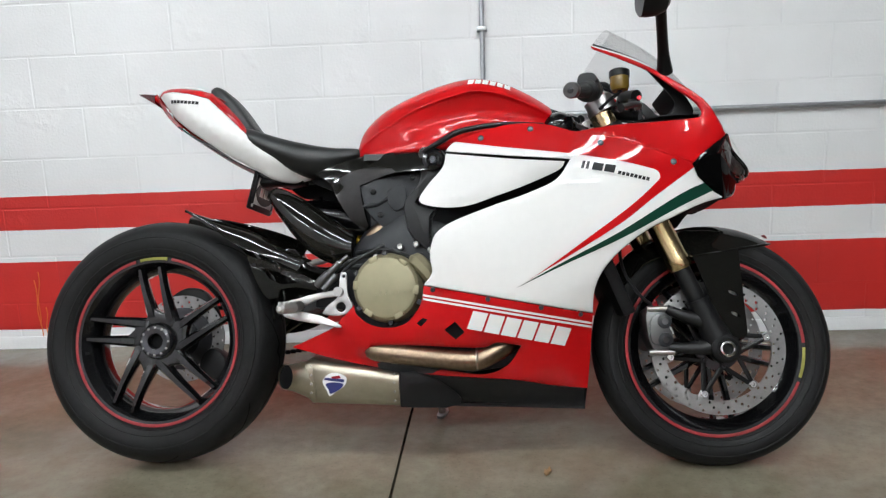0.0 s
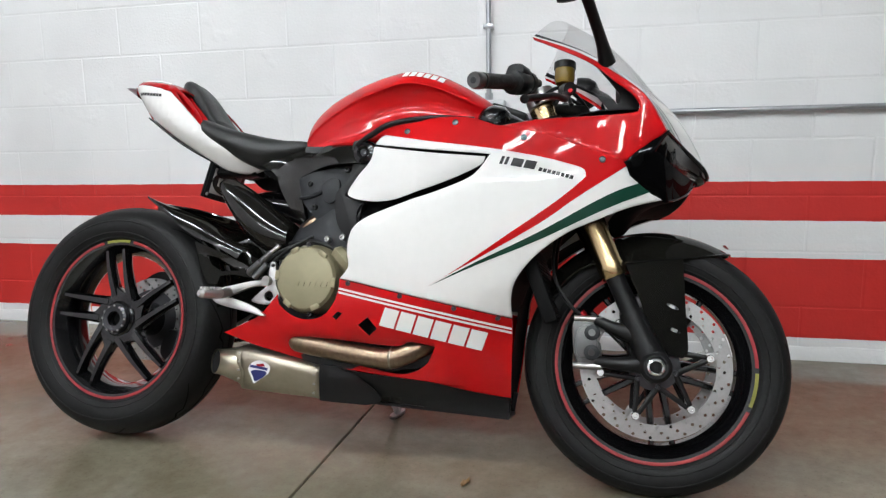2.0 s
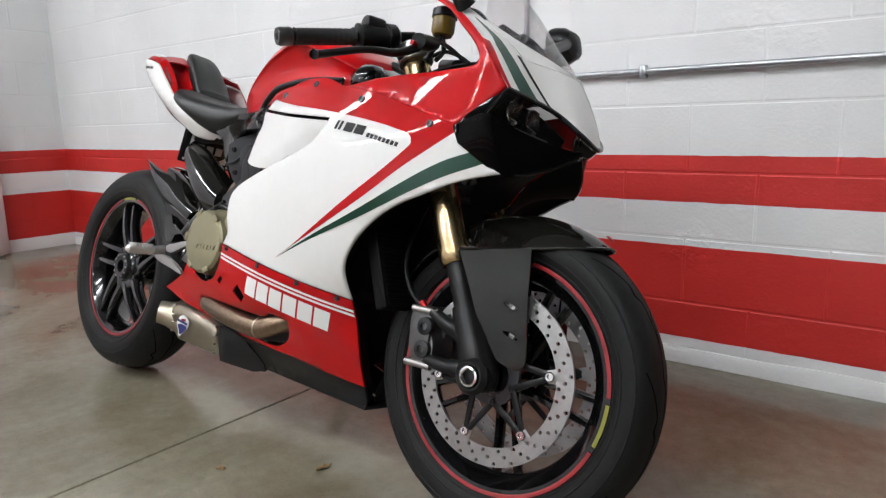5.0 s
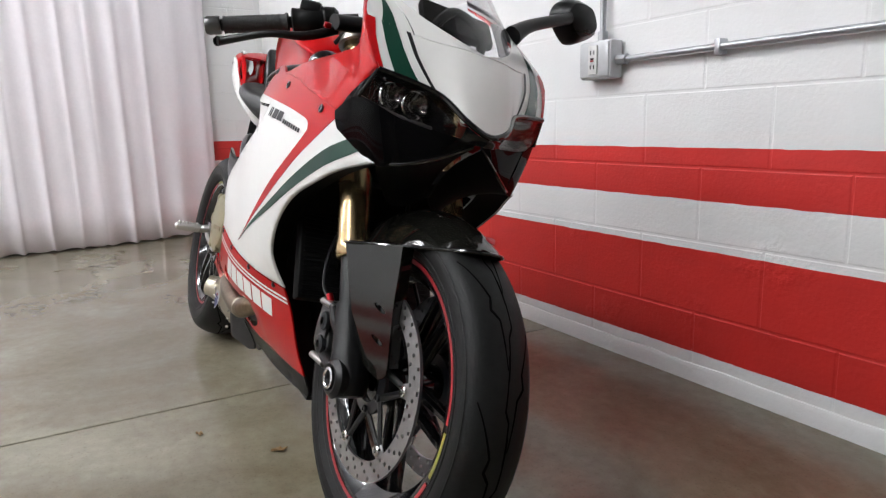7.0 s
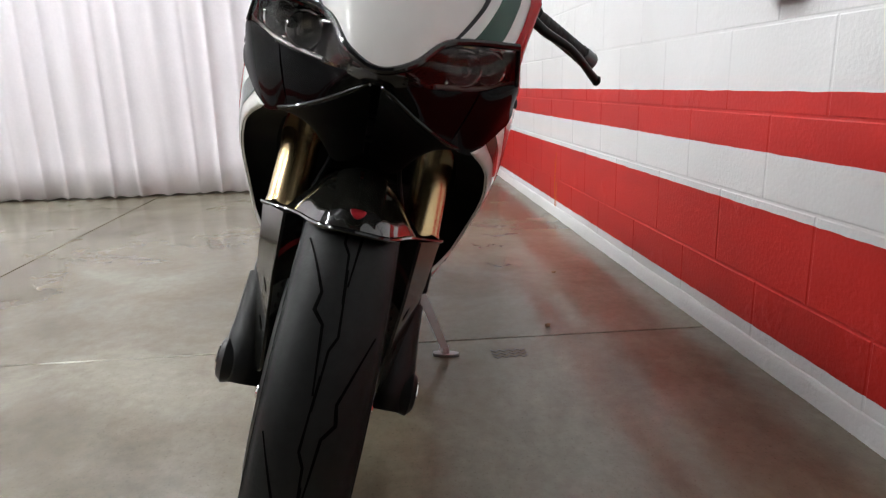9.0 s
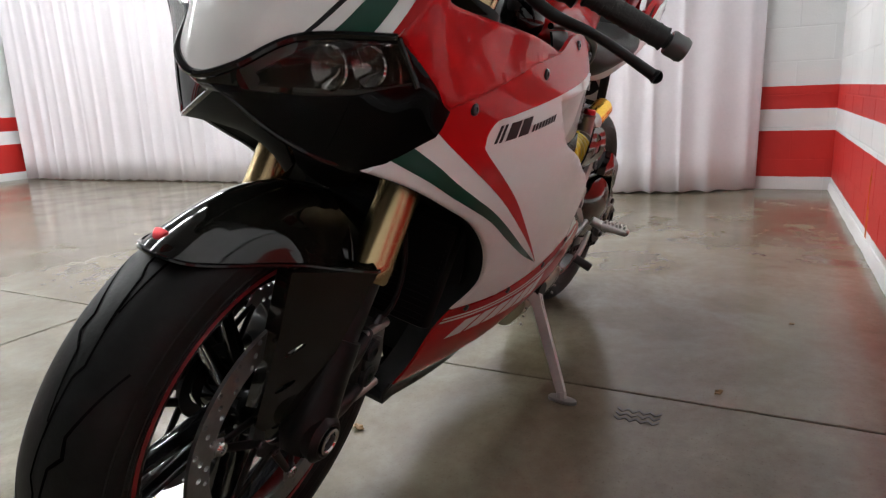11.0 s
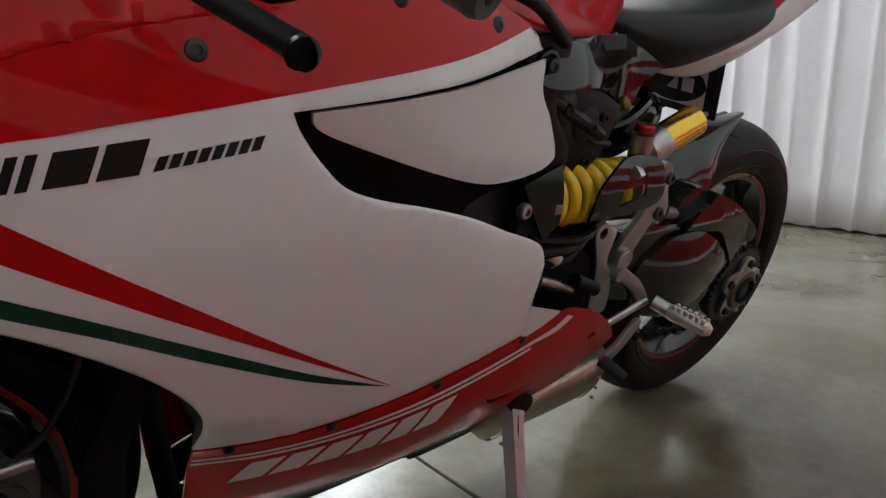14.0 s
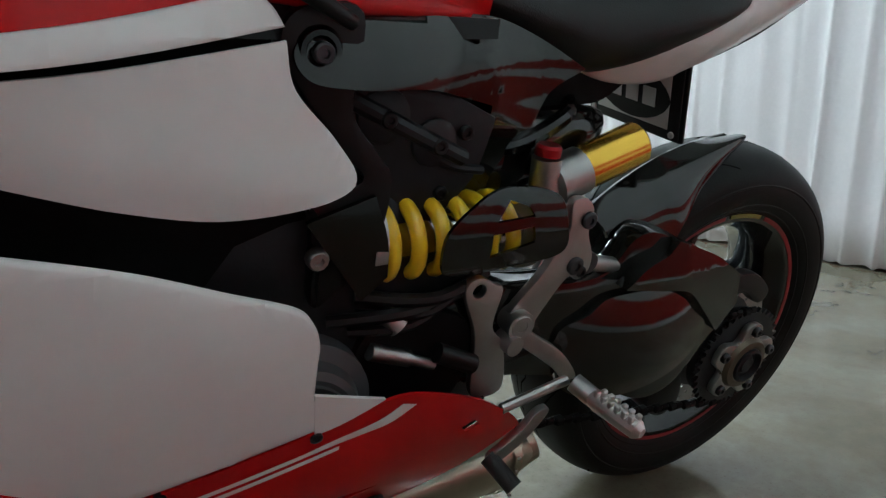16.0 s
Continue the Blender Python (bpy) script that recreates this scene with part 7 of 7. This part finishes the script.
# foot rests
for s in (-1, 1):
    hole = lambda cx, cz, r: [(cx + r * math.cos(a), cz + r * math.sin(a)) for a in (k * math.pi / 4 for k in range(8))]
    if s > 0:
        plate_o = [(0.575, 0.540), (0.560, 0.556), (0.540, 0.546), (0.528, 0.538), (0.532, 0.494), (0.512, 0.465), (0.502, 0.410), (0.522, 0.398), (0.545, 0.408), (0.553, 0.483)]
        holes = [hole(0.558, 0.540, 0.008)]
        arm_o = [(0.518, 0.482), (0.490, 0.481), (0.450, 0.456), (0.412, 0.430), (0.386, 0.396), (0.404, 0.392), (0.425, 0.412), (0.475, 0.446), (0.506, 0.460)]
    else:
        plate_o = [(0.508, 0.488), (0.516, 0.494), (0.524, 0.488), (0.527, 0.440), (0.540, 0.412), (0.525, 0.392), (0.496, 0.386), (0.466, 0.392), (0.468, 0.402), (0.484, 0.418), (0.502, 0.436)]
        holes = [hole(0.517, 0.484, 0.004), hole(0.510, 0.408, 0.012)]
        arm_o = [(0.504, 0.449), (0.460, 0.446), (0.405, 0.432), (0.376, 0.424), (0.374, 0.410), (0.396, 0.404), (0.425, 0.416), (0.460, 0.430), (0.504, 0.436)]
    hp = part("footrest_plate", moved(slab(plate_o, -0.005, 0.005, 0.002, holes=holes), Matrix.Translation((0, s * 0.148, 0))), ALU, bike, "aluminium footrest bracket")
    part("footrest_arm", moved(slab(arm_o, -0.008, 0.008, 0.003), Matrix.Translation((0.2, s * 0.172, 0)) @ Matrix.Rotation(radians(-s * 9), 4, "Z") @ Matrix.Translation((-0.2, 0, 0))), ALU, hp, "flat forged footrest arm")
    part("footrest_boss", rod_bm((0.508, s * 0.140, 0.470 if s > 0 else 0.446), (0.505, s * 0.165, 0.470 if s > 0 else 0.446), 0.012, 14), ALU, hp)
    part("hinge", rod_bm((0.416, s * 0.178, 0.413), (0.405, s * 0.206, 0.406), 0.012, 12), ALU, hp)
    peg_a, peg_b = Vector((0.408, s * 0.200, 0.408)), Vector((0.393, s * 0.272, 0.405))
    peg = part("footpeg", tube_bm([peg_a, peg_a.lerp(peg_b, 0.15), peg_a.lerp(peg_b, 0.9), peg_b], [0.010, 0.0135, 0.012, 0.006], 10, smooth=False), PEG, hp, "knurled aluminium footpeg")
    for k in range(6):
        c = peg_a.lerp(peg_b, 0.18 + 0.13 * k)
        for o in (-0.008, 0.003):
            part("peg_tooth", box_bm(c + Vector((o, -0.003, 0.006)), c + Vector((o + 0.007, 0.003, 0.016)), 0.0012, 1), PEG, peg)
# brake pedal on the right, gear lever on the left
part("brake_pedal", moved(slab([(0.372, 0.398), (0.396, 0.400), (0.430, 0.396), (0.475, 0.384), (0.516, 0.363), (0.508, 0.358), (0.470, 0.366), (0.402, 0.378), (0.374, 0.388)], -0.005, 0.005, 0.002), Matrix.Translation((0, -0.176, 0))), ALU, bike, "aluminium brake pedal")
part("gear_lever", moved(slab([(0.462, 0.398), (0.478, 0.396), (0.502, 0.368), (0.532, 0.346), (0.524, 0.334), (0.492, 0.354), (0.466, 0.384)], -0.005, 0.005, 0.002), Matrix.Translation((0, 0.190, 0))), ALU, bike, "flat aluminium gear lever")
part("lever_rubber", rod_bm((0.530, 0.188, 0.342), (0.516, 0.226, 0.326), 0.0105, 14), GRIP, bike, "black rubber toe piece")
part("gear_rod", rod_bm((0.506, 0.165, 0.386), (0.415, 0.165, 0.407), 0.0065, 10), ALU, bike)

# swingarm on the left with carbon guard, hugger
arm_o = [(0.62, 0.50), (0.56, 0.53), (0.45, 0.525), (0.367, 0.530), (0.330, 0.572), (0.290, 0.580), (0.205, 0.548), (0.115, 0.512), (0.080, 0.462), (0.100, 0.42), (0.118, 0.385), (0.168, 0.318), (0.240, 0.310), (0.345, 0.365), (0.47, 0.40), (0.60, 0.42)]
sw = part("swingarm", slab(arm_o, 0.085, 0.135, 0.014), CARBON, bike, "black single-sided swingarm under carbon covers")
part("swingarm_cover", sheet([(0.425, 0.452), (0.386, 0.480), (0.349, 0.501), (0.253, 0.500), (0.197, 0.462), (0.163, 0.430), (0.205, 0.362), (0.285, 0.334), (0.390, 0.366)], lambda x, z: 0.137 + 0.030 * max(0.0, 1 - ((x - 0.275) / 0.165) ** 2 - ((z - 0.425 - 0.10 * (x - 0.275)) / 0.098) ** 2) ** 1.2, 1, 0, 0.006, (), 0.010), CARBON, sw, "smooth domed carbon cover", 60)
part("swingarm_block", sheet([(0.352, 0.519, 1), (0.319, 0.541), (0.283, 0.554, 1), (0.264, 0.570, 1), (0.190, 0.545), (0.116, 0.506, 1), (0.100, 0.458, 1), (0.130, 0.418, 1), (0.182, 0.463), (0.232, 0.500), (0.290, 0.510)], lambda x, z: 0.146 + 0.05 * max(0, min(0.30, 2.2 * (x - 0.11))) - 0.30 * max(0, z - 0.525), 1, 0, 0.02, (), 0.012), CARBON, sw, "carbon upper cover of the swingarm", 40)
part("swingarm_neck", loft_bm([[Vector((x, y, z)) for y, z in ((-0.05 + o, z0), (0.09, z0 - 0.01), (0.09, z1), (-0.05 + o, z1 - 0.01))] for x, z0, z1, o in ((0.62, 0.40, 0.50, 0.0), (0.50, 0.40, 0.51, 0.02), (0.40, 0.41, 0.50, 0.07))]), SATINB, sw)
part("axle_carrier", moved(turned_bm([(0.03, 0.085), (0.075, 0.085), (0.082, 0.092), (0.082, 0.108), (0.03, 0.11)], 40, closed=True), RT), ENGINE, sw)
part("caliper_bracket", slab([(0.10, 0.385), (0.06, 0.455), (0.0, 0.47), (-0.055, 0.435), (-0.04, 0.41), (0.02, 0.435), (0.07, 0.37)], 0.075, 0.098, 0.006), SATINB, sw)
part("rear_caliper", slab([(0.10, 0.30), (0.135, 0.27), (0.13, 0.225), (0.09, 0.205), (0.06, 0.23), (0.07, 0.28)], 0.035, 0.085, 0.008), SATINB, bike, "small black rear brake caliper")


def hugger_bm():
    rings = []
    for k in range(12):
        u = k / 11
        a = radians(12 + 70 * u)
        r = RR + 0.014 + 0.006 * u
        half = 0.092 - 0.075 * u ** 1.6
        rings.append([Vector((r * math.cos(a) - 0.03 * abs(v) ** 3 * math.cos(a) * 1.4, half * v, r * math.sin(a) - 0.05 * abs(v) ** 3)) for v in (-1, -.85, -.6, -.3, 0, .3, .6, .85, 1)])
    return loft_bm(rings, False, False)


hb = moved(hugger_bm(), Matrix.Translation(REAR))
bmesh.ops.solidify(hb, geom=hb.faces[:], thickness=0.004)
hug = part("rear_hugger", hb, CARBON, bike, "glossy carbon rear hugger over the tyre", 60)
part("hugger_cheek", ruled([(0.040, 0.014, 0.668), (0.143, 0.020, 0.657), (0.235, 0.040, 0.636), (0.310, 0.060, 0.612), (0.362, 0.075, 0.585)], [(0.052, 0.034, 0.655), (0.150, 0.070, 0.612), (0.206, 0.100, 0.568), (0.232, 0.102, 0.538), (0.330, 0.100, 0.532)], 8, 5, (0.0, 0.012, 0.010), 0.004), CARBON, hug, "carbon side of the hugger", 60)
part("hugger_cheek", ruled([(0.074, -0.085, 0.669), (0.140, -0.088, 0.649), (0.255, -0.092, 0.612), (0.354, -0.095, 0.557), (0.420, -0.095, 0.530)], [(0.080, -0.092, 0.664), (0.164, -0.112, 0.614), (0.233, -0.116, 0.569), (0.313, -0.116, 0.537), (0.385, -0.112, 0.503)], 8, 5, (0.0, -0.006, 0.006), 0.004), CARBON, hug, "thin carbon fin beside the tyre", 60)
part("swingarm_shell", sheet([(0.252, 0.546, 1), (0.296, 0.532), (0.383, 0.500), (0.440, 0.472, 1), (0.438, 0.452, 1), (0.381, 0.460), (0.342, 0.455, 1), (0.338, 0.434, 1), (0.312, 0.434), (0.286, 0.466), (0.262, 0.512)], lambda x, z: 0.104 + 0.25 * abs(z - 0.50 + 0.25 * (x - 0.33)), -1, 0, 0.008, [[(0.288, 0.511, 1), (0.326, 0.504, 1), (0.393, 0.472, 1), (0.344, 0.468, 1), (0.311, 0.484, 1)]], 0.012), CARBON, hug, "carbon swingarm shell with an opening", 30)

# shock on the left with yellow spring, reservoir and links
SA, SB = Vector((0.698, 0.116, 0.594)), Vector((0.452, 0.112, 0.590))
sd = (SB - SA).normalized()
su = Vector((0, 0, 1)) - sd * sd.z
su.normalize()
sv = sd.cross(su)
coil = []
for k in range(22 * 6 + 1):
    u = k / (22 * 6)
    a = 2 * math.pi * 6 * u
    coil.append(tuple(SA + sd * (0.028 + 0.165 * u) + su * (0.036 * math.cos(a)) + sv * (0.036 * math.sin(a))))
shock = part("shock_body", tube_bm([SA, SA + sd * 0.02, SA + sd * 0.10, SB], [0.022, 0.026, 0.020, 0.018], 20, smooth=False), CHROME, bike, "chromed rear shock with yellow spring")
part("spring", tube_bm(coil, 0.0082, 10, n=1), YELLOW, shock, "yellow coil spring", 60)
part("spring_cup", tube_bm([SA + sd * 0.008, SA + sd * 0.014, SA + sd * 0.026], [0.040, 0.045, 0.045], 28, smooth=False), ALU, shock, "grey spring collar")
part("spring_cup", tube_bm([SA + sd * 0.198, SA + sd * 0.21], [0.044, 0.044], 28, smooth=False), ALU, shock)
shield_o = [(0.622, 0.612), (0.590, 0.643), (0.550, 0.657), (0.494, 0.650), (0.480, 0.622), (0.476, 0.584), (0.530, 0.572), (0.605, 0.566)]
part("shock_guard", sheet(shield_o, lambda x, z: 0.174 - 7.0 * (z - 0.612) ** 2, 1, 0, 0.004, [[(0.567, 0.626, 1), (0.552, 0.646, 1), (0.530, 0.640, 1), (0.522, 0.630, 1)], [(0.570, 0.614, 1), (0.522, 0.620, 1), (0.517, 0.602, 1), (0.567, 0.588, 1)]], 0.012), CARBON, bike, "carbon shock guard with slots", 60)
part("top_guard", sheet([(0.750, 0.632, 1), (0.690, 0.654, 1), (0.674, 0.612), (0.670, 0.574, 1), (0.694, 0.552, 1)], lambda x, z: 0.160, 1, 0, 0.006), CARBON, bike, "carbon plate in front of the spring")
part("mount_bolt", bolt((0.738, 0.157, 0.598), (0, 1, 0), 0.010, 0.007), ALU, bike, "bright engine mount bolt")
RA, RB = Vector((0.452, 0.112, 0.644)), Vector((0.350, 0.112, 0.685))
rd = (RB - RA).normalized()
resv = part("shock_reservoir", tube_bm([RA + rd * 0.030, RA + rd * 0.033, RB, RB + rd * 0.004], [0.0245, 0.0255, 0.0255, 0.022], 28, smooth=False), GOLDRES, bike, "gold gas reservoir of the shock")
part("reservoir_head", tube_bm([RA - rd * 0.018, RA - rd * 0.008, RA + rd * 0.030], [0.016, 0.027, 0.027], 24, smooth=False), ALU, resv, "grey reservoir head")
part("reservoir_post", tube_bm([(0.462, 0.118, 0.600), (0.474, 0.117, 0.640), (0.478, 0.117, 0.672)], [0.024, 0.017, 0.0165], 20), ALU, resv)
part("adjuster", moved(turned_bm([(0, 0.008), (0.012, 0.008), (0.0145, 0.005), (0.0145, -0.004), (0, -0.004)], 12, "z"), Matrix.Translation((0.478, 0.117, 0.678))), REDAN, resv, "red adjuster knob")
part("reservoir_neck", rod_bm((0.477, 0.117, 0.655), (0.452, 0.113, 0.655), 0.014, 14), ALU, resv)
link_o = [(0.456, 0.632), (0.438, 0.636), (0.424, 0.622), (0.424, 0.596), (0.410, 0.566), (0.411, 0.546), (0.424, 0.536), (0.440, 0.540), (0.466, 0.500), (0.478, 0.478), (0.498, 0.476), (0.512, 0.490), (0.506, 0.512), (0.478, 0.548), (0.462, 0.578), (0.452, 0.600)]
link = part("shock_link", slab(link_o, 0.138, 0.150, 0.003), ALU, bike, "forged aluminium shock link")
for x, z, r in ((0.430, 0.611, 0.010), (0.434, 0.556, 0.011), (0.424, 0.548, 0.007), (0.498, 0.492, 0.016)):
    part("link_bolt", bolt((x, 0.151, z), (0, 1, 0), r, 0.010 if r > 0.012 else 0.004), ALU if r > 0.012 else BOLT, link)
part("link_post", rod_bm((0.498, 0.10, 0.492), (0.498, 0.16, 0.492), 0.017, 16), ALU, link)
part("link_rod", rod_bm((0.415, 0.135, 0.552), (0.345, 0.125, 0.535), 0.010, 12), ALU, bike, "threaded link rod")
part("rod_end", rod_bm((0.408, 0.120, 0.553), (0.408, 0.145, 0.553), 0.014, 14), BOLT, bike)
# rear silencer of the intake, dark carbon bulge on the right below the plate
bulge = [(0.30, 0.690, 0.718, 0.03), (0.33, 0.645, 0.725, 0.075), (0.40, 0.560, 0.690, 0.095), (0.47, 0.520, 0.640, 0.10), (0.53, 0.515, 0.600, 0.09)]
rings = []
for x, zb, zt, w in spline(bulge, 4):
    rings.append([Vector((x, -0.075 + 0.055 * math.cos(a) * (w / 0.1), (zb + zt) / 2 + (zt - zb) / 2 * math.sin(a))) for a in (2 * math.pi * k / 20 for k in range(20))])
part("exhaust_cover", loft_bm(rings), CARBON, bike, "dark carbon heat cover under the tail", 60)
rings = []
for x, zb, zt, yc, w in spline([(0.57, 0.605, 0.680, 0.062, 0.026), (0.50, 0.610, 0.705, 0.062, 0.028), (0.44, 0.625, 0.712, 0.058, 0.030), (0.38, 0.640, 0.712, 0.045, 0.028), (0.345, 0.660, 0.705, 0.035, 0.016)], 4):
    rings.append([Vector((x, yc + w * math.cos(a), (zb + zt) / 2 + (zt - zb) / 2 * math.sin(a))) for a in (2 * math.pi * k / 20 for k in range(20))])
part("intake_box", loft_bm(rings), GLOSSB, bike, "gloss black rounded box under the seat", 60)
part("cross_pipe", tube_bm([(0.56, -0.09, 0.56), (0.60, -0.10, 0.60), (0.66, -0.09, 0.62)], 0.022, 14), BRONZE, bike)
for k, (a, b) in enumerate((((0.46, -0.13, 0.47), (0.60, -0.145, 0.545)), ((0.47, -0.135, 0.455), (0.62, -0.15, 0.56)))):
    part("cable", tube_bm([a, ((a[0] + b[0]) / 2, -0.15, (a[2] + b[2]) / 2 + 0.012), b], 0.005, 8), SATINB, bike)
cyl_a, cyl_b = Vector((0.446, -0.148, 0.460)), Vector((0.505, -0.146, 0.518))
part("rear_master_cylinder", tube_bm([cyl_a, cyl_a.lerp(cyl_b, 0.1), cyl_a.lerp(cyl_b, 0.55), cyl_a.lerp(cyl_b, 0.58), cyl_b], [0.007, 0.0115, 0.0115, 0.009, 0.008], 14, smooth=False), CALI, bike, "grey rear brake cylinder")
part("cylinder_body", tube_bm([cyl_a + Vector((0.018, 0, -0.008)), cyl_b + Vector((-0.008, 0, -0.030))], 0.010, 12, smooth=False), CALI, bike)
part("banjo", tube_bm([cyl_b, cyl_b + Vector((0.022, 0, 0.018))], 0.006, 10, smooth=False), CHROME, bike)
part("hose_loop", tube_bm([(0.56, 0.05, 0.66), (0.50, 0.085, 0.675), (0.43, 0.075, 0.705), (0.40, 0.04, 0.715)], 0.010, 10), GLOSSB, bike)

# side stand on the left
st_top, st_bot = Vector((0.665, 0.150, 0.275)), Vector((0.722, 0.285, 0.092))
stand = part("side_stand", tube_bm([st_top, st_top.lerp(st_bot, 0.15), st_top.lerp(st_bot, 0.9), st_bot], [0.020, 0.016, 0.0135, 0.0125], 4, smooth=False), STAND, bike, "pale alloy side stand")
part("stand_pivot", rod_bm((0.655, 0.115, 0.285), (0.660, 0.165, 0.285), 0.02, 16), SATINB, stand)
foot = slab([(-0.028, -0.010), (0.012, -0.014), (0.034, -0.006), (0.034, 0.006), (0.012, 0.014), (-0.028, 0.010)], -0.004, 0.004, 0.0015)
foot.transform(Matrix.Rotation(radians(90), 4, "X"))
world_to_bike = bike.matrix_basis.inverted()
foot_at = bike.matrix_basis @ st_bot
FOOT = world_to_bike @ Matrix.Translation((foot_at.x, foot_at.y, 0.0045)) @ Matrix.Rotation(radians(75), 4, "Z")
part("foot_plate", moved(foot, FOOT), ALU, stand, "flat stand foot on the floor")
part("foot_neck", rod_bm(st_bot - (st_bot - st_top).normalized() * 0.006, FOOT @ Vector((0, 0, 0.002)), 0.012, 8), STAND, stand)
part("stand_spring", tube_bm([(0.668, 0.165, 0.270), (0.685, 0.200, 0.215)], 0.0045, 8, smooth=False), SATINB, stand)


# ---- the blocks of the walls ----
def lay(wall, rows, first, last, origin, place):
    for r in range(rows):
        z = BLOCK_Z + (r + 0.5) * BLOCK_H
        if z + BLOCK_H / 2 > TOP:
            continue
        shift = 0.0 if r % 2 == 0 else 0.5
        for k in range(first, last):
            u = origin + (k + 0.5 + shift) * BLOCK_L
            ob = bpy.data.objects.new("block", BLOCK)
            scene.collection.objects.link(ob)
            ob.parent = wall
            ob.matrix_basis = place(u, z)


lay(wall_north, 15, -9, 8, BLOCK_X, lambda u, z: pose(u, WALL_Y, z))
lay(wall_west, 15, -3, 0, WALL_Y - 0.1 * BLOCK_L, lambda u, z: pose(WEST_X, u, z, 0, 0, 90))
